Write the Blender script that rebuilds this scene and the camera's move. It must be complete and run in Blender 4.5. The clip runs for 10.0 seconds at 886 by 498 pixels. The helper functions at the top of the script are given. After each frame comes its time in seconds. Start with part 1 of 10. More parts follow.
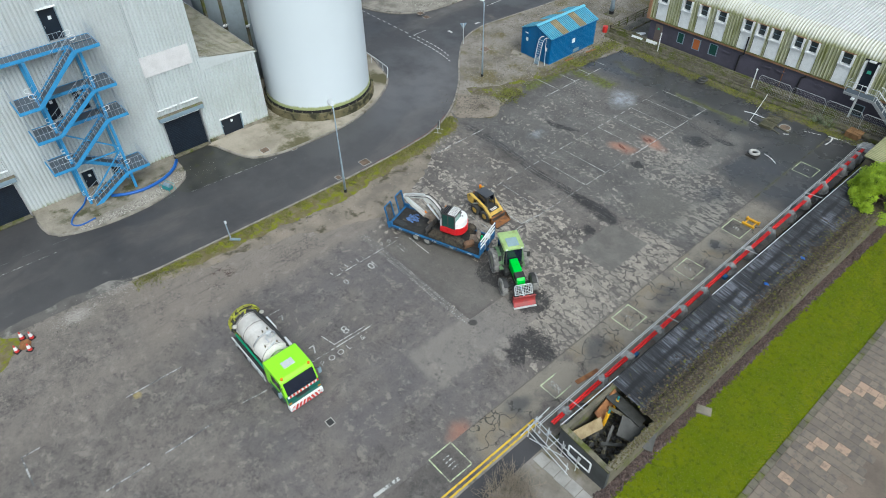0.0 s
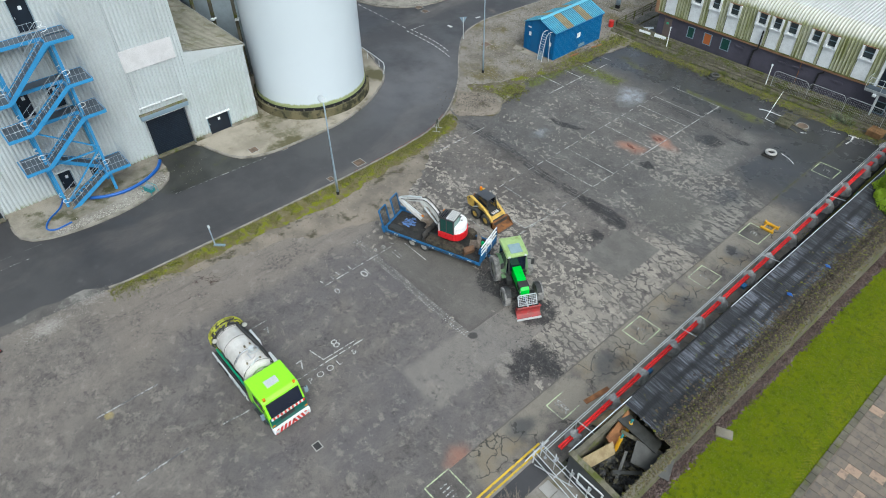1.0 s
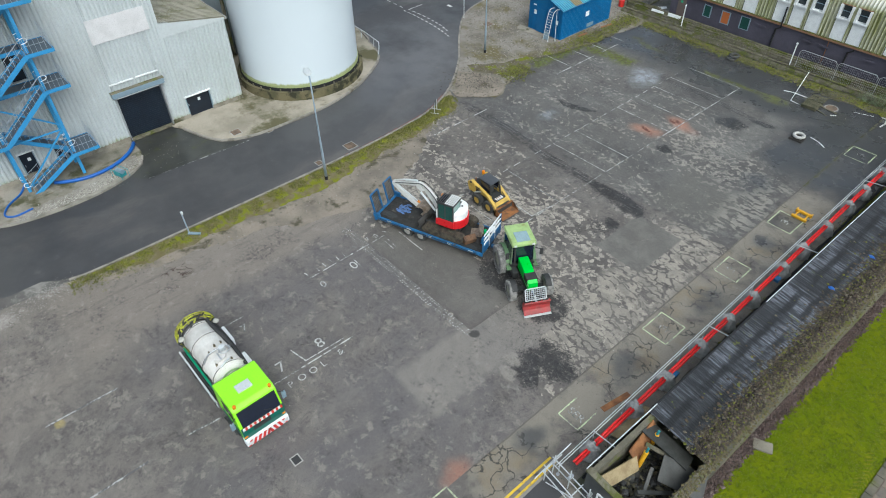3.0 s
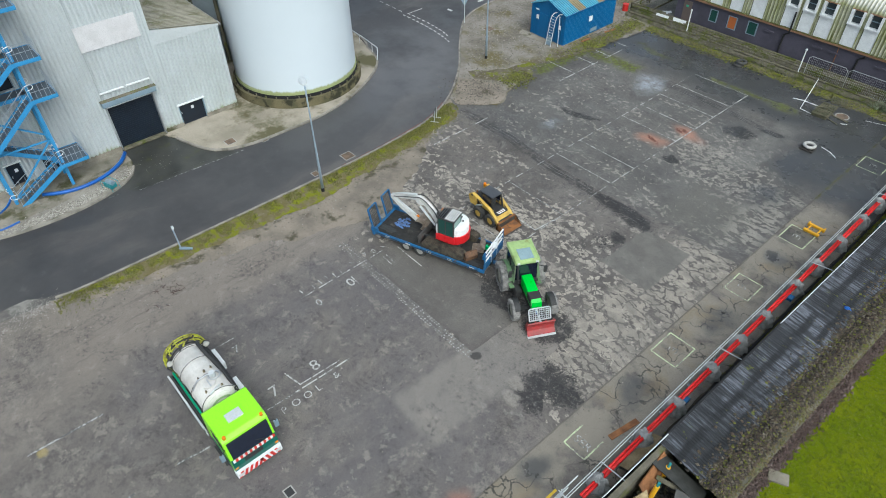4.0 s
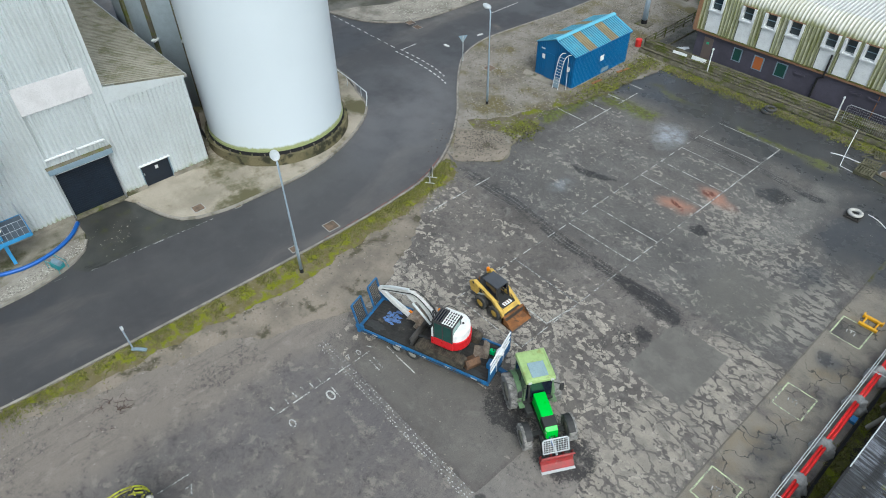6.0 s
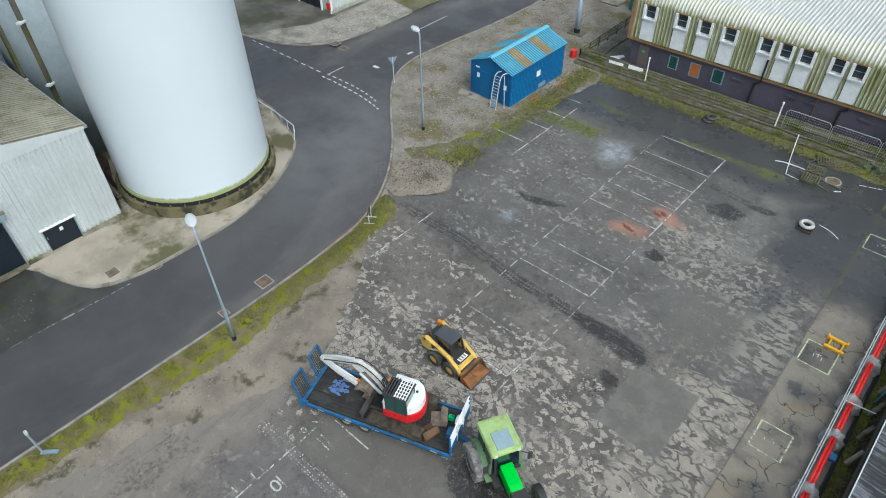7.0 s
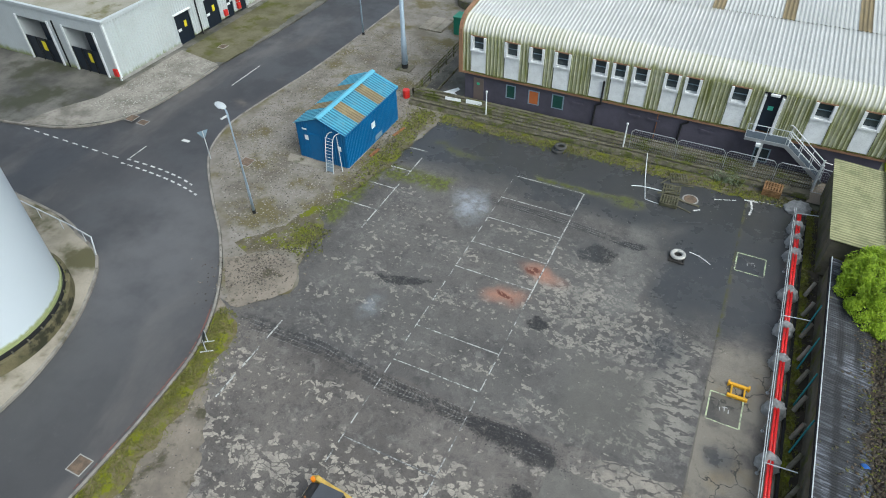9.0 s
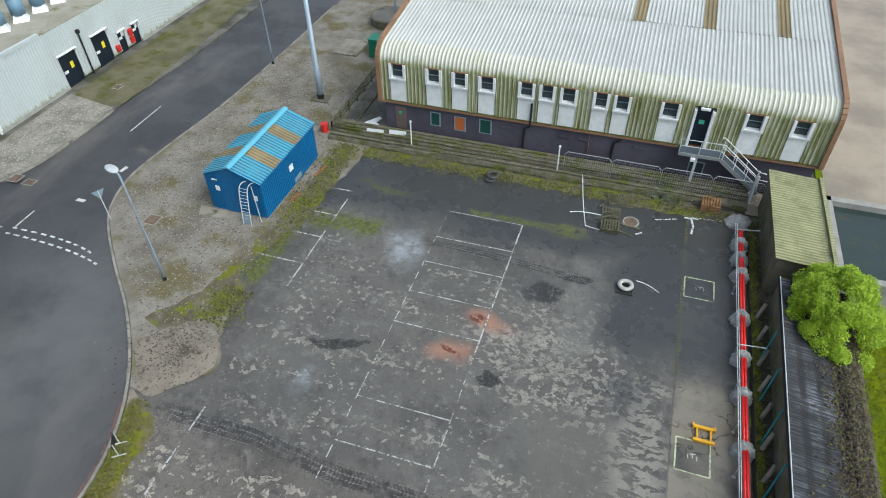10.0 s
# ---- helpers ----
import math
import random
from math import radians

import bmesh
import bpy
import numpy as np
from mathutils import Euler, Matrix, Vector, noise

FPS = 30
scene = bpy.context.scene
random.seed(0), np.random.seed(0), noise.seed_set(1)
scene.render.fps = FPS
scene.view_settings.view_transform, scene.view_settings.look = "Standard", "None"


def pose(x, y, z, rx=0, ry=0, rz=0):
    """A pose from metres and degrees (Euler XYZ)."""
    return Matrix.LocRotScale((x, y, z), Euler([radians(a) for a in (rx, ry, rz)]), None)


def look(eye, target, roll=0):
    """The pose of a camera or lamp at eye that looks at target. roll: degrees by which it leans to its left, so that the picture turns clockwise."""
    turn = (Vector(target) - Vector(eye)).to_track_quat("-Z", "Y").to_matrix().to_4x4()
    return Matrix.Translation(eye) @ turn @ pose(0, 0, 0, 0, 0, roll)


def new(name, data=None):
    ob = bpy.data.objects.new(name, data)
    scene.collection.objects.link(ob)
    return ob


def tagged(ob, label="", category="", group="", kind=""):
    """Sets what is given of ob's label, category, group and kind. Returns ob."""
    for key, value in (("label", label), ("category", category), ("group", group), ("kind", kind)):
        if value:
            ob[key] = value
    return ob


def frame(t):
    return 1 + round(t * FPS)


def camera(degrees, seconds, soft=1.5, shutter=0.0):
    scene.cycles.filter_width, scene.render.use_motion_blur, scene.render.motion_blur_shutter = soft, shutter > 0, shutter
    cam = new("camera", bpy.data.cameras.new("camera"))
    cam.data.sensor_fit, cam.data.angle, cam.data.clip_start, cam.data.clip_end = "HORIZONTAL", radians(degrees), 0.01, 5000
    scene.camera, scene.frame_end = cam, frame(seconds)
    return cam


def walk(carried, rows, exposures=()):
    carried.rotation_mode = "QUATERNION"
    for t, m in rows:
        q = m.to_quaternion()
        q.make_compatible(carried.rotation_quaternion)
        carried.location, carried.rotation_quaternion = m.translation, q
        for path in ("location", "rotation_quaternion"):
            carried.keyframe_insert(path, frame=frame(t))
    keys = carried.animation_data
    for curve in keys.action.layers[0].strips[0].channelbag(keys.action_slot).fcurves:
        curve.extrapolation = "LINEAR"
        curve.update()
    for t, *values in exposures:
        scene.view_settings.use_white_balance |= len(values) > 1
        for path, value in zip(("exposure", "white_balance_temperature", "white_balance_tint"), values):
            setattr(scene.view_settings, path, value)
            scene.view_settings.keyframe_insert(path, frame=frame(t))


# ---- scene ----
cam = camera(69.18, 10.0, soft=1.0)
ROWS = [
    (0, 0.044, -0.141, 33.581, 47.178, 0.798, 48.506),
    (0.5, -1.000, 0.956, 32.711, 47.134, 0.874, 48.553),
    (1, -1.825, 1.733, 31.807, 47.138, 0.837, 48.567),
    (1.5, -2.510, 2.353, 30.766, 47.183, 0.799, 48.589),
    (2, -3.009, 2.878, 29.704, 47.209, 0.796, 48.625),
    (2.5, -3.460, 3.272, 28.720, 47.200, 0.754, 48.628),
    (4, -5.227, 4.744, 27.975, 47.158, 0.709, 48.619),
    (4.5, -6.365, 5.798, 27.950, 47.197, 0.775, 48.642),
    (5, -7.939, 7.124, 27.952, 47.207, 0.701, 48.623),
    (5.5, -9.633, 8.623, 27.917, 47.300, 0.708, 48.635),
    (5.7, -10.284, 9.199, 27.866, 47.405, 0.692, 48.571),
    (6.25, -11.917, 10.827, 27.888, 47.390, 0.711, 47.608),
    (6.8, -13.549, 12.456, 27.910, 47.329, 0.788, 43.758),
    (7, -14.058, 13.000, 27.971, 47.275, 0.784, 41.789),
    (7.5, -15.149, 14.480, 28.021, 47.273, 0.821, 37.114),
    (8, -16.233, 16.087, 28.013, 47.333, 0.751, 33.174),
    (8.5, -17.206, 17.866, 28.081, 47.302, 0.768, 29.461),
    (9, -18.115, 19.643, 28.150, 47.334, 0.756, 25.688),
    (9.5, -18.967, 21.537, 28.181, 47.386, 0.766, 21.895),
    (10, -19.652, 23.598, 28.224, 47.336, 0.816, 17.994),
]
walk(cam, [(t, pose(*p)) for t, *p in ROWS], [(0.0, 0.18, 5900, 1)])

# ---- world and light: bright overcast sky ----
SUN_EL, SUN_AZ = 50.0, 110.0
world = bpy.data.worlds.new("overcast")
scene.world = world
world.use_nodes = True
wn = world.node_tree
sky = wn.nodes.new("ShaderNodeTexSky")
sky.sky_type, sky.sun_disc = "NISHITA", False
sky.sun_elevation, sky.sun_rotation = radians(SUN_EL), radians(SUN_AZ)
sky.dust_density, sky.air_density = 6.0, 1.0
hs = wn.nodes.new("ShaderNodeHueSaturation")
hs.inputs["Saturation"].default_value = 0.5
wn.links.new(sky.outputs[0], hs.inputs["Color"])
bg = wn.nodes["Background"]
bg.inputs["Strength"].default_value = 0.19
wn.links.new(hs.outputs[0], bg.inputs["Color"])
sun = new("sun", bpy.data.lights.new("sun", "SUN"))
sun.data.energy, sun.data.angle, sun.data.color = 0.4, radians(50), (0.97, 1.0, 1.0)
sun.matrix_world = look((0, 0, 60), (-60 * math.sin(radians(SUN_AZ)) / math.tan(radians(SUN_EL)), -60 * math.cos(radians(SUN_AZ)) / math.tan(radians(SUN_EL)), 0))


# ---- materials ----
class Net:
    """A small writer of shader nodes; coordinates are metres in the world."""

    def __init__(self, name, made=None):
        self.m = made or bpy.data.materials.new(name)
        self.m.use_nodes = True
        self.t = self.m.node_tree
        self.b = self.t.nodes["Principled BSDF"]
        self.geo = self.t.nodes.new("ShaderNodeNewGeometry")
        self.pos = self.geo.outputs["Position"]

    def put(self, sock, v):
        if isinstance(v, bpy.types.NodeSocket):
            self.t.links.new(v, sock)
        elif isinstance(v, (tuple, list)) and len(v) == 3 and sock.type == "RGBA":
            sock.default_value = (*v, 1)
        else:
            sock.default_value = v

    def set(self, name, v):
        self.put(self.b.inputs[name], v)
        return self

    def math(self, op, a, b=0.0, clamp=False):
        n = self.t.nodes.new("ShaderNodeMath")
        n.operation, n.use_clamp = op, clamp
        self.put(n.inputs[0], a)
        self.put(n.inputs[1], b)
        return n.outputs[0]

    def scaled(self, v, at=None, rot=0.0):
        n = self.t.nodes.new("ShaderNodeMapping")
        self.put(n.inputs["Vector"], at or self.pos)
        n.inputs["Scale"].default_value = v
        n.inputs["Rotation"].default_value = (0, 0, radians(rot))
        return n.outputs[0]

    def noise(self, scale, detail=4.0, at=None, rough=0.6):
        n = self.t.nodes.new("ShaderNodeTexNoise")
        self.put(n.inputs["Vector"], at or self.pos)
        n.inputs["Scale"].default_value, n.inputs["Detail"].default_value, n.inputs["Roughness"].default_value = scale, detail, rough
        return n.outputs["Fac"]

    def cells(self, scale, at=None, feature="F1", out="Distance"):
        n = self.t.nodes.new("ShaderNodeTexVoronoi")
        n.feature = feature
        self.put(n.inputs["Vector"], at or self.pos)
        n.inputs["Scale"].default_value = scale
        return n.outputs[out]

    def step(self, v, a, b):
        """0 below a, 1 above b, smooth between."""
        n = self.t.nodes.new("ShaderNodeMapRange")
        n.interpolation_type = "SMOOTHSTEP"
        lo, hi = (a, b) if a < b else (b, a)
        self.put(n.inputs["Value"], v)
        n.inputs["From Min"].default_value, n.inputs["From Max"].default_value = lo, hi
        n.inputs["To Min"].default_value, n.inputs["To Max"].default_value = (0, 1) if a < b else (1, 0)
        return n.outputs["Result"]

    def mix(self, a, b, f):
        n = self.t.nodes.new("ShaderNodeMix")
        n.data_type = "RGBA"
        self.put(n.inputs["Factor"], f)
        self.put(n.inputs[6], a)
        self.put(n.inputs[7], b)
        return n.outputs[2]

    def mul(self, *vs):
        out = vs[0]
        for v in vs[1:]:
            out = self.math("MULTIPLY", out, v)
        return out

    def most(self, *vs):
        out = vs[0]
        for v in vs[1:]:
            out = self.math("MAXIMUM", out, v)
        return out

    def xyz(self, at=None):
        n = self.t.nodes.new("ShaderNodeSeparateXYZ")
        self.put(n.inputs[0], at or self.pos)
        return n.outputs

    def vec(self, v):
        n = self.t.nodes.new("ShaderNodeCombineXYZ")
        self.put(n.inputs[0], v)
        return n.outputs[0]

    def wobble(self, scale, amount):
        """World position pushed about by noise, for ragged borders."""
        n = self.t.nodes.new("ShaderNodeTexNoise")
        self.put(n.inputs["Vector"], self.pos)
        n.inputs["Scale"].default_value, n.inputs["Detail"].default_value = scale, 4.0
        s = self.t.nodes.new("ShaderNodeVectorMath")
        s.operation = "SUBTRACT"
        self.put(s.inputs[0], n.outputs["Color"])
        s.inputs[1].default_value = (0.5, 0.5, 0.5)
        k = self.t.nodes.new("ShaderNodeVectorMath")
        k.operation = "SCALE"
        self.put(k.inputs[0], s.outputs[0])
        k.inputs["Scale"].default_value = amount
        a = self.t.nodes.new("ShaderNodeVectorMath")
        a.operation = "ADD"
        self.put(a.inputs[0], self.pos)
        self.put(a.inputs[1], k.outputs[0])
        return a.outputs[0]

    def box(self, x0, x1, y0, y1, soft=0.5, at=None):
        x, y, _ = self.xyz(at)
        return self.mul(self.step(x, x0 - soft, x0 + soft), self.step(x, x1 + soft, x1 - soft), self.step(y, y0 - soft, y0 + soft), self.step(y, y1 + soft, y1 - soft))

    def spot(self, cx, cy, rx, ry, at=None, rot=0.0, inner=0.4):
        n = self.t.nodes.new("ShaderNodeMapping")
        n.vector_type = "TEXTURE"
        self.put(n.inputs["Vector"], at or self.pos)
        n.inputs["Location"].default_value = (cx, cy, 0)
        n.inputs["Rotation"].default_value = (0, 0, radians(rot))
        n.inputs["Scale"].default_value = (rx, ry, 1000)
        l = self.t.nodes.new("ShaderNodeVectorMath")
        l.operation = "LENGTH"
        self.put(l.inputs[0], n.outputs[0])
        return self.step(l.outputs["Value"], 1.0, inner)

    def bump(self, h, strength=0.3, dist=0.02):
        n = self.t.nodes.new("ShaderNodeBump")
        self.put(n.inputs["Height"], h)
        n.inputs["Strength"].default_value, n.inputs["Distance"].default_value = strength, dist
        self.set("Normal", n.outputs[0])
        return self

    def random(self):
        return self.t.nodes.new("ShaderNodeObjectInfo").outputs["Random"]


def mat(name, col, col2=None, rough=0.6, metal=0.0, scale=0.8, fine=30.0, vary=0.5, bump=0.15, dist=0.01, dirt=None, dirt_scale=1.5, dirt_at=(0.5, 0.75), streak=False):
    """A surface with coarse and fine variation; dirt: a second colour in patches, or in streaks that run down."""
    n = Net(name)
    col2 = col2 or tuple(c * 0.75 for c in col)
    c = n.mix(col, col2, n.mul(n.step(n.noise(scale), 0.35, 0.7), vary))
    g = n.noise(fine, 3.0)
    c = n.mix(c, tuple(v * 0.8 for v in col2), n.mul(n.step(g, 0.45, 0.75), 0.35))
    if dirt:
        at = n.scaled((1, 1, 0.08)) if streak else None
        d = n.step(n.noise(dirt_scale, 5.0, at), *dirt_at)
        c = n.mix(c, dirt, d)
    n.set("Base Color", c).set("Metallic", metal)
    n.set("Roughness", n.math("ADD", n.mul(n.noise(scale * 3), 0.25), rough - 0.12, True))
    if rough > 0.7:
        n.set("Specular IOR Level", 0.2)
    if bump:
        n.bump(g, bump, dist)
    return n.m


def plain(name, col, rough=0.5, metal=0.0, wear=0.25):
    return mat(name, col, tuple(c * 0.7 for c in col), rough, metal, scale=1.7, fine=12.0, vary=wear * 1.6, bump=0.04)
def road_surface():
    """Smooth damp asphalt with a soft sheen, faint mud stains along the lane and pale scuffs."""
    n = Net("road_asphalt")
    c = n.mix((0.057, 0.055, 0.057), (0.042, 0.041, 0.044), n.step(n.noise(0.13, 7, None, 0.6), 0.38, 0.62))
    c = n.mix(c, (0.125, 0.112, 0.104), n.mul(n.step(n.noise(0.16, 6, n.scaled((1.3, 0.4, 1), n.wobble(0.05, 8)), 0.62), 0.5, 0.7), 0.6))
    c = n.mix(c, (0.21, 0.165, 0.135), n.mul(n.step(n.noise(0.12, 5, n.wobble(0.2, 3), 0.6), 0.64, 0.78), 0.55))
    c = n.mix(c, (0.19, 0.185, 0.178), n.mul(n.step(n.noise(0.5, 9, None, 0.75), 0.58, 0.74), 0.22))
    c = n.mix(c, (0.125, 0.121, 0.122), n.mul(n.spot(-48.5, 39.0, 11.0, 15.0, n.wobble(0.1, 5.0), 20, 0.1), n.step(n.noise(0.2, 6, None, 0.6), 0.25, 0.6), 0.8))
    fine = n.noise(26, 5, None, 0.75)
    c = n.mix(c, (0.045, 0.045, 0.047), n.mul(n.step(fine, 0.5, 0.72), 0.45))
    c = n.mix(c, (0.22, 0.215, 0.205), n.mul(n.step(n.noise(7, 6, None, 0.8), 0.6, 0.72), 0.22))
    n.set("Specular IOR Level", 0.5).set("Base Color", c).set("Roughness", n.math("SUBTRACT", 0.58, n.mul(n.step(n.noise(0.18, 6), 0.42, 0.6), 0.2), True))
    n.bump(fine, 0.3, 0.006)
    return n.m


M_ROAD = road_surface()


def yard_base(name, pale=(0.154, 0.142, 0.132), dark=(0.100, 0.094, 0.089)):
    """Old tarmac: soft clouds of tone, scratchy dark mottling and pale scuffs; finished by yard_end."""
    n = Net(name)
    c = n.mix(pale, dark, n.step(n.noise(0.16, 5, n.wobble(0.1, 3.0), 0.55), 0.36, 0.66))
    c = n.mix(c, (0.19, 0.182, 0.168), n.mul(n.step(n.noise(0.45, 8, n.scaled((0.35, 1.6, 1), None, -18), 0.7), 0.52, 0.7), 0.3))
    gritty = n.step(n.noise(3.2, 8, n.wobble(0.8, 0.6), 0.74), 0.48, 0.62)
    c = n.mix(c, (0.05, 0.0485, 0.05), n.mul(n.step(n.noise(0.33, 6, None, 0.65), 0.46, 0.62), gritty, 0.62))
    c = n.mix(c, (0.055, 0.053, 0.054), n.mul(n.step(n.noise(1.2, 10, n.wobble(0.4, 1.0), 0.84), 0.48, 0.6), 0.6))
    c = n.mix(c, (0.245, 0.234, 0.222), n.mul(n.step(n.noise(0.9, 10, n.wobble(0.5, 1.5), 0.82), 0.51, 0.63), 0.42))
    return n, c


def yard_end(n, c, wet=None, wet_amount=0.85, cast=(1.0, 0.965, 0.935)):
    fine = n.noise(30, 5, None, 0.75)
    c = n.mix(c, (0.022, 0.022, 0.022), n.mul(n.step(fine, 0.48, 0.66), 0.55))
    grit = n.noise(9, 6, None, 0.75)
    c = n.mix(c, (0.26, 0.255, 0.24), n.mul(n.step(grit, 0.58, 0.68), 0.4))
    c = n.mix(c, (0.50, 0.49, 0.47), n.mul(n.step(n.noise(6.5, 2), 0.735, 0.76), 0.7))
    r = n.math("SUBTRACT", 0.74, n.mul(n.step(n.noise(0.3, 6), 0.45, 0.6), 0.28), True)
    brown = n.t.nodes.new("ShaderNodeMix")
    brown.data_type, brown.blend_type = "RGBA", "MULTIPLY"
    brown.inputs["Factor"].default_value = 1.0
    n.put(brown.inputs[6], c)
    n.put(brown.inputs[7], cast)
    c = brown.outputs[2]
    if wet:
        c = n.mix(c, (0.036, 0.038, 0.041), n.mul(wet, wet_amount))
        r = n.math("SUBTRACT", r, n.mul(wet, 0.4), True)
    n.set("Base Color", c).set("Roughness", r).set("Specular IOR Level", n.math("ADD", n.mul(wet, 0.3), 0.22) if wet else 0.26)
    n.bump(n.math("ADD", fine, grit), 0.4, 0.012)
    return n.m


def torn(n, mask, scale=0.6, amount=1.5):
    """A soft mask given a ragged edge."""
    return n.step(n.math("ADD", mask, n.mul(n.math("SUBTRACT", n.noise(scale, 8, None, 0.68), 0.5), amount)), 0.15, 0.95)


def flakes(n, c, dens, size=2.3, row=0.75, strength=0.76):
    """Pale ragged flakes where the surface dressing has come away, thicker along rows; dens: how many, about -0.2 to 0.12."""
    at = n.scaled((1.0, 1.15, 1.0), n.wobble(2.2, 0.3), 8)
    v = n.noise(size, 2.5, at, 0.5)
    rows = n.math("SUBTRACT", n.noise(row, 2.0, n.scaled((0.14, 1.0, 1.0), n.wobble(0.2, 0.8)), 0.5), 0.5)
    v = n.math("ADD", n.math("ADD", v, n.mul(rows, 0.55)), dens)
    split = n.step(n.cells(size * 1.15, n.scaled((0.8, 1.2, 1.0), n.wobble(2.0, 0.5)), "DISTANCE_TO_EDGE"), 0.02, 0.07)
    chips = n.step(n.noise(7, 4, None, 0.65), 0.30, 0.40)
    f = n.mul(n.step(v, 0.575, 0.60), n.most(split, n.mul(n.step(n.noise(0.7, 3), 0.5, 0.6), 0.8)), chips)
    tone = n.mix((0.40, 0.372, 0.325), (0.255, 0.238, 0.215), n.step(n.noise(0.9, 6, None, 0.65), 0.38, 0.62))
    return n.mix(c, tone, n.mul(f, strength))


def ash(n, c, where, strength=0.9):
    """Scattered black cinders, thinning out towards the edge of a soft mask."""
    speck = n.math("ADD", n.mul(n.noise(1.3, 9, None, 0.85), 0.6), n.mul(n.noise(9, 6, None, 0.8), 0.4))
    f = n.step(n.math("ADD", speck, n.mul(n.math("SUBTRACT", where, 0.72), 0.22)), 0.47, 0.56)
    return n.mix(c, n.mix((0.024, 0.024, 0.026), (0.07, 0.07, 0.072), n.step(n.noise(5, 6, None, 0.8), 0.52, 0.62)), n.mul(n.step(where, 0.0, 0.3), f, strength))


def tread(n, c, line, half, x0, x1, depth=0.9, pitch=0.2):
    """A tyre track of dark dirt about a line y = line(x), with pale dotted lug rows."""
    x, y, _ = n.xyz(n.wobble(0.5, 0.25))
    off = n.math("ABSOLUTE", n.math("SUBTRACT", y, line(x)))
    along = n.mul(n.step(x, x0 - 1.2, x0 + 0.8), n.step(x, x1 + 1.5, x1 - 1.0))
    band = n.mul(n.step(off, half * 1.5, half * 0.7), along)
    lug = n.step(n.math("SINE", n.mul(n.math("ADD", x, n.mul(off, 1.1)), 6.283 / pitch)), -0.1, 0.4)
    c = n.mix(c, (0.03, 0.03, 0.033), n.mul(band, n.step(n.noise(2.4, 9, None, 0.82), 0.43, 0.56), 0.85 * depth))
    c = n.mix(c, (0.016, 0.016, 0.018), n.mul(band, lug, n.step(n.noise(0.9, 5), 0.42, 0.62), 0.7 * depth))
    rim = n.mul(n.step(n.math("ABSOLUTE", n.math("SUBTRACT", n.math("MODULO", n.math("ADD", off, 0.02), half * 0.8), half * 0.36)), 0.05, 0.025), lug, along, n.step(off, half * 1.2, half * 1.1))
    return n.mix(c, (0.235, 0.235, 0.235), n.mul(rim, n.step(n.noise(0.9, 5), 0.42, 0.55), 0.75))


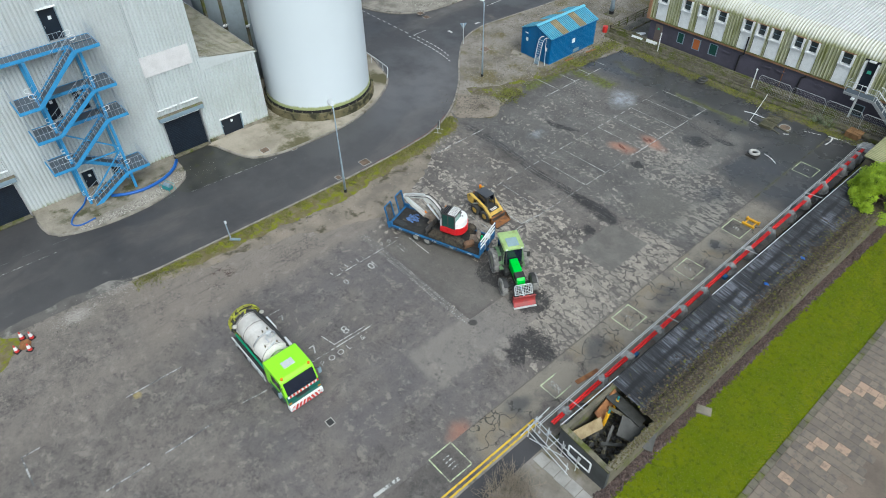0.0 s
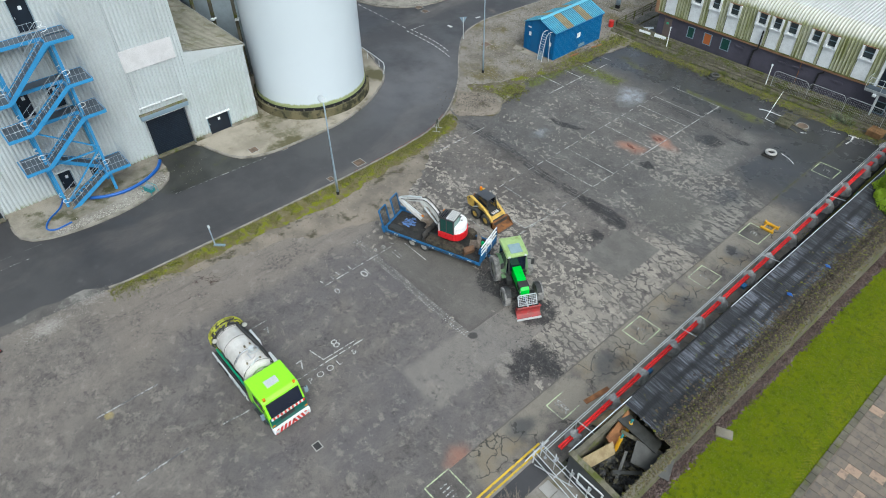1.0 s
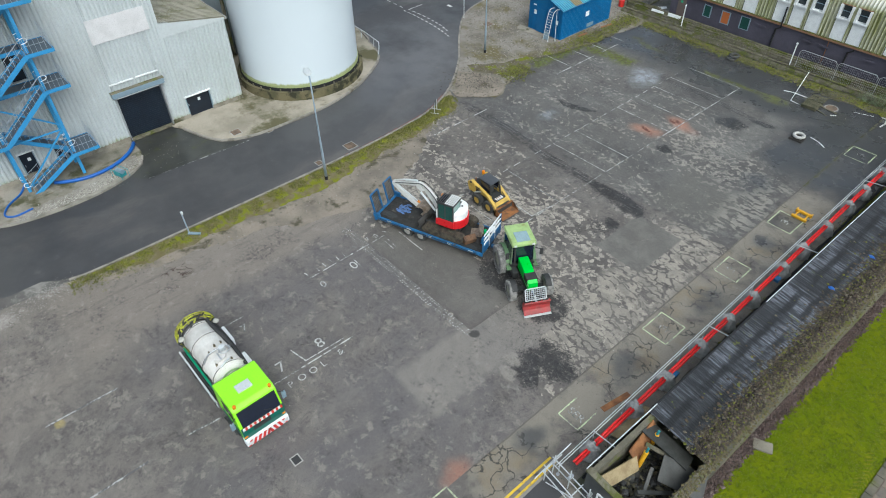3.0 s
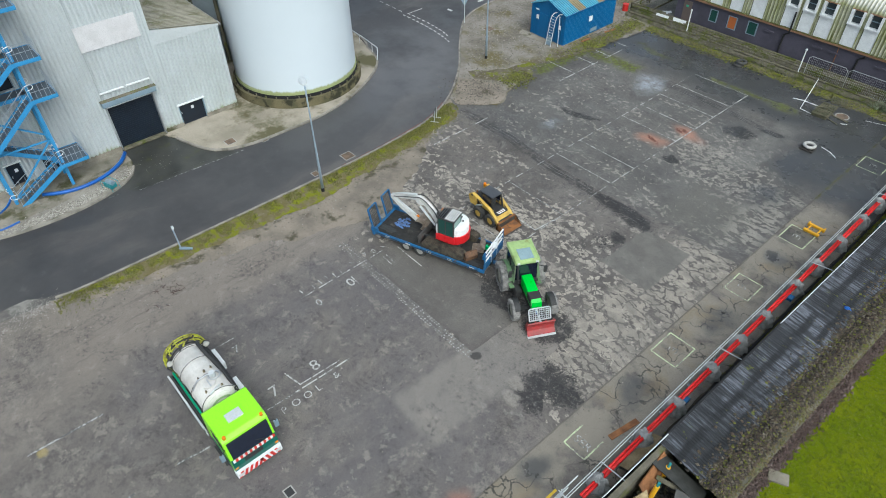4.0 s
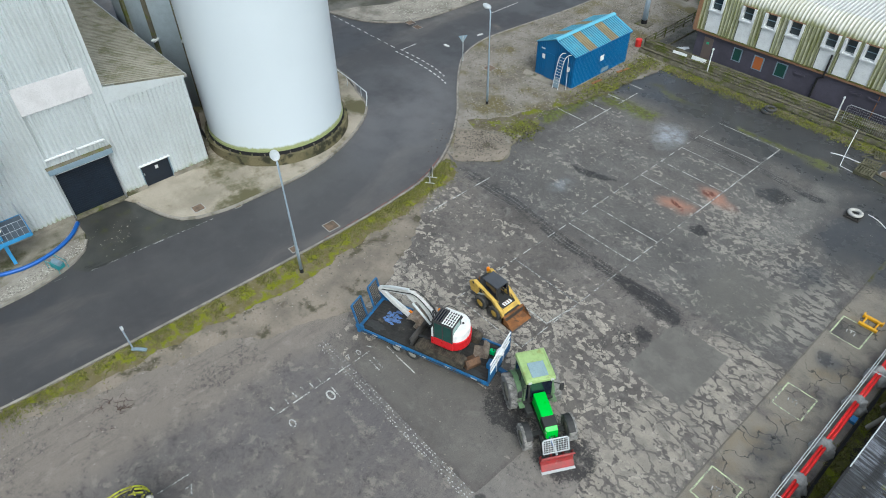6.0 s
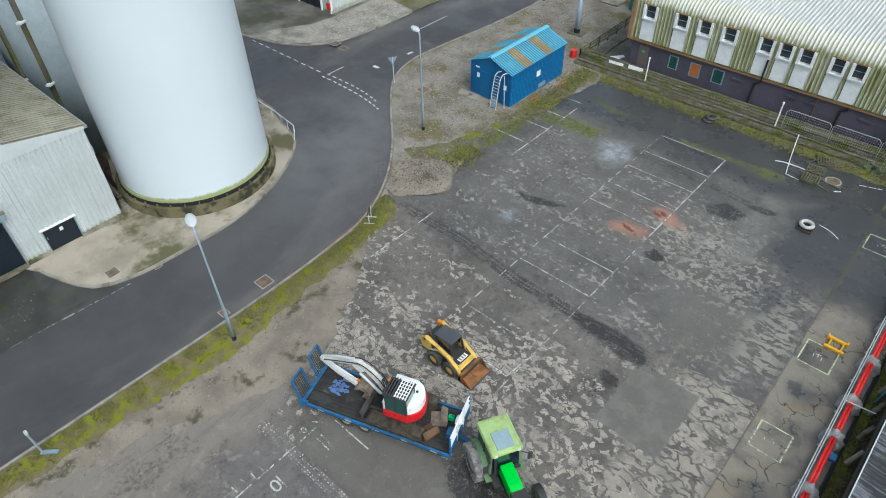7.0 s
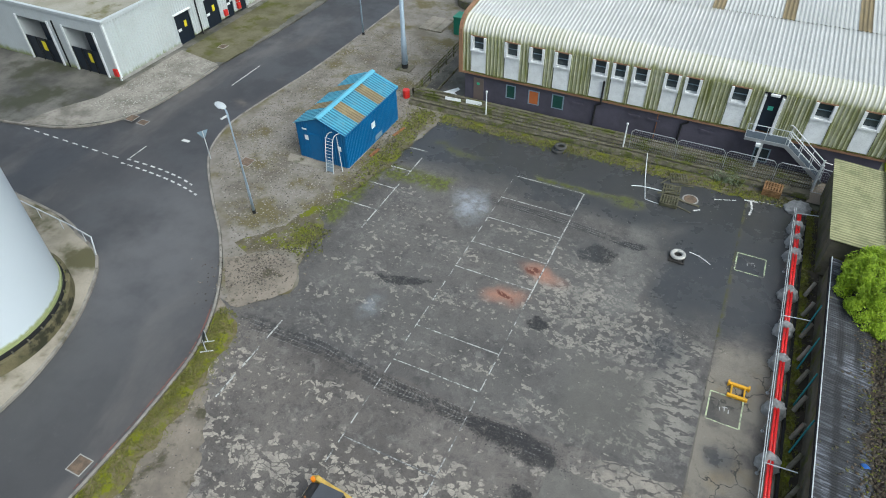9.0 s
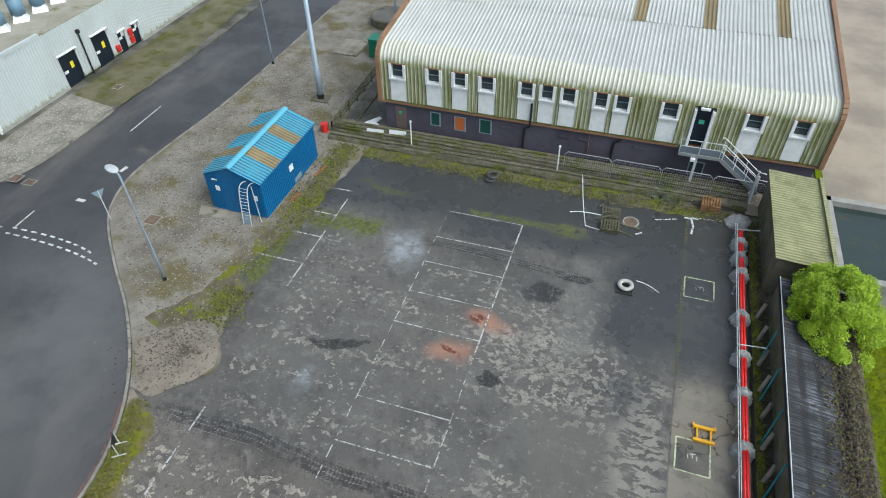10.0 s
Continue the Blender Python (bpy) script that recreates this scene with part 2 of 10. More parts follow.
def yard_south():
    n, c = yard_base("smooth_grey_tarmac", (0.178, 0.163, 0.151), (0.132, 0.122, 0.115))
    w = n.wobble(0.5, 1.4)
    w2 = n.wobble(0.25, 4.0)
    # cooler, scratchier ground round the painted bays
    cool = n.mul(n.box(-33, -15, 4, 22, 2.5, w2), n.step(n.noise(0.22, 6, None, 0.6), 0.32, 0.58))
    c = n.mix(c, (0.118, 0.113, 0.119), n.mul(cool, 0.75))
    c = n.mix(c, (0.045, 0.045, 0.047), n.mul(cool, n.step(n.noise(2.6, 9, n.scaled((1.4, 0.7, 1), None, 30), 0.78), 0.52, 0.66), 0.5))
    swirl = n.step(n.noise(0.28, 8, n.scaled((1.5, 0.6, 1), n.wobble(0.15, 4.0), 35), 0.68), 0.48, 0.68)
    c = n.mix(c, (0.218, 0.204, 0.186), n.mul(swirl, 0.42))
    # curved wheel marks where lorries turn in from the road
    x, y, _ = n.xyz(n.wobble(0.12, 2.2))
    dx, dy = n.math("ADD", x, 43.0), n.math("ADD", y, 16.0)
    rad = n.math("POWER", n.math("ADD", n.mul(dx, dx), n.mul(dy, dy)), 0.5)
    arcs = n.step(n.noise(2.2, 4, n.vec(rad), 0.65), 0.5, 0.62)
    c = n.mix(c, (0.088, 0.084, 0.079), n.mul(arcs, n.box(-41, -27, -12, 9, 3.5, w2), n.step(n.noise(0.3, 5), 0.35, 0.6), 0.32))
    runs = n.step(n.noise(2.0, 4, n.scaled((1.6, 0.10, 1), n.wobble(0.1, 2.0), 6), 0.6), 0.52, 0.62)
    c = n.mix(c, (0.215, 0.192, 0.170), n.mul(n.box(-40, -33.2, 3, 34, 1.0, w), 0.65))
    c = n.mix(c, (0.105, 0.095, 0.085), n.mul(n.box(-40, -34.0, 3, 34, 1.2, w), runs, 0.5))
    dust = n.step(n.noise(0.2, 7, n.scaled((1, 0.5, 1), None, 25)), 0.36, 0.62)
    c = n.mix(c, (0.205, 0.186, 0.165), n.mul(n.most(n.box(-60, -31, -60, 6, 3, w), n.box(-60, -34.0, 5, 40, 1.5, w)), dust, 0.55))
    c = n.mix(c, (0.33, 0.32, 0.30), n.mul(torn(n, n.spot(-39.6, 0.0, 1.1, 1.5, w, -20, 0.1), 1.6, 1.3), n.step(n.noise(5, 6, None, 0.75), 0.38, 0.55), 0.8))
    # pale dusty square and the sweep of dust behind the blade
    pale = n.most(n.box(-21.35, -18.0, 14.9, 20.4, 0.3, n.wobble(0.8, 0.9)), n.mul(n.box(-21.3, -17.6, 19.6, 24.5, 0.8, n.wobble(0.4, 1.6)), 0.85))
    c = n.mix(c, (0.232, 0.220, 0.202), n.mul(pale, n.step(n.noise(0.8, 7, n.scaled((0.5, 1.6, 1), None, 30), 0.7), 0.15, 0.55), 0.7))
    c = n.mix(c, (0.21, 0.20, 0.185), n.mul(n.box(-32.6, -20.9, 19.6, 20.2, 0.06), n.step(n.noise(2.2, 6, None, 0.7), 0.35, 0.65), 0.4))
    c = n.mix(c, (0.052, 0.051, 0.050), n.mul(torn(n, n.spot(-20.6, 20.1, 0.5, 0.45, w), 1.5, 1.0), 0.9))
    c = ash(n, c, n.most(n.spot(-16.3, 21.2, 2.6, 2.6, w), n.mul(n.spot(-16.2, 17.8, 1.9, 1.6, w), 0.5), n.spot(-19.4, 24.4, 2.3, 1.7, w)))
    c = n.mix(c, (0.27, 0.262, 0.245), n.mul(n.step(n.noise(1.5, 3, n.wobble(1, 0.5), 0.55), 0.62, 0.65), n.box(-21, -14.8, 9, 23, 1.5, w2), n.step(n.noise(5, 6, None, 0.75), 0.35, 0.6), 0.5))
    c = n.mix(c, (0.30, 0.285, 0.255), n.mul(n.most(n.spot(-17.85, 20.35, 0.45, 0.5, n.wobble(1.2, 0.9), 0, 0.7), n.spot(-17.3, 19.55, 0.55, 0.5, n.wobble(1.2, 0.9), 0, 0.7)), n.step(n.noise(3, 7, None, 0.75), 0.3, 0.55), 0.6))
    c = n.mix(c, (0.052, 0.050, 0.051), n.mul(n.step(n.noise(0.5, 7, n.wobble(0.3, 2.0), 0.7), 0.5, 0.6), n.step(n.noise(4.5, 7, None, 0.78), 0.46, 0.6), 0.7))
    c = n.mix(c, (0.27, 0.25, 0.225), n.mul(n.step(n.noise(1.1, 9, n.wobble(0.4, 1.0), 0.75), 0.54, 0.62), 0.5))
    c = n.mix(c, (0.38, 0.17, 0.11), n.mul(n.spot(-14.9, 13.6, 0.9, 1.3, w, 30, 0.1), 0.5))
    c = n.mix(c, (0.42, 0.34, 0.10), n.mul(n.spot(-30.2, 0.6, 0.35, 0.3, n.wobble(2, 0.4)), 0.45))
    return yard_end(n, c)


def yard_mid():
    n, c = yard_base("flaking_lane_tarmac", (0.150, 0.139, 0.129), (0.092, 0.086, 0.081))
    w = n.wobble(0.5, 1.4)
    edge = n.wobble(2.5, 0.25)
    # how thickly the flakes lie, place by place
    dens = n.math("ADD", n.mul(n.box(-34.5, -17.5, 24.0, 31.5, 1.5, w), 0.075), n.mul(n.math("SUBTRACT", n.noise(0.25, 4), 0.5), 0.35))
    dens = n.math("SUBTRACT", dens, n.mul(n.spot(-28.5, 34.2, 3.2, 1.5, w, 10), 0.10))
    dens = n.math("SUBTRACT", dens, n.mul(n.most(n.box(-30.6, -21, 20.0, 24.2, 0.8, w), n.box(-40, -20, 35.4, 38, 0.5, w)), 0.2))
    c = flakes(n, c, n.math("ADD", dens, 0.01), 2.1, 0.75, 0.9)
    # pale screed broken by dark slanting cracks
    strip = n.mul(n.box(-18.6, -14.7, 21.5, 41, 0.7, w), n.step(n.noise(0.5, 5, n.scaled((1, 0.5, 1)), 0.6), 0.36, 0.46))
    crack = n.step(n.cells(1.15, n.scaled((0.7, 1.5, 1), n.wobble(1.6, 0.8), 22), "DISTANCE_TO_EDGE"), 0.035, 0.085)
    crack = n.mul(crack, n.step(n.noise(1.3, 3.0, n.scaled((0.75, 1.8, 1), n.wobble(1.3, 0.7), 22), 0.55), 0.40, 0.44))
    c = n.mix(c, n.mix((0.305, 0.284, 0.246), (0.215, 0.202, 0.181), n.step(n.noise(0.8, 5), 0.4, 0.65)), n.mul(strip, crack, 0.92))
    c = n.mix(c, (0.15, 0.145, 0.135), n.mul(n.box(-30.6, -21, 20.3, 24.3, 0.25, edge), n.step(n.noise(0.5, 7, None, 0.7), 0.2, 0.55), 0.55))
    c = n.mix(c, n.mix((0.155, 0.15, 0.14), (0.125, 0.121, 0.113), n.step(n.noise(0.7, 6), 0.4, 0.6)), n.mul(n.box(-20.6, -17.2, 31.0, 35.6, 0.06, edge), 0.93))
    c = ash(n, c, n.most(n.spot(-16.4, 21.8, 2.7, 2.0, w), n.spot(-19.6, 24.6, 2.4, 2.2, w), n.spot(-22.9, 24.5, 2.8, 1.7, w), n.spot(-22.6, 35.9, 4.2, 1.25, w, -6), n.spot(-21.3, 33.4, 0.9, 0.85, w)))
    c = tread(n, c, lambda x: n.math("ADD", 36.2, n.mul(n.step(x, -28.5, -35.0), 0.6)), 0.42, -39.5, -21.0)
    return yard_end(n, c)


def yard_north():
    n, c = yard_base("damp_bay_tarmac", (0.132, 0.124, 0.117), (0.088, 0.084, 0.082))
    w = n.wobble(0.5, 1.4)
    w2 = n.wobble(0.25, 4.0)
    c = n.mix(c, (0.150, 0.147, 0.138), n.mul(n.box(-38, -19, 37, 52, 2, w2), n.step(n.noise(0.25, 6), 0.35, 0.6), 0.3))
    dens = n.math("ADD", n.mul(n.spot(-20.8, 45.3, 5.2, 4.2, w, 0, 0.5), 0.11), n.mul(n.math("SUBTRACT", n.noise(0.3, 4), 0.5), 0.4))
    dens = n.math("SUBTRACT", n.math("ADD", dens, n.mul(n.spot(-35.0, 45.6, 3.6, 2.6, w), 0.05)), n.math("SUBTRACT", 0.24, n.mul(n.box(-38.5, -15.2, 36.5, 52.0, 1.2, w), 0.20)))
    c = flakes(n, c, dens, 2.5, 0.8, 0.6)
    c = n.mix(c, (0.18, 0.175, 0.165), n.mul(n.box(-21.2, -19.3, 46, 55.0, 0.3, w), n.step(n.noise(1.6, 8, None, 0.7), 0.3, 0.6), 0.65))
    c = n.mix(c, (0.13, 0.125, 0.113), n.mul(n.box(-21.0, -16.2, 37.5, 42.5, 0.9, w), 0.6))
    strip = n.mul(n.box(-17.2, -14.7, 36, 46, 0.8, w), n.step(n.noise(0.5, 5, n.scaled((1, 0.5, 1)), 0.6), 0.44, 0.52))
    c = n.mix(c, (0.265, 0.25, 0.222), n.mul(strip, n.step(n.noise(1.5, 3.0, n.scaled((0.75, 2.1, 1), n.wobble(1.3, 0.7), 22), 0.55), 0.48, 0.51), 0.85))
    c = ash(n, c, n.most(n.spot(-32.8, 43.5, 2.8, 0.55, w, 12), n.spot(-24.0, 43.6, 0.9, 0.6, w), n.spot(-22.4, 50.7, 1.9, 1.3, w), n.spot(-20.8, 52.4, 1.4, 0.7, w)))
    c = tread(n, c, lambda x: n.math("ADD", 36.2, n.mul(n.step(x, -28.5, -35.0), 0.6)), 0.42, -39.5, -21.0)
    c = tread(n, c, lambda x: n.math("SUBTRACT", 53.0, n.mul(n.step(x, -27.0, -20.0), 0.6)), 0.3, -31.0, -20.5, 0.75, 0.16)
    brick = n.most(n.spot(-26.6, 44.8, 1.8, 1.25, w, 20, 0.1), n.spot(-25.2, 47.5, 2.2, 0.9, w, -15, 0.1))
    c = n.mix(c, (0.36, 0.185, 0.13), n.mul(brick, n.step(n.noise(1.6, 8, None, 0.7), 0.2, 0.5), 0.85))
    core = n.mul(n.most(n.spot(-26.5, 44.8, 1.0, 0.3, w, -25), n.spot(-25.7, 47.5, 0.8, 0.4, w)), n.step(n.noise(4, 6), 0.4, 0.5))
    c = n.mix(c, (0.12, 0.045, 0.03), core)
    pale = n.mul(n.most(n.spot(-31.8, 51.9, 1.7, 2.8, n.wobble(0.5, 2.4), 20, 0.0), n.mul(n.spot(-33.5, 40.8, 1.0, 1.6, w, 0, 0.0), 0.5)), n.step(n.noise(1.2, 7, None, 0.7), 0.3, 0.65))
    c = n.mix(c, (0.40, 0.44, 0.50), n.mul(pale, 0.75))
    moss = n.most(n.box(-29.0, -20.8, 56.5, 57.05, 0.3, n.wobble(0.8, 0.7)), n.mul(n.spot(-22.0, 56.7, 1.8, 1.0, w), 0.9), n.box(-39.4, -34.0, 52.4, 53.9, 0.5, n.wobble(0.5, 1.8)), n.mul(n.spot(-35.5, 57.3, 3.0, 0.8, w2), 0.7), n.box(-45, -11, 61.1, 64, 0.3, w), n.box(-45, -39.4, 46, 62, 0.4, w))
    moss = n.mul(moss, n.step(n.noise(1.6, 8, None, 0.72), 0.38, 0.50))
    c = n.mix(c, n.mix((0.115, 0.14, 0.012), (0.07, 0.075, 0.022), n.step(n.noise(3, 4), 0.4, 0.6)), n.mul(moss, 0.85))
    wet = n.most(n.box(-45, -11, 54.6, 70, 2.2, w2), n.box(-19.4, -10, 47.5, 70, 2.4, w2), n.mul(n.spot(-23, 50.7, 4.2, 2.2, w2, 0, 0.1), 0.6), n.mul(n.spot(-17, 44.5, 3.4, 4.2, w2, 0, 0.0), 0.6))
    wet = n.mul(torn(n, wet, 0.3, 1.0), n.math("SUBTRACT", 1.0, moss, True))
    return yard_end(n, c, wet, 0.86, (1.0, 0.985, 0.965))


def yard_path():
    n, c = yard_base("concrete_service_path")
    w = n.wobble(0.5, 1.4)
    dry = n.box(-20, -9.0, 13.5, 46.5, 0.6, w)
    c = n.mix(c, (0.232, 0.215, 0.182), n.mul(dry, n.step(n.noise(0.45, 7, None, 0.65), 0.34, 0.54), 0.85))
    c = n.mix(c, (0.20, 0.158, 0.095), n.mul(dry, n.step(n.noise(0.4, 5, n.wobble(0.3, 2)), 0.5, 0.7), 0.55))
    crack = n.step(n.cells(0.6, n.wobble(1.2, 1.6), "DISTANCE_TO_EDGE"), 0.03, 0.008)
    c = n.mix(c, (0.045, 0.045, 0.04), n.mul(dry, crack, n.step(n.noise(0.4), 0.45, 0.55), 0.9))
    tarred = n.most(*[n.box(-14.35, -12.85, y0, y0 + 1.75, 0.05, n.wobble(2.0, 0.12)) for y0 in (41.3, 52.9)])
    c = n.mix(c, (0.055, 0.056, 0.055), n.mul(tarred, 0.5))
    gap = n.box(-14.85, -14.62, 14, 62, 0.03, n.wobble(1.5, 0.12))
    c = n.mix(c, (0.05, 0.05, 0.045), n.mul(gap, 0.5))
    moss = n.box(-14.85, -14.55, 46.5, 60.5, 0.12, n.wobble(1, 0.4))
    moss = n.mul(moss, n.step(n.noise(1.3, 8, None, 0.7), 0.42, 0.54))
    c = n.mix(c, (0.075, 0.078, 0.02), n.mul(moss, 0.9))
    wet = n.most(n.box(-18, -11.0, 47, 63, 1.6, n.wobble(0.25, 4.0)), n.mul(n.most(n.spot(-13.4, 39.2, 1.6, 1.9, w, 0, 0.0), n.spot(-13.2, 32.2, 1.6, 2.3, w, 0, 0.0), n.spot(-13.4, 24.5, 1.5, 2.4, w, 0, 0.0), n.spot(-13.9, 17.5, 1.3, 2.0, w, 0, 0.0)), 0.85))
    wet = n.mul(torn(n, wet, 0.6, 1.3), n.math("SUBTRACT", 1.0, moss, True))
    return yard_end(n, c, wet, 0.8)


M_DIRT = mat("dirt_verge", (0.245, 0.21, 0.170), (0.15, 0.13, 0.108), 0.9, scale=0.45, fine=7, vary=1.0, bump=0.6, dist=0.04, dirt=(0.075, 0.069, 0.045), dirt_scale=0.7, dirt_at=(0.53, 0.66))
M_MOSS = mat("mossy_verge", (0.125, 0.108, 0.042), (0.165, 0.14, 0.09), 0.95, scale=1.6, fine=10, vary=1.0, bump=0.7, dist=0.05, dirt=(0.155, 0.165, 0.012), dirt_scale=1.1, dirt_at=(0.47, 0.60))
M_DARKMOSS = mat("patchy_brown_moss", (0.085, 0.075, 0.042), (0.15, 0.132, 0.10), 0.95, scale=0.9, fine=10, vary=1.0, bump=0.7, dist=0.05, dirt=(0.125, 0.135, 0.012), dirt_scale=0.8, dirt_at=(0.49, 0.62))
M_GRAVEL = mat("gravel_ground", (0.24, 0.22, 0.195), (0.13, 0.115, 0.092), 0.95, scale=0.35, fine=4, vary=1.0, bump=0.9, dist=0.05, dirt=(0.125, 0.108, 0.055), dirt_scale=0.3, dirt_at=(0.47, 0.64))
M_APRON = mat("weathered_concrete", (0.30, 0.272, 0.228), (0.155, 0.142, 0.11), 0.85, scale=0.45, fine=16, vary=1.0, bump=0.3, dirt=(0.07, 0.07, 0.035), dirt_scale=0.5, dirt_at=(0.5, 0.66))
M_SILOAPRON = mat("beige_concrete", (0.36, 0.32, 0.26), (0.22, 0.198, 0.155), 0.85, scale=0.35, fine=16, vary=0.9, bump=0.3, dirt=(0.10, 0.092, 0.05), dirt_scale=0.28, dirt_at=(0.48, 0.64))
M_RING = mat("mossy_ring_concrete", (0.15, 0.13, 0.075), (0.085, 0.08, 0.045), 0.9, scale=0.8, fine=12, vary=1.0, bump=0.4, dirt=(0.035, 0.035, 0.022), dirt_scale=0.9, dirt_at=(0.5, 0.62))
M_CONC = mat("concrete", (0.34, 0.33, 0.31), (0.22, 0.215, 0.20), 0.85, scale=0.8, fine=20, vary=0.8, bump=0.25)
M_OLDYARD = mat("stained_concrete_yard", (0.15, 0.14, 0.122), (0.05, 0.048, 0.042), 0.7, scale=0.22, fine=10, vary=1.0, bump=0.3, dirt=(0.045, 0.046, 0.026), dirt_scale=0.25, dirt_at=(0.46, 0.6))
M_BROWNYARD = mat("brown_concrete_yard", (0.36, 0.30, 0.24), (0.22, 0.19, 0.16), 0.75, scale=0.2, fine=10, vary=0.9, bump=0.2)
M_GRASS = mat("lawn", (0.105, 0.145, 0.002), (0.145, 0.17, 0.003), 0.95, scale=0.6, fine=16, vary=0.9, bump=0.8, dist=0.06, dirt=(0.068, 0.095, 0.004), dirt_scale=3.2, dirt_at=(0.50, 0.68))
n = Net("", M_GRASS)
x, y, _ = n.xyz(n.wobble(0.8, 0.25))
off = n.math("ABSOLUTE", n.math("ADD", n.math("ADD", x, 2.1), n.mul(n.math("SUBTRACT", y, 27.0), 0.1)))
lug = n.step(n.math("SINE", n.mul(n.math("ADD", y, off), 26.0)), 0.2, 0.7)
n.set("Base Color", n.mix(n.b.inputs["Base Color"].links[0].from_socket, (0.26, 0.22, 0.03), n.mul(lug, n.step(off, 0.42, 0.3), n.step(n.noise(1.1, 6, None, 0.7), 0.44, 0.58), 0.45)))
M_GRASS.node_tree.nodes["Principled BSDF"].inputs["Specular IOR Level"].default_value = 0.1
M_LAND = mat("far_ground", (0.14, 0.14, 0.10), (0.10, 0.11, 0.07), 0.95, scale=0.05, fine=4, vary=0.8, bump=0.3)
M_KERB = mat("kerb_concrete", (0.29, 0.267, 0.235), (0.165, 0.152, 0.13), 0.85, scale=0.9, fine=20, vary=0.9, dirt=(0.11, 0.10, 0.075), dirt_scale=1.1, dirt_at=(0.55, 0.75))
M_WHITECLAD = mat("white_cladding", (0.475, 0.51, 0.525), (0.42, 0.445, 0.45), 0.45, scale=0.4, fine=6, vary=0.7, bump=0.05, dirt=(0.33, 0.345, 0.33), dirt_scale=1.3, dirt_at=(0.58, 0.85), streak=True)
M_TANK = mat("white_tank_steel", (0.56, 0.615, 0.66), (0.53, 0.585, 0.625), 0.4, scale=0.15, fine=45, vary=0.6, bump=0.01, dirt=(0.545, 0.60, 0.64), dirt_scale=0.3, dirt_at=(0.5, 0.95), streak=True)
M_ROOFCONC = mat("lichened_flat_roof", (0.34, 0.32, 0.27), (0.24, 0.225, 0.17), 0.9, scale=0.3, fine=12, vary=1.0, bump=0.2, dirt=(0.15, 0.14, 0.07), dirt_scale=0.5, dirt_at=(0.52, 0.72))
M_BLUE = mat("blue_cladding", (0.005, 0.11, 0.28), (0.004, 0.085, 0.22), 0.45, scale=0.4, fine=8, vary=0.7, bump=0.05)
M_BLUEROOF = mat("light_blue_roof", (0.075, 0.33, 0.46), (0.09, 0.27, 0.36), 0.5, scale=0.6, fine=8, vary=0.9, bump=0.05, dirt=(0.13, 0.25, 0.28), dirt_scale=1.5, dirt_at=(0.55, 0.75))
M_ROOFLIGHT = mat("stained_rooflight", (0.27, 0.21, 0.11), (0.20, 0.155, 0.085), 0.6, scale=0.8, fine=8, vary=0.9)
M_OLIVE = mat("algae_stained_cladding", (0.44, 0.445, 0.34), (0.33, 0.34, 0.20), 0.6, scale=0.5, fine=6, vary=0.9, bump=0.1, dirt=(0.15, 0.165, 0.035), dirt_scale=4.0, dirt_at=(0.48, 0.68), streak=True)


def groove_algae_shade(material, period, x0, col, axis=0):
    """Darker colour in the grooves of ribs: algae on cladding and eave, painted rib shade on shed and store roofs."""
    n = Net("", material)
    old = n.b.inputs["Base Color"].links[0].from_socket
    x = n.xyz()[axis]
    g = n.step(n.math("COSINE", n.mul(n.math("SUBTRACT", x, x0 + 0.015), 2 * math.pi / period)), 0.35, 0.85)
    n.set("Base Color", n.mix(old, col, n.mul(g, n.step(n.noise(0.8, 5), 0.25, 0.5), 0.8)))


M_EAVE = mat("pale_eave_sheet", (0.56, 0.56, 0.51), (0.47, 0.47, 0.40), 0.6, scale=0.6, fine=8, vary=0.9, bump=0.08)
M_PALEGRAVEL = mat("pale_gravel_strip", (0.28, 0.26, 0.225), (0.15, 0.138, 0.118), 0.95, scale=0.5, fine=4, vary=1.0, bump=0.9, dist=0.05)
M_ROOFSHEET = mat("weathered_white_roof_sheet", (0.51, 0.515, 0.50), (0.44, 0.445, 0.425), 0.6, scale=0.5, fine=8, vary=0.7, bump=0.05, dirt=(0.40, 0.395, 0.36), dirt_scale=1.6, dirt_at=(0.60, 0.85))
M_PLUM = mat("dark_purple_render", (0.088, 0.082, 0.108), (0.06, 0.056, 0.072), 0.8, scale=0.5, fine=15, vary=0.9, bump=0.2)
M_WHITE = plain("white_paint", (0.74, 0.76, 0.77), 0.5)
M_NAVY = mat("dark_navy_door", (0.009, 0.016, 0.028), (0.006, 0.010, 0.018), 0.35, scale=1.5, fine=10, vary=0.8)
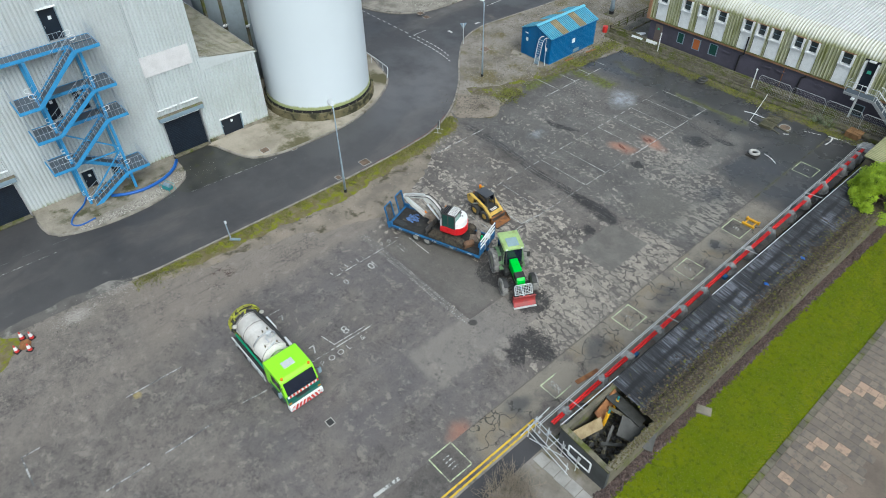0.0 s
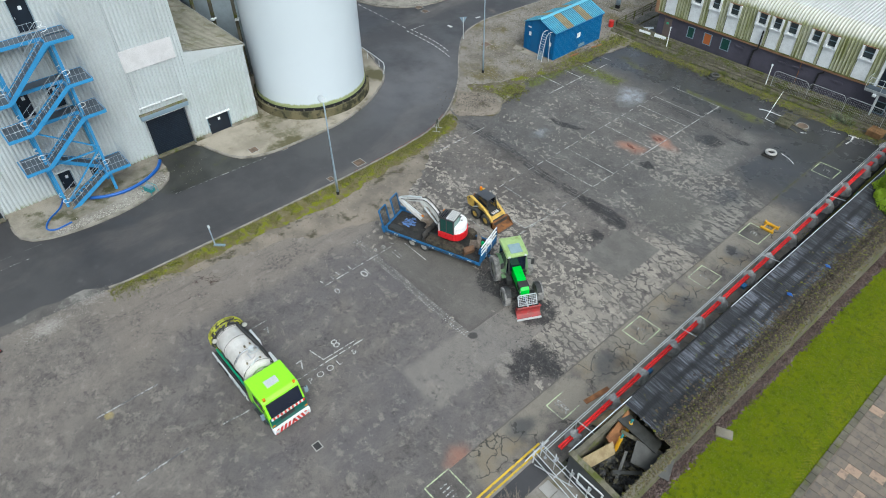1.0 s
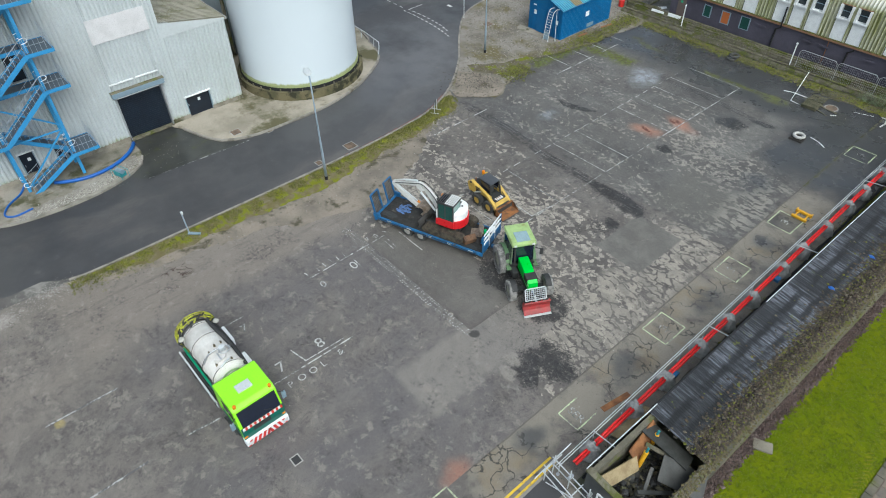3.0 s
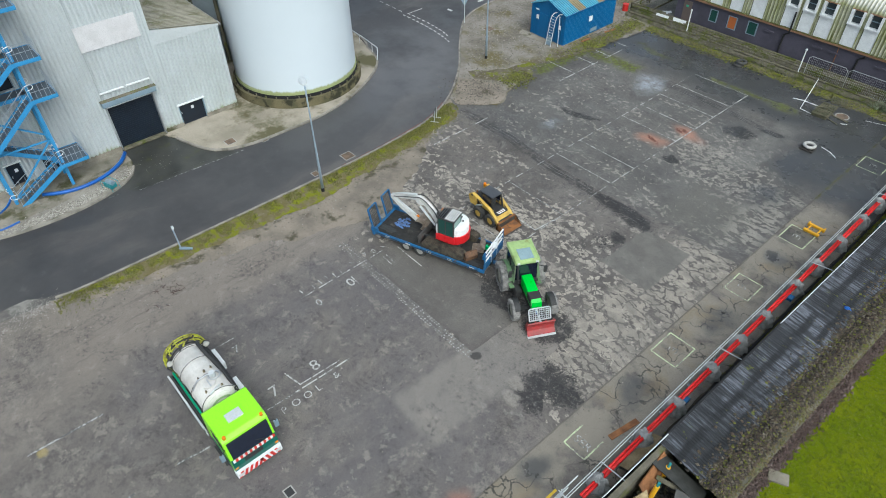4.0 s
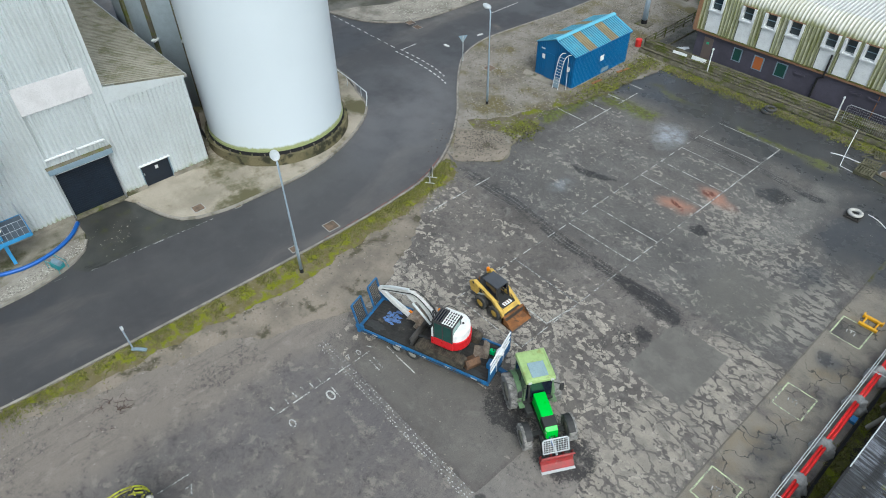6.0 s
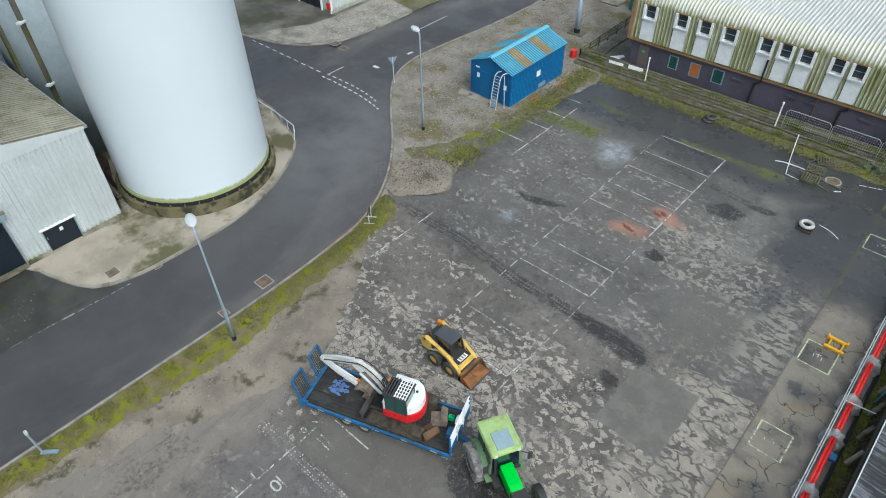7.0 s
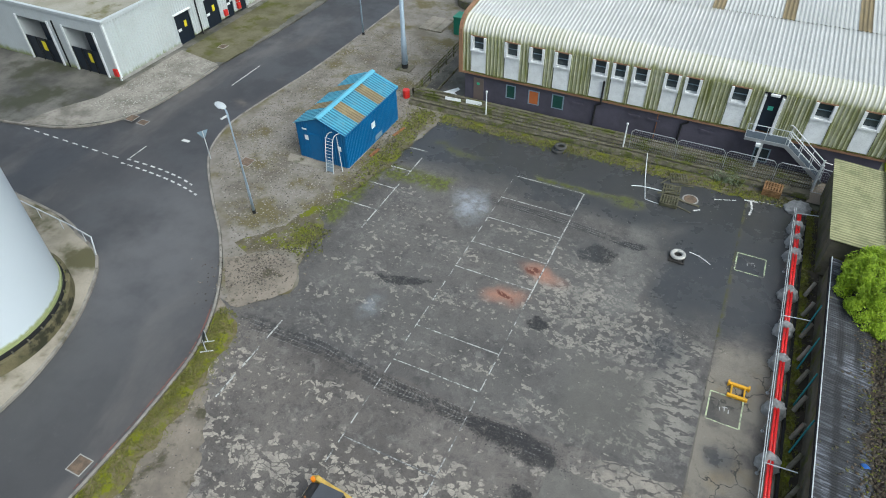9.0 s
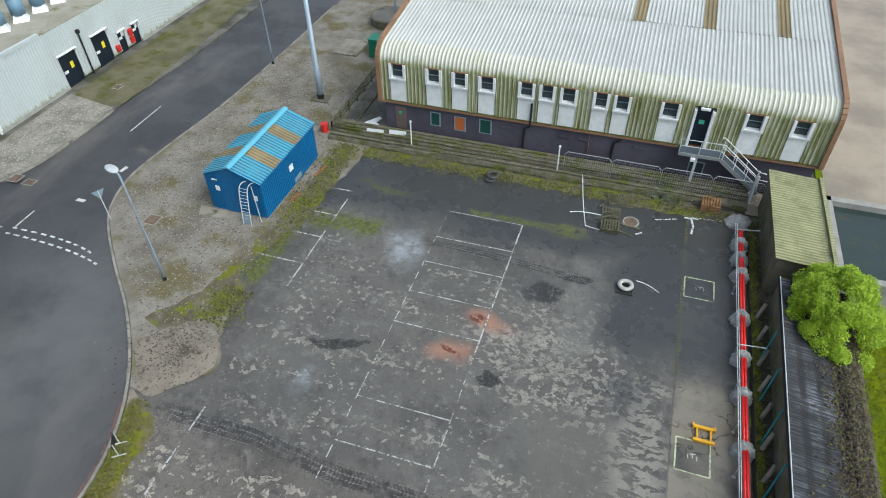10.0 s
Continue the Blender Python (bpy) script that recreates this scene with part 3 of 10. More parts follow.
def black_roof():
    """Grey sheets gone black with wet algae: fine ribs across, dark laps along, wet sky reflection painted as pale
    patches, moss towards the back.
    """
    n = Net("black_sheet_roof")
    x, y, _ = n.xyz()
    bx = n.math("SUBTRACT", n.xyz(n.wobble(0.9, 0.3))[0], n.mul(n.math("SUBTRACT", y, 17.5), 0.009))
    sheets = n.cells(1.0, n.scaled((0.7, 0.85, 0.0)), "F1", "Color")
    # pale blue-grey patches put the wet sky reflection into the colour
    pale = n.mix((0.036, 0.039, 0.046), (0.15, 0.16, 0.19), n.step(n.noise(0.55, 6), 0.38, 0.62))
    pale = n.mix(pale, (0.05, 0.053, 0.06), n.mul(n.step(sheets, 0.42, 0.6), 0.7))
    streak = n.step(n.noise(1.0, 7, n.scaled((0.5, 9.0, 1)), 0.72), 0.40, 0.56)
    c = n.mix(pale, (0.012, 0.0125, 0.015), n.mul(streak, 0.9))
    c = n.mix(c, (0.02, 0.021, 0.024), n.mul(n.step(n.noise(0.4, 5, n.wobble(0.4, 1.2)), 0.5, 0.66), 0.75))
    lap = n.most(*[n.step(n.math("ABSOLUTE", n.math("SUBTRACT", bx, v)), 0.26, 0.08) for v in (-9.45, -8.6, -7.75)])
    c = n.mix(c, (0.010, 0.0105, 0.012), n.mul(lap, n.step(n.noise(0.8, 5), 0.3, 0.5), 0.9))
    back = n.math("ADD", n.step(bx, -8.9, -7.3), n.mul(n.step(y, 46, 38), 0.1))
    growth = n.step(n.math("ADD", n.noise(0.9, 8, None, 0.74), n.mul(n.math("SUBTRACT", back, 0.5), 0.34)), 0.53, 0.6)
    c = n.mix(c, n.mix((0.036, 0.029, 0.022), (0.085, 0.07, 0.048), n.step(n.noise(3.5, 7, None, 0.75), 0.46, 0.62)), n.mul(growth, 0.92))
    c = n.mix(c, (0.105, 0.115, 0.016), n.mul(n.step(n.math("ADD", n.noise(1.5, 8, None, 0.72), n.mul(back, 0.05)), 0.61, 0.67), 0.85))
    n.set("Base Color", c).set("Roughness", n.math("ADD", n.mul(n.noise(0.7, 5), 0.5), n.math("ADD", n.mul(growth, 0.35), 0.30), True)).set("Specular IOR Level", 0.3)
    n.bump(n.math("ADD", n.noise(5, 6, None, 0.75), growth), 0.35, 0.03)
    return n.m


M_BLACKROOF = black_roof()
M_OLDWALL = mat("mossy_old_wall", (0.16, 0.145, 0.11), (0.09, 0.085, 0.065), 0.95, scale=0.7, fine=10, vary=1.0, bump=0.7, dist=0.04, dirt=(0.10, 0.115, 0.02), dirt_scale=1.1, dirt_at=(0.5, 0.7))
M_DARKWALL = mat("dark_wet_wall", (0.06, 0.065, 0.07), (0.035, 0.038, 0.04), 0.6, scale=0.8, fine=12, vary=1.0, bump=0.3)
M_LEAFLITTER = mat("dead_leaf_bed", (0.075, 0.056, 0.047), (0.035, 0.028, 0.025), 0.95, scale=1.0, fine=9, vary=1.0, bump=1.0, dist=0.08, dirt=(0.14, 0.10, 0.10), dirt_scale=3, dirt_at=(0.5, 0.7))
M_GREENROOF = mat("yellow_green_roof_sheet", (0.34, 0.335, 0.18), (0.25, 0.25, 0.13), 0.6, scale=0.6, fine=7, vary=0.9, bump=0.08, dirt=(0.17, 0.18, 0.08), dirt_scale=1.2, dirt_at=(0.5, 0.75))


def foot_algae(material, top, col, z0=0.0):
    """Algae creeping up a wall from the ground in ragged streaks."""
    n = Net("", material)
    old = n.b.inputs["Base Color"].links[0].from_socket
    z = n.xyz()[2]
    h = n.math("SUBTRACT", n.math("SUBTRACT", z, z0), n.mul(n.noise(2.2, 5, n.scaled((1, 1, 0.1)), 0.7), top * 2.2))
    n.set("Base Color", n.mix(old, col, n.mul(n.step(h, 0.0, -top), 0.85)))


foot_algae(M_TANK, 0.22, (0.24, 0.27, 0.06), 1.25)
foot_algae(M_WHITECLAD, 0.6, (0.16, 0.19, 0.02))
M_STEELPALE = plain("pale_metal", (0.58, 0.61, 0.62), 0.45, 0.2)
M_STEEL = plain("galvanised_steel", (0.50, 0.52, 0.54), 0.4, 0.7)
M_STAIRBLUE = plain("bright_blue_paint", (0.045, 0.25, 0.50), 0.45)
M_GLASS = plain("dark_window_glass", (0.04, 0.054, 0.06), 0.1)
M_TIMBER = mat("weathered_timber", (0.165, 0.15, 0.11), (0.085, 0.078, 0.055), 0.9, scale=1.5, fine=15, vary=1.0, bump=0.3, dirt=(0.075, 0.085, 0.02), dirt_scale=1.1, dirt_at=(0.46, 0.62))
M_RUST = mat("rusty_steel", (0.28, 0.13, 0.055), (0.15, 0.07, 0.035), 0.85, scale=2, fine=14, vary=1.0, bump=0.3)
M_BLACK = plain("black_rubber", (0.022, 0.022, 0.023), 0.75)


# ---- mesh helpers ----
def mesh_ob(name, bm, material, parent=None, label="", smooth=False):
    me = bpy.data.meshes.new(name)
    bm.normal_update()
    bm.to_mesh(me)
    bm.free()
    for m in material if isinstance(material, (list, tuple)) else (material,):
        me.materials.append(m)
    if smooth:
        me.polygons.foreach_set("use_smooth", [True] * len(me.polygons))
    ob = new(name, me)
    if parent:
        ob.parent = parent
    if label:
        ob["label"] = label
    return ob


def part(name, bm, material, parent, label="", smooth=False):
    return mesh_ob(name, bm, material, parent, label, smooth)


def thing(name, label, category, at=(0, 0, 0), rz=0.0, group="", kind=""):
    e = new(name)
    e.empty_display_size = 0.2
    e.matrix_world = pose(*at, 0, 0, rz)
    return tagged(e, label, category, group, kind)


def box(x0, x1, y0, y1, z0, z1, bevel=0.0, bm=None, m=None):
    bm = bm or bmesh.new()
    r = bmesh.ops.create_cube(bm, size=1, matrix=Matrix.LocRotScale(((x0 + x1) / 2, (y0 + y1) / 2, (z0 + z1) / 2), None, (x1 - x0, y1 - y0, z1 - z0)))
    if bevel:
        es = list({e for v in r["verts"] for e in v.link_edges})
        g = bmesh.ops.bevel(bm, geom=es, offset=bevel, segments=2, profile=0.6, affect="EDGES")
        r["verts"] = list({v for f in g["faces"] for v in f.verts})
    if m is not None:
        bmesh.ops.transform(bm, matrix=m, verts=[v for v in bm.verts if v in set(r["verts"])])
    return bm


def tube(points, r, bm=None, sides=8, caps=True):
    """A round bar along a line of points."""
    bm = bm or bmesh.new()
    pts = [Vector(p) for p in points]
    rings = []
    for i, p in enumerate(pts):
        d = (pts[min(i + 1, len(pts) - 1)] - pts[max(i - 1, 0)]).normalized()
        q = d.to_track_quat("Z", "Y")
        rr = r[i] if isinstance(r, (list, tuple)) else r
        rings.append([bm.verts.new(p + q @ Vector((rr * math.cos(a), rr * math.sin(a), 0))) for a in (2 * math.pi * k / sides for k in range(sides))])
    for a, b in zip(rings, rings[1:]):
        for k in range(sides):
            bm.faces.new((a[k], a[(k + 1) % sides], b[(k + 1) % sides], b[k]))
    if caps:
        bm.faces.new(rings[0][::-1])
        bm.faces.new(rings[-1])
    return bm


def beam(a, b, w, h, bm=None):
    """A square bar from a to b, w across and h high."""
    bm = bm or bmesh.new()
    a, b = Vector(a), Vector(b)
    d = b - a
    up = Vector((0, 0, 1)) if abs(d.normalized().z) < 0.99 else Vector((0, 1, 0))
    s = d.cross(up).normalized() * w / 2
    u = s.cross(d).normalized() * h / 2
    vs = [bm.verts.new(p + k * s + l * u) for p in (a, b) for k, l in ((-1, -1), (1, -1), (1, 1), (-1, 1))]
    for f in ((3, 2, 1, 0), (4, 5, 6, 7), (0, 1, 5, 4), (1, 2, 6, 5), (2, 3, 7, 6), (3, 0, 4, 7)):
        bm.faces.new([vs[i] for i in f])
    return bm


def prism(outline, z0, z1, bm=None):
    """An upright slab over an outline of (x, y)."""
    bm = bm or bmesh.new()
    lo = [bm.verts.new((x, y, z0)) for x, y in outline]
    hi = [bm.verts.new((x, y, z1)) for x, y in outline]
    k = len(lo)
    bm.faces.new(hi)
    bm.faces.new(lo[::-1])
    for i in range(k):
        bm.faces.new((lo[i], lo[(i + 1) % k], hi[(i + 1) % k], hi[i]))
    bmesh.ops.recalc_face_normals(bm, faces=bm.faces)
    return bm


def extrude(profile, x0, x1, axis="y", bm=None, bevel=0.0):
    """A side view drawn in (a, z), drawn out from x0 to x1 across; axis: the way that a runs."""
    bm = bm or bmesh.new()
    put = (lambda a, z, t: (t, a, z)) if axis == "y" else (lambda a, z, t: (a, t, z))
    lo = [bm.verts.new(put(a, z, x0)) for a, z in profile]
    hi = [bm.verts.new(put(a, z, x1)) for a, z in profile]
    k = len(lo)
    fs = [bm.faces.new(hi), bm.faces.new(lo[::-1])]
    for i in range(k):
        fs.append(bm.faces.new((lo[i], lo[(i + 1) % k], hi[(i + 1) % k], hi[i])))
    bmesh.ops.recalc_face_normals(bm, faces=fs)
    if bevel:
        bmesh.ops.bevel(bm, geom=list({e for f in fs for e in f.edges}), offset=bevel, segments=2, profile=0.6, affect="EDGES")
    return bm


def disc(c, r, h, axis="z", sides=24, bm=None, r2=None, bevel=0.0):
    bm = bm or bmesh.new()
    m = Matrix.Translation(c) @ {"z": Matrix(), "x": Matrix.Rotation(math.pi / 2, 4, "Y"), "y": Matrix.Rotation(math.pi / 2, 4, "X")}[axis]
    bmesh.ops.create_cone(bm, cap_ends=True, segments=sides, radius1=r, radius2=r if r2 is None else r2, depth=h, matrix=m)
    return bm


def ribbed(path, along, a0, a1, period, amp, holes=(), bm=None, crest=0.5, thick=0.0):
    """Profiled sheet: path is a line in the plane across the ribs, (u, z); the ribs step along the other axis from a0 to a1.
    along 'y': points are (u, a, z); along 'x': (a, u, z). holes: (a0, a1, z0, z1) left open, for an upright straight path."""
    bm = bm or bmesh.new()
    nrm = []
    for i in range(len(path)):
        p, q = path[max(i - 1, 0)], path[min(i + 1, len(path) - 1)]
        d = Vector((q[0] - p[0], q[1] - p[1])).normalized()
        nrm.append(Vector((d.y, -d.x)))
    cols, a = [], a0
    steps = ((0.0, 0), (0.5 - crest / 2 + 0.0, 0), (0.5 - crest / 2 + 0.12, 1), (0.5 + crest / 2 - 0.12 + 0.1, 1), (0.999, 0))
    while a < a1 - 1e-6:
        for f, h in steps[:-1]:
            if a + f * period < a1:
                cols.append((a + f * period, h))
        a += period
    cols.append((a1, 0))
    if holes:
        edges = sorted({e for h in holes for e in h[:2]})
        for e in edges:
            cols.append((e, 0))
        cols.sort()
    put = (lambda u, t, z: (u, t, z)) if along == "y" else (lambda u, t, z: (t, u, z))
    if not holes:
        prev = None
        for t, h in cols:
            cur = [bm.verts.new(put(p[0] + n.x * amp * h, t, p[1] + n.y * amp * h)) for p, n in zip(path, nrm)]
            if prev:
                for i in range(len(path) - 1):
                    bm.faces.new((prev[i], cur[i], cur[i + 1], prev[i + 1]))
            prev = cur
        return bm
    zlo, zhi = path[0][1], path[-1][1]
    for (t0, h0), (t1, h1) in zip(cols, cols[1:]):
        if t1 - t0 < 1e-5:
            continue
        mid = (t0 + t1) / 2
        spans = [(zlo, zhi)]
        for b0, b1, c0, c1 in holes:
            if b0 < mid < b1:
                out = []
                for s0, s1 in spans:
                    if c0 > s0:
                        out.append((s0, min(c0, s1)))
                    if c1 < s1:
                        out.append((max(c1, s0), s1))
                spans = [s for s in out if s[1] - s[0] > 1e-4]
        u, n = path[0][0], nrm[0]
        for s0, s1 in spans:
            v = [bm.verts.new(put(u + n.x * amp * h, t, z)) for t, h, z in ((t0, h0, s0), (t1, h1, s0), (t1, h1, s1), (t0, h0, s1))]
            bm.faces.new(v)
    return bm


def blob(c, size, seed=0, sub=3, rough=0.35, freq=1.6, flat=True, bm=None):
    """An uneven lump, cut flat below."""
    bm = bm or bmesh.new()
    r = bmesh.ops.create_icosphere(bm, subdivisions=sub, radius=1)
    for v in r["verts"]:
        k = 1 + rough * noise.fractal(v.co * freq + Vector((seed * 7.3, seed, 0)), 0.7, 2.0, 3)
        p = v.co * k
        v.co = Vector((c[0] + p.x * size[0], c[1] + p.y * size[1], c[2] + (max(p.z, -0.05) if flat else p.z) * size[2]))
    return bm


def sheet(name, outline, z, material, kind="structure", label="", category="ground", cut=2.0):
    """A flat piece of ground with an outline."""
    bm = bmesh.new()
    bm.faces.new([bm.verts.new((x, y, z)) for x, y in outline])
    bmesh.ops.recalc_face_normals(bm, faces=bm.faces)
    if bm.faces[:][0].normal.z < 0:
        bmesh.ops.reverse_faces(bm, faces=bm.faces)
    bmesh.ops.triangulate(bm, faces=bm.faces)
    ob = mesh_ob(name, bm, material)
    return tagged(ob, label, category, "", kind)


def smooth_line(pts, n=6):
    """A rounded line through points (Catmull-Rom)."""
    out = []
    p = [Vector(q) for q in pts]
    for i in range(len(p) - 1):
        a, b, c, d = p[max(i - 1, 0)], p[i], p[i + 1], p[min(i + 2, len(p) - 1)]
        for k in range(n):
            t = k / n
            out.append(0.5 * ((2 * b) + (c - a) * t + (2 * a - 5 * b + 4 * c - d) * t * t + (3 * b - a - 3 * c + d) * t ** 3))
    out.append(p[-1])
    return [tuple(v) for v in out]


# ---- ground ----
KERB_EAST = [(-41.5, -60), (-41.2, -20), (-40.8, -1), (-40.2, 6), (-40.0, 15), (-39.9, 25), (-40.2, 31), (-40.8, 34.5), (-42.6, 38.1), (-45.6, 41.8), (-48.7, 44.7), (-51.5, 47.5), (-53.3, 49.9), (-54.3, 53.4), (-54.1, 57.8), (-53.4, 64.9), (-53.2, 74.6), (-53.3, 87), (-53.3, 140)]
east = smooth_line(KERB_EAST)
gm = bmesh.new()
gm.faces.new([gm.verts.new(v) for v in ((-2500, -2500, -0.12), (2500, -2500, -0.12), (2500, 2500, -0.12), (-2500, 2500, -0.12))])
tagged(mesh_ob("ground", gm, M_LAND), "flat dull green and brown open land around", "ground", "", "structure")
sheet("road", [(-140, -60), *east[:1], *east, (-53, 140), (-140, 140)], -0.08, M_ROAD, label="grey asphalt service road with worn brownish tracks", category="road")
def ragged(pts, amp, step=0.5, seed=0.0):
    """A line broken into short pieces and pushed about, as a worn edge."""
    out = []
    for (x0, y0), (x1, y1) in zip(pts, pts[1:]):
        k = max(1, int(math.hypot(x1 - x0, y1 - y0) / step))
        for i in range(k):
            x, y = x0 + (x1 - x0) * i / k, y0 + (y1 - y0) * i / k
            v = noise.noise_vector(Vector((x * 0.9, y * 0.9, seed))) + 0.5 * noise.noise_vector(Vector((x * 3.1, y * 3.1, seed)))
            out.append((x + amp * v.x, y + amp * v.y))
    return out + [pts[-1]]


# the smooth tarmac ends at the refilled trench and, towards the road, under the dirt
SEAM = [(-14.7, 19.6), *ragged([(-15.2, 19.6), (-17.9, 22.5), (-18.0, 25.2), (-20.8, 25.4)], 0.25), *ragged([(-20.8, 25.2), (-20.85, 20.2)], 0.06), *ragged([(-21.0, 20.12), (-32.6, 20.25)], 0.04), *ragged([(-33.2, 21.5), (-35.4, 27), (-37.4, 30.8), (-39.2, 33.0)], 0.4, 0.3), (-40.3, 33.2)]
FAR = [(-14.7, 37.0), *ragged([(-15.2, 37.0), (-41.2, 36.6)], 0.3)]
kerb_side = lambda y0, y1: [(x + 0.15, y) for x, y in east if y0 < y < y1]
sheet("pavement_yard_south", [(-41.35, -60), *kerb_side(-60, 33.0), *SEAM[::-1], (-14.7, -60)], 0.0, yard_south(), label="smooth grey tarmac yard with dusty wheel marks", category="yard")
sheet("pavement_yard_middle", [*SEAM, *kerb_side(33.6, 36.4), *FAR[::-1]], 0.0, yard_mid(), label="old tarmac yard with pale flakes and black ash", category="yard")
sheet("pavement_yard_north", [*FAR, *kerb_side(36.9, 139), (-53, 140), (-14.7, 140)], 0.0, yard_north(), label="dark damp tarmac yard with parking bays", category="yard")
sheet("pavement_path", [(-14.7, -60), (-14.7, 140), (-11.0, 140), (-10.95, -60)], 0.0, yard_path(), label="cracked concrete service path along the barrier", category="path")

M_RAMP = mat("wet_mossy_asphalt", (0.05, 0.05, 0.045), (0.028, 0.029, 0.027), 0.35, scale=0.5, fine=14, vary=1.0, bump=0.3, dirt=(0.055, 0.058, 0.025), dirt_scale=0.8, dirt_at=(0.55, 0.75))
sheet("pavement_ramp", ragged([(-53.2, 13.2), (-49.9, 12.7), (-48.4, 11.6), (-47.5, 12.2), (-47.3, 16.6), (-47.0, 20.3), (-48.2, 18.9), (-50.2, 18.0), (-53.2, 17.4)], 0.08), -0.074, M_RAMP, label="dark wet mossy asphalt before the roller door", category="asphalt")


def scatter(name, n, place, size, material, label, category, seed):
    """Many small uneven lumps lying about, joined."""
    rng = random.Random(seed)
    V, Fc = [], []
    for _ in range(n):
        x, y, z = place(rng)
        s = rng.uniform(*size)
        a = rng.uniform(0, 6.28)
        ca, sa, k = math.cos(a) * s, math.sin(a) * s, rng.uniform(0.55, 1.0)
        j = lambda: rng.uniform(0.75, 1.25)
        i = len(V)
        V += [(x + ca * j(), y + sa * j(), z), (x - sa * k * j(), y + ca * k * j(), z), (x - ca * j(), y - sa * j(), z), (x + sa * k * j(), y - ca * k * j(), z), (x + rng.uniform(-0.3, 0.3) * s, y + rng.uniform(-0.3, 0.3) * s, z + s * rng.uniform(0.35, 0.8))]
        Fc += [(i, i + 1, i + 4), (i + 1, i + 2, i + 4), (i + 2, i + 3, i + 4), (i + 3, i, i + 4)]
    me = bpy.data.meshes.new(name)
    me.from_pydata(V, [], Fc)
    me.materials.append(material)
    return tagged(new(name, me), label, category, "", "stuff")


def island_mat(name, cols, rough=0.9):
    n = Net(name)
    f = n.geo.outputs["Random Per Island"]
    c = cols[0]
    for k, col in enumerate(cols[1:], 1):
        c = n.mix(c, col, n.step(f, k / len(cols) - 0.02, k / len(cols) + 0.02))
    n.set("Base Color", n.mix(c, tuple(v * 0.5 for v in cols[0]), n.mul(n.step(n.noise(11, 4), 0.45, 0.7), 0.5))).set("Roughness", rough)
    return n.m
# verges and surfaces that lie on the yard and beside the road
moss_in = [(-40.3, 5.2), (-39.5, 6.6), (-38.8, 8.5), (-38.4, 11), (-38.3, 14), (-37.9, 18), (-37.5, 21.5), (-38.0, 25), (-38.4, 29), (-38.9, 33), (-39.6, 36.2), (-40.9, 36.6)]
kerb_moss = [p for p in east if 5.4 < p[1] < 36.5]
dirt_in = [(-40.4, 4.2), (-39.0, 5.6), (-38.0, 8), (-37.5, 11), (-36.8, 15), (-35.0, 19), (-33.4, 24), (-35.2, 27.2), (-36.9, 30.4), (-38.8, 32.4), (-39.2, 34.6), (-40.2, 36.2), (-41.0, 37.0)]


def worn(line, amount, n=5, seed=1):
    return ragged(smooth_line(line, n), amount * 1.6, 0.22, seed * 3.7)


kerb_long = [(x + 0.16, y) for x, y in east if 4.4 < y < 37.6]
sheet("dirt_verge", kerb_long + worn(dirt_in, 0.3)[::-1], 0.006, M_DIRT, label="trodden brown dirt beside the kerb", category="dirt")
sheet("moss_verge", [(x + 0.16, y) for x, y in kerb_moss] + worn(moss_in, 0.22, 6, 2)[::-1], 0.03, M_MOSS, label="mossy yellow-green grass strip along the kerb", category="verge")
kerb_north = [(x + 0.16, y) for x, y in east if 37.2 < y]
gravel_in = [(-41.0, 37.2), (-39.6, 38.3), (-38.3, 39.9), (-39.2, 41.9), (-39.8, 43.8), (-39.7, 45.1), (-41.2, 46.7), (-41.2, 48.5), (-40.8, 50), (-40.2, 54), (-39.8, 61), (-40.2, 62.5), (-38.6, 63), (-38.6, 140)]
sheet("gravel_verge", kerb_north + worn(gravel_in, 0.15, 5, 3)[::-1], 0.05, M_GRAVEL, label="grey-brown gravel ground around the blue shed", category="gravel")
sheet("moss_edge", worn([(-44.4, 41.9), (-42.6, 44.4), (-41.8, 48.0), (-41.2, 52), (-41.0, 57), (-41.5, 61.5)], 0.2, 5, 4) + worn([(-39.6, 61.8), (-39.3, 57), (-39.4, 53), (-40.6, 49), (-41.0, 46.8), (-39.8, 45.0), (-40.4, 43.0), (-42.8, 41.2)], 0.25, 5, 5), 0.058, M_DARKMOSS, label="moss growing over the yard's gravel edge", category="moss")
sheet("dirt_corner", worn([(-44.0, 40.5), (-43.0, 41.2), (-40.6, 42.0), (-38.5, 40.4), (-39.3, 38.6), (-41.0, 37.2), (-42.4, 38.5)], 0.25, 5, 6), 0.062, M_DIRT, label="bare brown dirt at the road bend", category="dirt")

# aprons across the road
APRON_SILO = [(-53.4, 16.6), (-52.1, 17.3), (-49.9, 18.0), (-48.2, 19.0), (-47.3, 21.2), (-47.1, 24), (-47.1, 27.5), (-47.7, 30.5), (-48.8, 33.2), (-50.7, 36.1), (-52.4, 37.4), (-54.6, 38.0), (-58, 39.0), (-75, 40), (-75, 16.6)]
APRON_STAIR = [(-53.4, 1.3), (-52.0, 1.2), (-50.4, 1.3), (-49.2, 2.0), (-48.4, 3.8), (-48.0, 6.5), (-48.1, 9.2), (-48.7, 11.4), (-49.8, 12.9), (-51.2, 13.4), (-53.4, 13.4)]
APRON_FAR = [(-140, 44.0), (-80, 44.6), (-72.5, 45.7), (-69.2, 46.4), (-66.2, 47.4), (-63.6, 49.6), (-62.3, 52.6), (-62.0, 57), (-62.0, 61), (-61.3, 72), (-61.4, 86), (-61.4, 140), (-140, 140)]


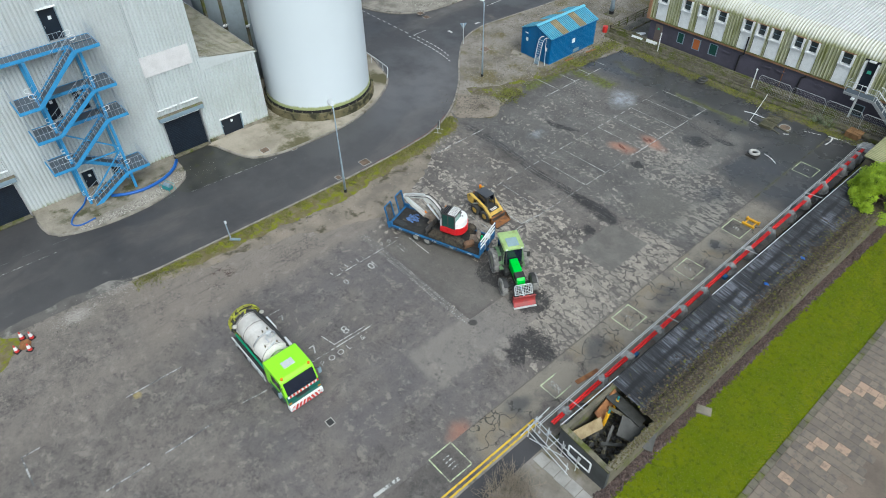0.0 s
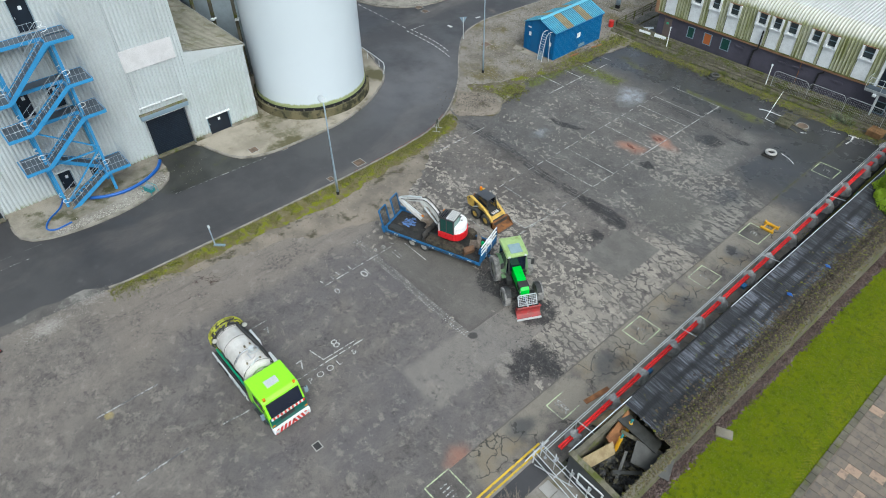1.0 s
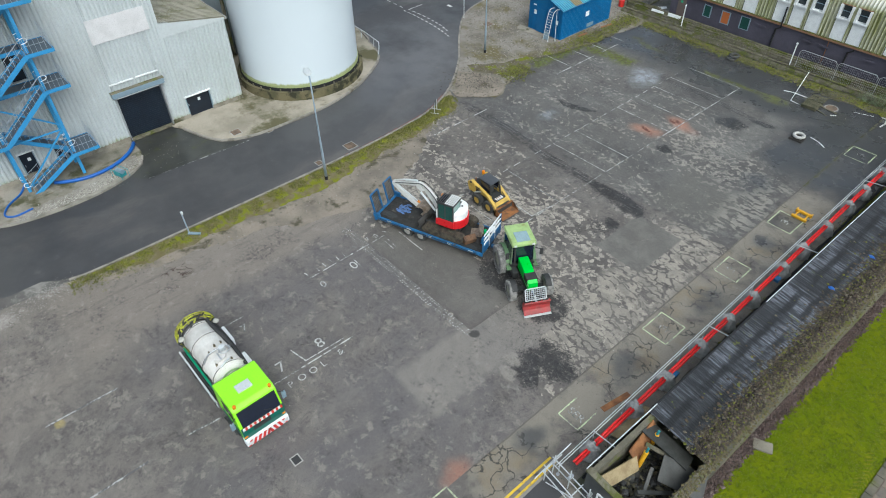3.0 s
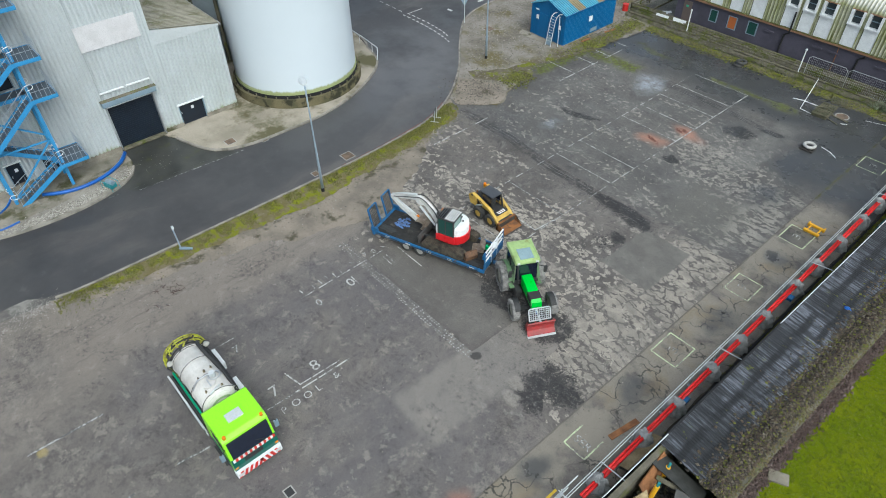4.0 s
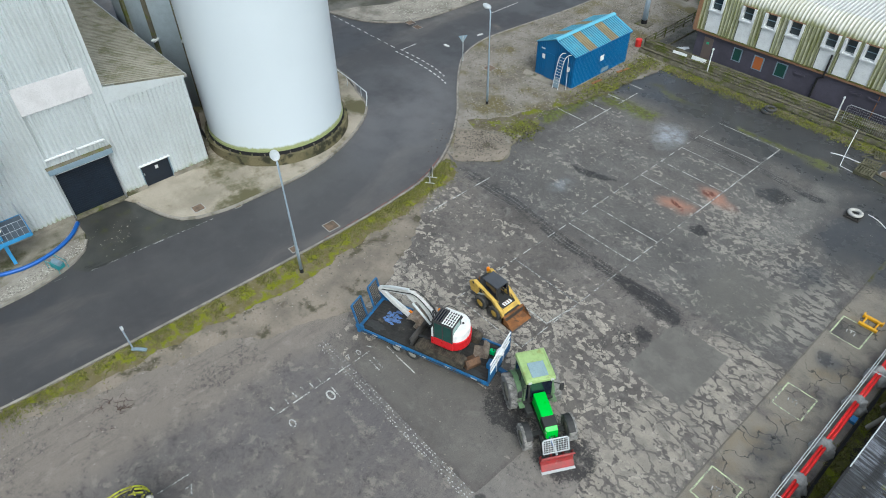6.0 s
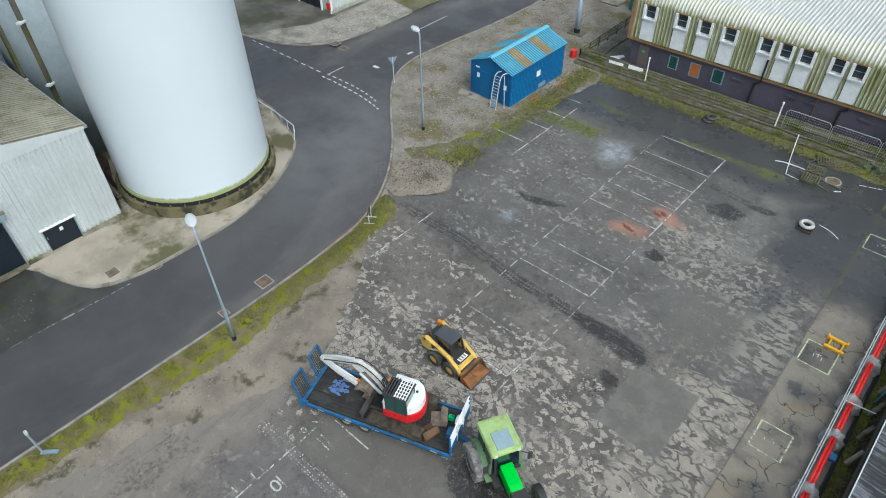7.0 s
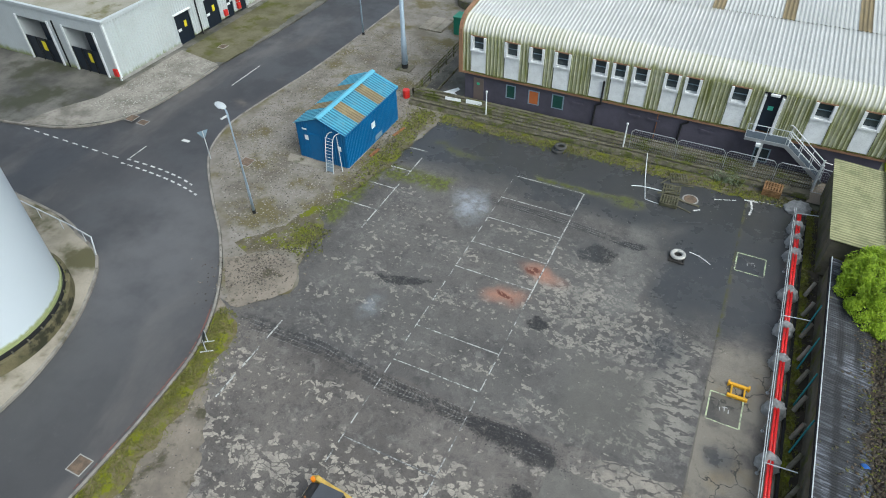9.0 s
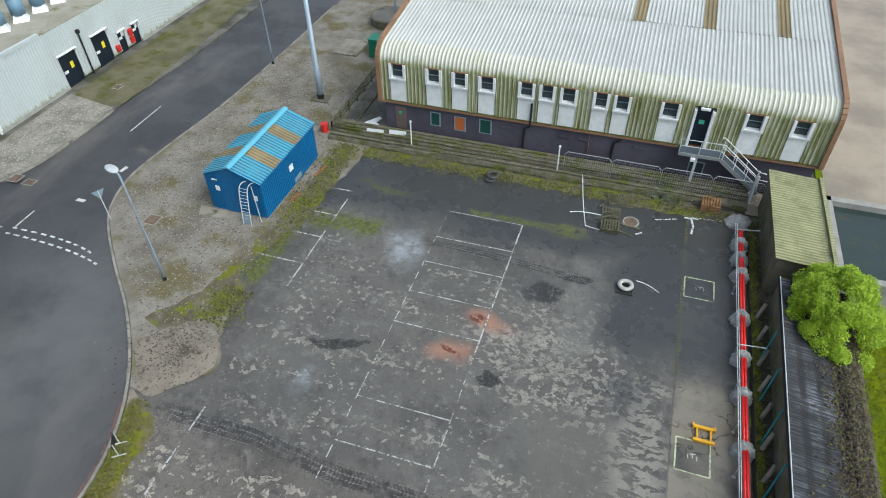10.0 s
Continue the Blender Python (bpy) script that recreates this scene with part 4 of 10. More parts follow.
def raised(name, outline, label, material, z1=0.04, kind="structure"):
    return tagged(mesh_ob(name, prism(outline, -0.11, z1), material), label, "apron", "", kind)


def kerb_run(name, line, label, w=0.16, z0=-0.11, z1=0.05):
    """A kerb of single stones about 0.9 m long."""
    k = thing(name, label, "kerb", kind="structure")
    pts = smooth_line(line, 8)
    acc, start = 0.0, Vector(pts[0])
    for a, b in zip(pts, pts[1:]):
        acc += (Vector(b) - Vector(a)).length
        if acc >= 0.9:
            e = Vector(b)
            d = (e - start)
            L = d.length
            n = Vector((-d.y, d.x)).normalized() * w / 2
            d2 = d.normalized() * 0.006
            o = [start + n + d2, start - n + d2, e - n - d2, e + n - d2]
            part("kerbstone", prism([tuple(v) for v in o], z0, z1), M_KERB, k)
            start, acc = e, 0.0
    return k


apron_a = raised("pavement_stairs", APRON_STAIR, "mossy concrete apron under the blue fire stairs", M_APRON)
apron_b = raised("pavement_silo", APRON_SILO, "weathered concrete apron round the white tank", M_SILOAPRON)
apron_c = raised("pavement_far", APRON_FAR, "stained concrete and gravel apron of the white workshop", M_OLDYARD)
sheet("algae_strip", worn([(-67.4, 62.4), (-62.2, 61.6), (-62.0, 70), (-62.6, 80), (-64, 100)], 0.2, 4, 41) + [(-67.4, 100)], 0.046, mat("olive_stained_concrete", (0.15, 0.135, 0.085), (0.09, 0.085, 0.045), 0.8, scale=0.4, fine=10, vary=1.0, dirt=(0.075, 0.08, 0.015), dirt_scale=0.5, dirt_at=(0.5, 0.66)), label="olive algae-stained concrete by the workshop wall", category="concrete")
sheet("gravel_strip", [(-67.5, 54.6), (-67.5, 62.2), (-62.2, 61.3), (-62.1, 57), (-62.4, 52.7), (-63.65, 49.75), (-66.2, 47.55), (-69, 46.55), (-70.5, 46.25), (-69.5, 49), (-67.8, 52)], 0.048, M_PALEGRAVEL, label="pale gravel strip beside the white workshop", category="gravel")

sheet("gravel_strip", worn([(-48.5, 3.8), (-48.2, 6.5), (-48.3, 9.2), (-48.95, 11.2), (-50.0, 12.6), (-51.0, 12.9)], 0.03, 4, 31) + worn([(-51.2, 11.6), (-50.4, 10.0), (-49.6, 8.0), (-49.5, 5.5), (-49.7, 3.9)], 0.12, 4, 32), 0.046, M_PALEGRAVEL, label="pale gravel along the stair apron's edge", category="gravel")
# the yard runs out onto the road without a kerb here
bm = bmesh.new()
hi = [(x + 0.15, y) for x, y in east if -40 < y < 5.6]
lo = ragged([(x - 1.1 + 0.9 * max(0.0, (y - 3.0) / 2.6), y) for x, y in hi], 0.35, 0.5, 4.0)
a = [bm.verts.new((x, y, 0.002)) for x, y in hi]
b = [bm.verts.new((x, y, -0.077)) for x, y in lo]
bm.faces.new(a + b[::-1])
bmesh.ops.triangulate(bm, faces=bm.faces)
for f in bm.faces:
    if f.normal.z < 0:
        f.normal_flip()
tagged(mesh_ob("yard_ramp", bm, mat("dusty_worn_tarmac", (0.13, 0.122, 0.113), (0.085, 0.08, 0.076), 0.85, scale=0.4, fine=9, vary=1.0, bump=0.3, dirt=(0.24, 0.228, 0.208), dirt_scale=0.45, dirt_at=(0.52, 0.66))), "dusty worn tarmac where the yard meets the road", "tarmac", "", "structure")

# ---- white works building ----
WX = -53.3
DOORS = [(13.5, 17.05, 0.0, 3.85), (-3.2, 1.15, 0.0, 3.6), (5.85, 6.75, 0.0, 2.1), (8.15, 9.05, 0.05, 2.15), (7.85, 9.0, 12.95, 15.3), (5.6, 6.5, 7.1, 9.2), (7.75, 8.65, 7.1, 9.2)]
works = thing("works_building", "tall white ribbed-metal works building with flat annex", "building", (0, 0, 0))
part("wall", ribbed([(WX, 0.35), (WX, 24.0)], "y", -26.0, 18.2, 0.3, 0.085, DOORS), M_WHITECLAD, works, "white ribbed cladding wall with algae at its foot")
part("inner_wall", box(-78, WX - 0.35, -26, 18.1, 0, 23.9), M_WHITECLAD, works)
part("side_wall", ribbed([(18.2, 6.0), (18.2, 24.0)], "x", -78, WX, 0.3, -0.085), M_WHITECLAD, works)
part("roof", box(-78.2, WX + 0.15, -26.1, 18.3, 23.9, 24.3), M_ROOFCONC, works)
part("corner_trim", box(WX - 0.05, WX + 0.08, 18.08, 18.28, 0.0, 24.0), M_WHITECLAD, works)
part("annex_wall", ribbed([(WX, 0.35), (WX, 7.1)], "y", 18.28, 23.4, 0.3, 0.085, [(18.6, 20.6, 0.0, 1.85)]), M_WHITECLAD, works)
bm = extrude([(18.28, 7.0), (23.45, 7.0), (23.45, 7.15), (18.28, 8.15)], WX - 0.28, WX + 0.07)
part("annex_gable", bm, M_WHITECLAD, works)
part("annex_side_wall", ribbed([(23.4, 0.3), (23.4, 7.1)], "x", -78, WX, 0.3, -0.085), M_WHITECLAD, works)
part("annex_inner_wall", box(-78, WX - 0.35, 18.2, 23.3, 0, 7.0), M_WHITECLAD, works)
bm = extrude([(18.2, 7.98), (23.55, 6.98), (23.55, 7.16), (18.2, 8.16)], -78, WX + 0.02)
part("annex_roof", bm, M_ROOFCONC, works, "pale lichened flat roof")
M_RIBROOF = mat("grey_brown_roof_sheet", (0.30, 0.285, 0.24), (0.20, 0.19, 0.15), 0.8, scale=0.4, fine=10, vary=1.0, bump=0.1, dirt=(0.13, 0.125, 0.07), dirt_scale=0.8, dirt_at=(0.5, 0.7))
# darker brown lines along the grooves of the annex sheets
groove_algae_shade(M_RIBROOF, 0.3, -78.0, (0.09, 0.088, 0.06))
part("roof_sheet", ribbed([(23.6, 7.2), (18.3, 8.2)], "x", -78, WX, 0.3, -0.06), M_RIBROOF, works, "grey-brown ribbed roof sheets")
part("annex_eave", beam((-78, 23.6, 7.05), (WX, 23.6, 7.05), 0.16, 0.18), M_STEEL, works, "dark wet roof gutter")
for y0, y1 in ((-26, -3.2), (1.15, 13.5), (17.05, 18.6), (20.6, 23.4)):
    part("plinth", box(WX - 0.3, WX + 0.1, y0, y1, 0.0, 0.36), M_APRON, works, "mossy concrete plinth")
part("blank_panel", box(WX + 0.085, WX + 0.13, 13.4, 17.6, 8.0, 9.75, 0.01), plain("faded_sign_board", (0.60, 0.59, 0.60), 0.5), works, "blank off-white sign board")


def roller_door(y0, y1, z1):
    d = part("roller_door", box(WX - 0.34, WX - 0.3, y0, y1, 0, z1), M_NAVY, works, "dark navy roller shutter door")
    k = int(z1 / 0.16)
    for i in range(k):
        part("slat", box(WX - 0.3, WX - 0.27, y0, y1, i * z1 / k + 0.01, (i + 1) * z1 / k - 0.01), M_NAVY, d)
    for s, y in ((-1, y0), (1, y1)):
        part("guide", box(WX - 0.3, WX + 0.1, y - 0.06, y + 0.06, 0, z1), M_STEEL, d)
    part("hood", box(WX - 0.3, WX + 0.45, y0 - 0.25, y1 + 0.25, z1, z1 + 0.4, 0.03), M_STAIRGREY, d)
    part("hood_moss", extrude([(WX + 0.09, z1 + 0.402), (WX + 0.44, z1 + 0.402), (WX + 0.4, z1 + 0.45), (WX + 0.1, z1 + 0.47)], y0 - 0.3, y1 + 0.3, "x"), M_OLDWALL, d, "mossy brown hood top")
    part("door_rail", box(WX - 0.1, WX + 0.0, y0 + 0.1, y1 - 0.1, z1 - 0.3, z1 - 0.22), M_WHITE, d, "pale rail under the hood")
    for u0, u1 in ((y0 - 0.1, (y0 + y1) / 2 - 0.08), ((y0 + y1) / 2 + 0.08, y1 + 0.1)):
        part("lintel", box(WX + 0.085, WX + 0.22, u0, u1, z1 + 0.95, z1 + 1.05, 0.02), M_WHITE, d, "white strip above the door")
    part("threshold", box(WX - 0.3, WX + 0.25, y0, y1, -0.02, 0.05), M_TIMBER, d)
    return d


M_STAIRGREY = plain("blue_grey_metal", (0.22, 0.30, 0.36), 0.5, 0.2)
roller_door(13.5, 17.05, 3.85)
roller_door(-3.2, 1.15, 3.6)
for y0, y1, z0, z1 in DOORS[2:] + [(18.6, 20.6, 0.05, 1.85)]:
    d = part("steel_door", box(WX - 0.2, WX - 0.12, y0, y1, z0, z1), M_NAVY, works, "dark blue steel door")
    part("door_frame", box(WX - 0.2, WX + 0.08, y0 - 0.06, y0, z0, z1), M_STAIRGREY, d)
    part("door_frame", box(WX - 0.2, WX + 0.08, y1, y1 + 0.06, z0, z1), M_STAIRGREY, d)
    part("drip_strip", box(WX - 0.1, WX + 0.2, y0 - 0.15, y1 + 0.15, z1, z1 + 0.09), M_WHITE, d)
    part("notice", box(WX - 0.12, WX - 0.11, (y0 + y1) / 2 - 0.02, (y0 + y1) / 2 + 0.2, z0 + (z1 - z0) * 0.62, z0 + (z1 - z0) * 0.62 + 0.26), M_WHITE, d, "small white door notice")
    part("door_handle", box(WX - 0.12, WX - 0.05, y0 + 0.1, y0 + 0.14, z0 + 0.95, z0 + 1.1), M_STEEL, d)

# ---- white storage tank ----
SC = (-54.1, 29.9)
tank = thing("storage_tank", "huge white steel storage tank on a mossy ring base", "tank", (*SC, 0))
bm = bmesh.new()
bmesh.ops.create_cone(bm, cap_ends=False, segments=96, radius1=5.27, radius2=5.27, depth=15.0, matrix=Matrix.Translation((0, 0, 8.2)))
part("shell", bm, M_TANK, tank, "", True)
part("base_ring", disc((0, 0, 0.4), 5.65, 0.8, sides=96), M_RING, tank, "mossy green concrete ring base")
# black band stands in for the shaded gap between shell and ring
part("skirt", disc((0, 0, 0.93), 5.40, 0.27, sides=96), M_BLACK, tank, "black band painted for the dark gap under the shell")
part("skirt_flange", disc((0, 0, 1.16), 5.33, 0.2, sides=96), M_TANK, tank)
part("dome_roof", disc((0, 0, 16.1), 5.24, 0.8, sides=96, r2=1.2), M_OLIVE, tank, "pale algae-stained tank roof")
bm = bmesh.new()
for z, r in ((15.75, 5.37), (16.3, 5.42)):
    tube([(r * math.cos(a), r * math.sin(a), z) for a in (2 * math.pi * i / 72 for i in range(73))], 0.05, bm, 6)
part("rim_rail", bm, M_STEEL, tank)
for i in range(24):
    a = 2 * math.pi * i / 24
    part("rail_post", tube([(5.39 * math.cos(a), 5.39 * math.sin(a), 15.7), (5.42 * math.cos(a), 5.42 * math.sin(a), 16.75)], 0.03, None, 6), M_STEEL, tank)
for i in range(36):
    a = 2 * math.pi * i / 36
    part("anchor", box(-0.05, 0.05, -0.04, 0.04, 0.78, 1.0, 0, None, pose(5.46 * math.cos(a), 5.46 * math.sin(a), 0, 0, 0, math.degrees(a))), M_OLDWALL, tank)

# second tank, further in
tank2 = thing("storage_tank", "blue-grey steel storage tank with upright rusty straps", "tank", (-66.5, 30.5, 0))
bm = bmesh.new()
bmesh.ops.create_cone(bm, cap_ends=True, segments=64, radius1=6.4, radius2=6.4, depth=18, matrix=Matrix.Translation((0, 0, 9)))
part("shell", bm, plain("blue_grey_tank", (0.40, 0.47, 0.52), 0.5), tank2, "", True)
for a in (-75, -55, -35, -15):
    c, s = math.cos(radians(a)), math.sin(radians(a))
    part("strap", box(6.35, 6.62, -0.14, 0.14, 0, 18, 0, None, pose(0, 0, 0, 0, 0, a)), M_OLDWALL, tank2, "mossy brown upright strap")
    for z in (6.0, 10.5):
        part("bracket", box(6.3, 7.0, -0.06, 0.3, z, z + 0.12, 0, None, pose(0, 0, 0, 0, 0, a)), M_WHITE, tank2)

sheet("ditch", [(-54.0, 23.7), (-78, 23.7), (-78, 26.5), (-60.5, 26.0), (-57.5, 24.9)], 0.046, M_LEAFLITTER, label="dark dirt and litter between annex and tank", category="dirt")
# ---- workshop at the far side of the road ----
FX, FY = -67.6, 54.8
shop = thing("workshop", "low white ribbed-metal workshop with flat mossy roof", "building", (-0.6, 0.35, 0))
FD = [(62.65, 64.65, 0.0, 3.05), (66.8, 68.75, 0.0, 3.1), (69.95, 70.85, 0.0, 2.15), (72.0, 72.85, 0.0, 2.15)]
part("wall", ribbed([(FX, 0.3), (FX, 5.3)], "y", FY, 120, 0.3, 0.05, FD), M_WHITECLAD, shop)
part("inner_wall", box(-110, FX - 0.45, FY + 3.0, 120, 0, 5.2), M_WHITECLAD, shop)
BAYS = [(-72.9, -69.2, 0.0, 4.2), (-79.0, -75.0, 0.0, 4.2)]
part("front_wall", ribbed([(FY, 0.0), (FY, 5.3)], "x", -110, FX, 0.3, 0.008, BAYS), M_WHITECLAD, shop)
part("roof", box(-110, FX - 0.05, FY + 0.1, 120, 5.15, 5.3), M_ROOFCONC, shop, "pale roof with moss patches")
part("parapet", box(FX - 0.25, FX + 0.1, FY - 0.1, 61.8, 5.3, 5.55), M_WHITECLAD, shop)
part("parapet", box(-110, FX - 0.25, FY - 0.1, FY + 0.2, 5.3, 5.55), M_WHITECLAD, shop)
part("plinth", box(FX - 0.3, FX + 0.12, FY, 62.6, 0.03, 0.3), M_CONC, shop)
part("plinth", box(FX - 0.3, FX + 0.12, 72.9, 120, 0.03, 0.3), M_CONC, shop)
part("corner_trim", box(FX - 0.1, FX + 0.1, FY - 0.08, FY + 0.12, 0.0, 5.4), M_WHITE, shop)
M_YELLOW = plain("yellow_sign", (0.75, 0.62, 0.02), 0.5)
M_REDSIGN = plain("red_paint", (0.55, 0.025, 0.02), 0.45)
for i, (y0, y1, z0, z1) in enumerate(FD):
    d = part("door", box(FX - 0.2, FX - 0.1, y0, y1, 0.03, z1), M_NAVY, shop, "dark navy steel door")
    part("drip_strip", box(FX - 0.05, FX + 0.25, y0 - 0.15, y1 + 0.15, z1, z1 + 0.1), M_WHITE, d)
    m = (y0 + y1) / 2
    part("notice", box(FX - 0.1, FX - 0.085, m + 0.1, m + 0.45, 1.5, 2.1), M_YELLOW if i < 2 else M_WHITE, d, "warning notice")
    part("nameplate", box(FX - 0.1, FX - 0.085, y0 + 0.15, y0 + 0.6, 1.3, 1.55), M_WHITE, d)
for x0, x1, z0, z1 in BAYS:
    d = part("loading_bay", box(x0, x1, FY + 2.6, FY + 2.7, 0.0, 4.2), M_WHITECLAD, shop, "open loading bay with pale back wall")
    part("bay_side", box(x0 - 0.12, x0, FY, FY + 2.7, 0, 4.3), M_WHITECLAD, d)
    part("bay_side", box(x1, x1 + 0.12, FY, FY + 2.7, 0, 4.3), M_WHITECLAD, d)
    part("bay_ceiling", box(x0, x1, FY + 0.05, FY + 2.7, 4.2, 4.32), M_WHITECLAD, d)
    part("door_leaf", box(x1 - 1.75, x1 - 0.25, FY + 0.5, FY + 0.56, 0.05, 3.7), M_NAVY, d, "dark navy inner door leaf")
    part("jamb", box(x0 - 0.2, x0, FY - 0.1, FY + 0.02, 0, 4.35), M_WHITE, d)
    part("jamb", box(x1, x1 + 0.2, FY - 0.1, FY + 0.02, 0, 4.35), M_WHITE, d)
    g = part("gate", box(x0 + 0.05, x1 - 0.05, FY + 0.1, FY + 0.14, 0.06, 2.3), M_NAVY, shop, "black mesh gate")
    for k in range(4):
        xx = x0 + 0.1 + k * (x1 - x0 - 0.2) / 3
        part("gate_post", beam((xx, FY + 0.05, 0), (xx, FY + 0.05, 2.35), 0.07, 0.07), M_BLACK, g)
    part("notice", box(x0 + 1.9, x0 + 2.4, FY + 0.06, FY + 0.09, 1.1, 2.0), M_YELLOW, g)
for y, n in ((69.4, 1), (71.5, 2)):
    for k in range(n):
        part("fire_point", box(FX + 0.05, FX + 0.3, y - 0.22, y + 0.22, 0.55 + 0.75 * k, 1.15 + 0.75 * k, 0.03), M_REDSIGN, shop, "red fire equipment box")
part("fire_point", box(FX - 0.35, FX + 0.1, FY - 0.3, FY - 0.1, 0.5, 1.2, 0.03), M_REDSIGN, shop, "red fire equipment box")
for y in (65.6,):
    part("downpipe", tube([(FX + 0.15, y, 4.0), (FX + 0.15, y, 0.1)], 0.07), M_BLACK, shop)
    part("hopper", box(FX + 0.03, FX + 0.3, y - 0.15, y + 0.15, 4.0, 4.3), M_BLACK, shop)
part("downpipe", tube([(-74.0, FY - 0.15, 4.6), (-74.0, FY - 0.15, 0.1)], 0.07), M_BLACK, shop)
for i in range(5):
    v = thing("roof_vent", "blue-grey roof extract vent on a white kerb", "vent", (-72.2, 62.3 + i * 2.2, 5.3), 0, "roof vents")
    part("upstand", disc((0, 0, 0.3), 0.95, 0.6, sides=4, r2=0.65), M_WHITE, v)
    part("cowl", disc((0, 0, 1.3), 0.6, 1.5, sides=20), plain("vent_blue", (0.16, 0.27, 0.37), 0.45), v, "", True)
    part("cap", disc((0, 0, 2.1), 0.68, 0.12, sides=20), M_STAIRGREY, v)

# ---- blue shed ----
M_RIDGE = plain("pale_blue_ridge", (0.13, 0.42, 0.56), 0.45)
shed = thing("shed", "bright blue ribbed-metal shed with light blue pitched roof", "shed", (-0.15, 0.35, 0))
SX0, SX1, SY0, SY1, EZ, RZ = -46.0, -41.75, 51.6, 59.3, 3.05, 3.85
mid = (SX0 + SX1) / 2
part("wall", ribbed([(SX1, 0.06), (SX1, EZ)], "y", SY0, SY1, 0.2, 0.03), M_BLUE, shed)
part("wall", ribbed([(SX0, 0.06), (SX0, EZ)], "y", SY0, SY1, 0.2, -0.03), M_BLUE, shed)
part("gable_wall", extrude([(SX0 + 0.02, 0.06), (SX1 - 0.02, 0.06), (SX1 - 0.02, EZ), (mid, RZ - 0.02), (SX0 + 0.02, EZ)], SY0 + 0.02, SY0 + 0.2, "x"), M_BLUE, shed)
part("gable_wall", extrude([(SX0 + 0.02, 0.06), (SX1 - 0.02, 0.06), (SX1 - 0.02, EZ), (mid, RZ - 0.02), (SX0 + 0.02, EZ)], SY1 - 0.2, SY1 - 0.02, "x"), M_BLUE, shed)
for i in range(20):
    x = SX0 + 0.12 + i * 0.21
    if x < SX1 - 0.05 and not (SX0 + 1.05 < x < SX0 + 2.15):
        part("rib", box(x - 0.04, x + 0.04, SY0 - 0.012, SY0 + 0.03, 0.06, EZ + (0.8 * (1 - abs(x - mid) / (SX1 - mid))) - 0.06), M_BLUE, shed)
# rib shade painted into the groove colour of roof and rooflight sheets
groove_algae_shade(M_BLUEROOF, 0.27, SY0 - 0.15, (0.015, 0.11, 0.19), 1)
groove_algae_shade(M_ROOFLIGHT, 0.27, SY0 - 0.15, (0.12, 0.09, 0.045), 1)
for s in (-1, 1):
    g0 = SY0 - 0.15
    cuts = [(g0, g0 + 7 * 0.27, M_BLUEROOF), (g0 + 7 * 0.27, g0 + 11 * 0.27, M_ROOFLIGHT), (g0 + 11 * 0.27, g0 + 18 * 0.27, M_BLUEROOF), (g0 + 18 * 0.27, g0 + 22 * 0.27, M_ROOFLIGHT), (g0 + 22 * 0.27, SY1 + 0.15, M_BLUEROOF)]
    for y0, y1, m in cuts:
        x1 = mid + s * (SX1 - mid + 0.15)
        path = [(x1, EZ - 0.02), (mid, RZ + 0.05)] if s > 0 else [(mid, RZ + 0.05), (x1, EZ - 0.02)]
        part("roof_sheet", ribbed(path, "y", y0, y1, 0.27, -0.07), m, shed, "brown stained rooflight sheet" if m is M_ROOFLIGHT else "")
part("ridge_cap", extrude([(mid - 0.26, RZ + 0.06), (mid, RZ + 0.17), (mid + 0.26, RZ + 0.06), (mid, RZ + 0.1)], SY0 - 0.17, SY1 + 0.17, "x"), M_RIDGE, shed)
part("gutter", box(SX1 + 0.03, SX1 + 0.17, SY0 - 0.1, SY1 + 0.1, EZ - 0.16, EZ - 0.05), M_BLUE, shed)
part("door", box(SX0 + 1.1, SX0 + 2.1, SY0 - 0.03, SY0 + 0.04, 0.08, 2.4, 0.01), M_BLUE, shed)
for x, z, w, h in ((SX0 + 0.7, 1.75, 0.3, 0.4), (SX0 + 3.55, 1.5, 0.28, 0.4), (SX0 + 0.55, 2.6, 0.4, 0.12)):
    part("notice", box(x, x + w, SY0 - 0.05, SY0 - 0.02, z, z + h), M_WHITE, shed, "small white sign")
part("notice", box(SX1 + 0.03, SX1 + 0.06, 55.2, 55.7, 1.45, 1.95), M_WHITE, shed, "small white sign")
part("vent_grille", box(SX1 + 0.02, SX1 + 0.06, 55.6, 56.6, 0.25, 0.6), M_STAIRGREY, shed)
part("base_slab", box(SX0 - 0.05, SX1 + 0.05, SY0 - 0.05, SY1 + 0.05, 0.0, 0.09), M_APRON, shed)
part("threshold_slab", prism([(SX0 - 1.0, SY0 - 0.1), (SX0 - 0.6, SY0 - 1.0), (SX0 + 2.4, SY0 - 0.9), (SX0 + 2.6, SY0 - 0.1)], 0.0, 0.08), M_APRON, shed, "broken concrete threshold")

# ---- long two-storey building ----
BY, BX0, BX1 = 64.3, -38.35, -7.05
groove_algae_shade(M_OLIVE, 0.3, BX0, (0.115, 0.13, 0.025))
# on the white roof the grooves are simply a greyer colour
groove_algae_shade(M_ROOFSHEET, 0.3, BX0, (0.36, 0.36, 0.335))
groove_algae_shade(M_EAVE, 0.3, BX0, (0.24, 0.25, 0.13))
foot_algae(M_EAVE, 0.55, (0.20, 0.215, 0.06), 5.9)
block = thing("office_block", "long two-storey building, algae-stained cladding over dark purple wall", "building", (0, 0.45, 0))
WIN = [(-37.55, -36.42), (-34.65, -33.56), (-32.61, -31.55), (-30.57, -29.45), (-27.60, -26.56), (-26.07, -25.09), (-24.57, -23.53), (-22.28, -21.32), (-20.84, -19.86), (-17.71, -16.59), (-12.34, -11.21), (-9.44, -8.36)]
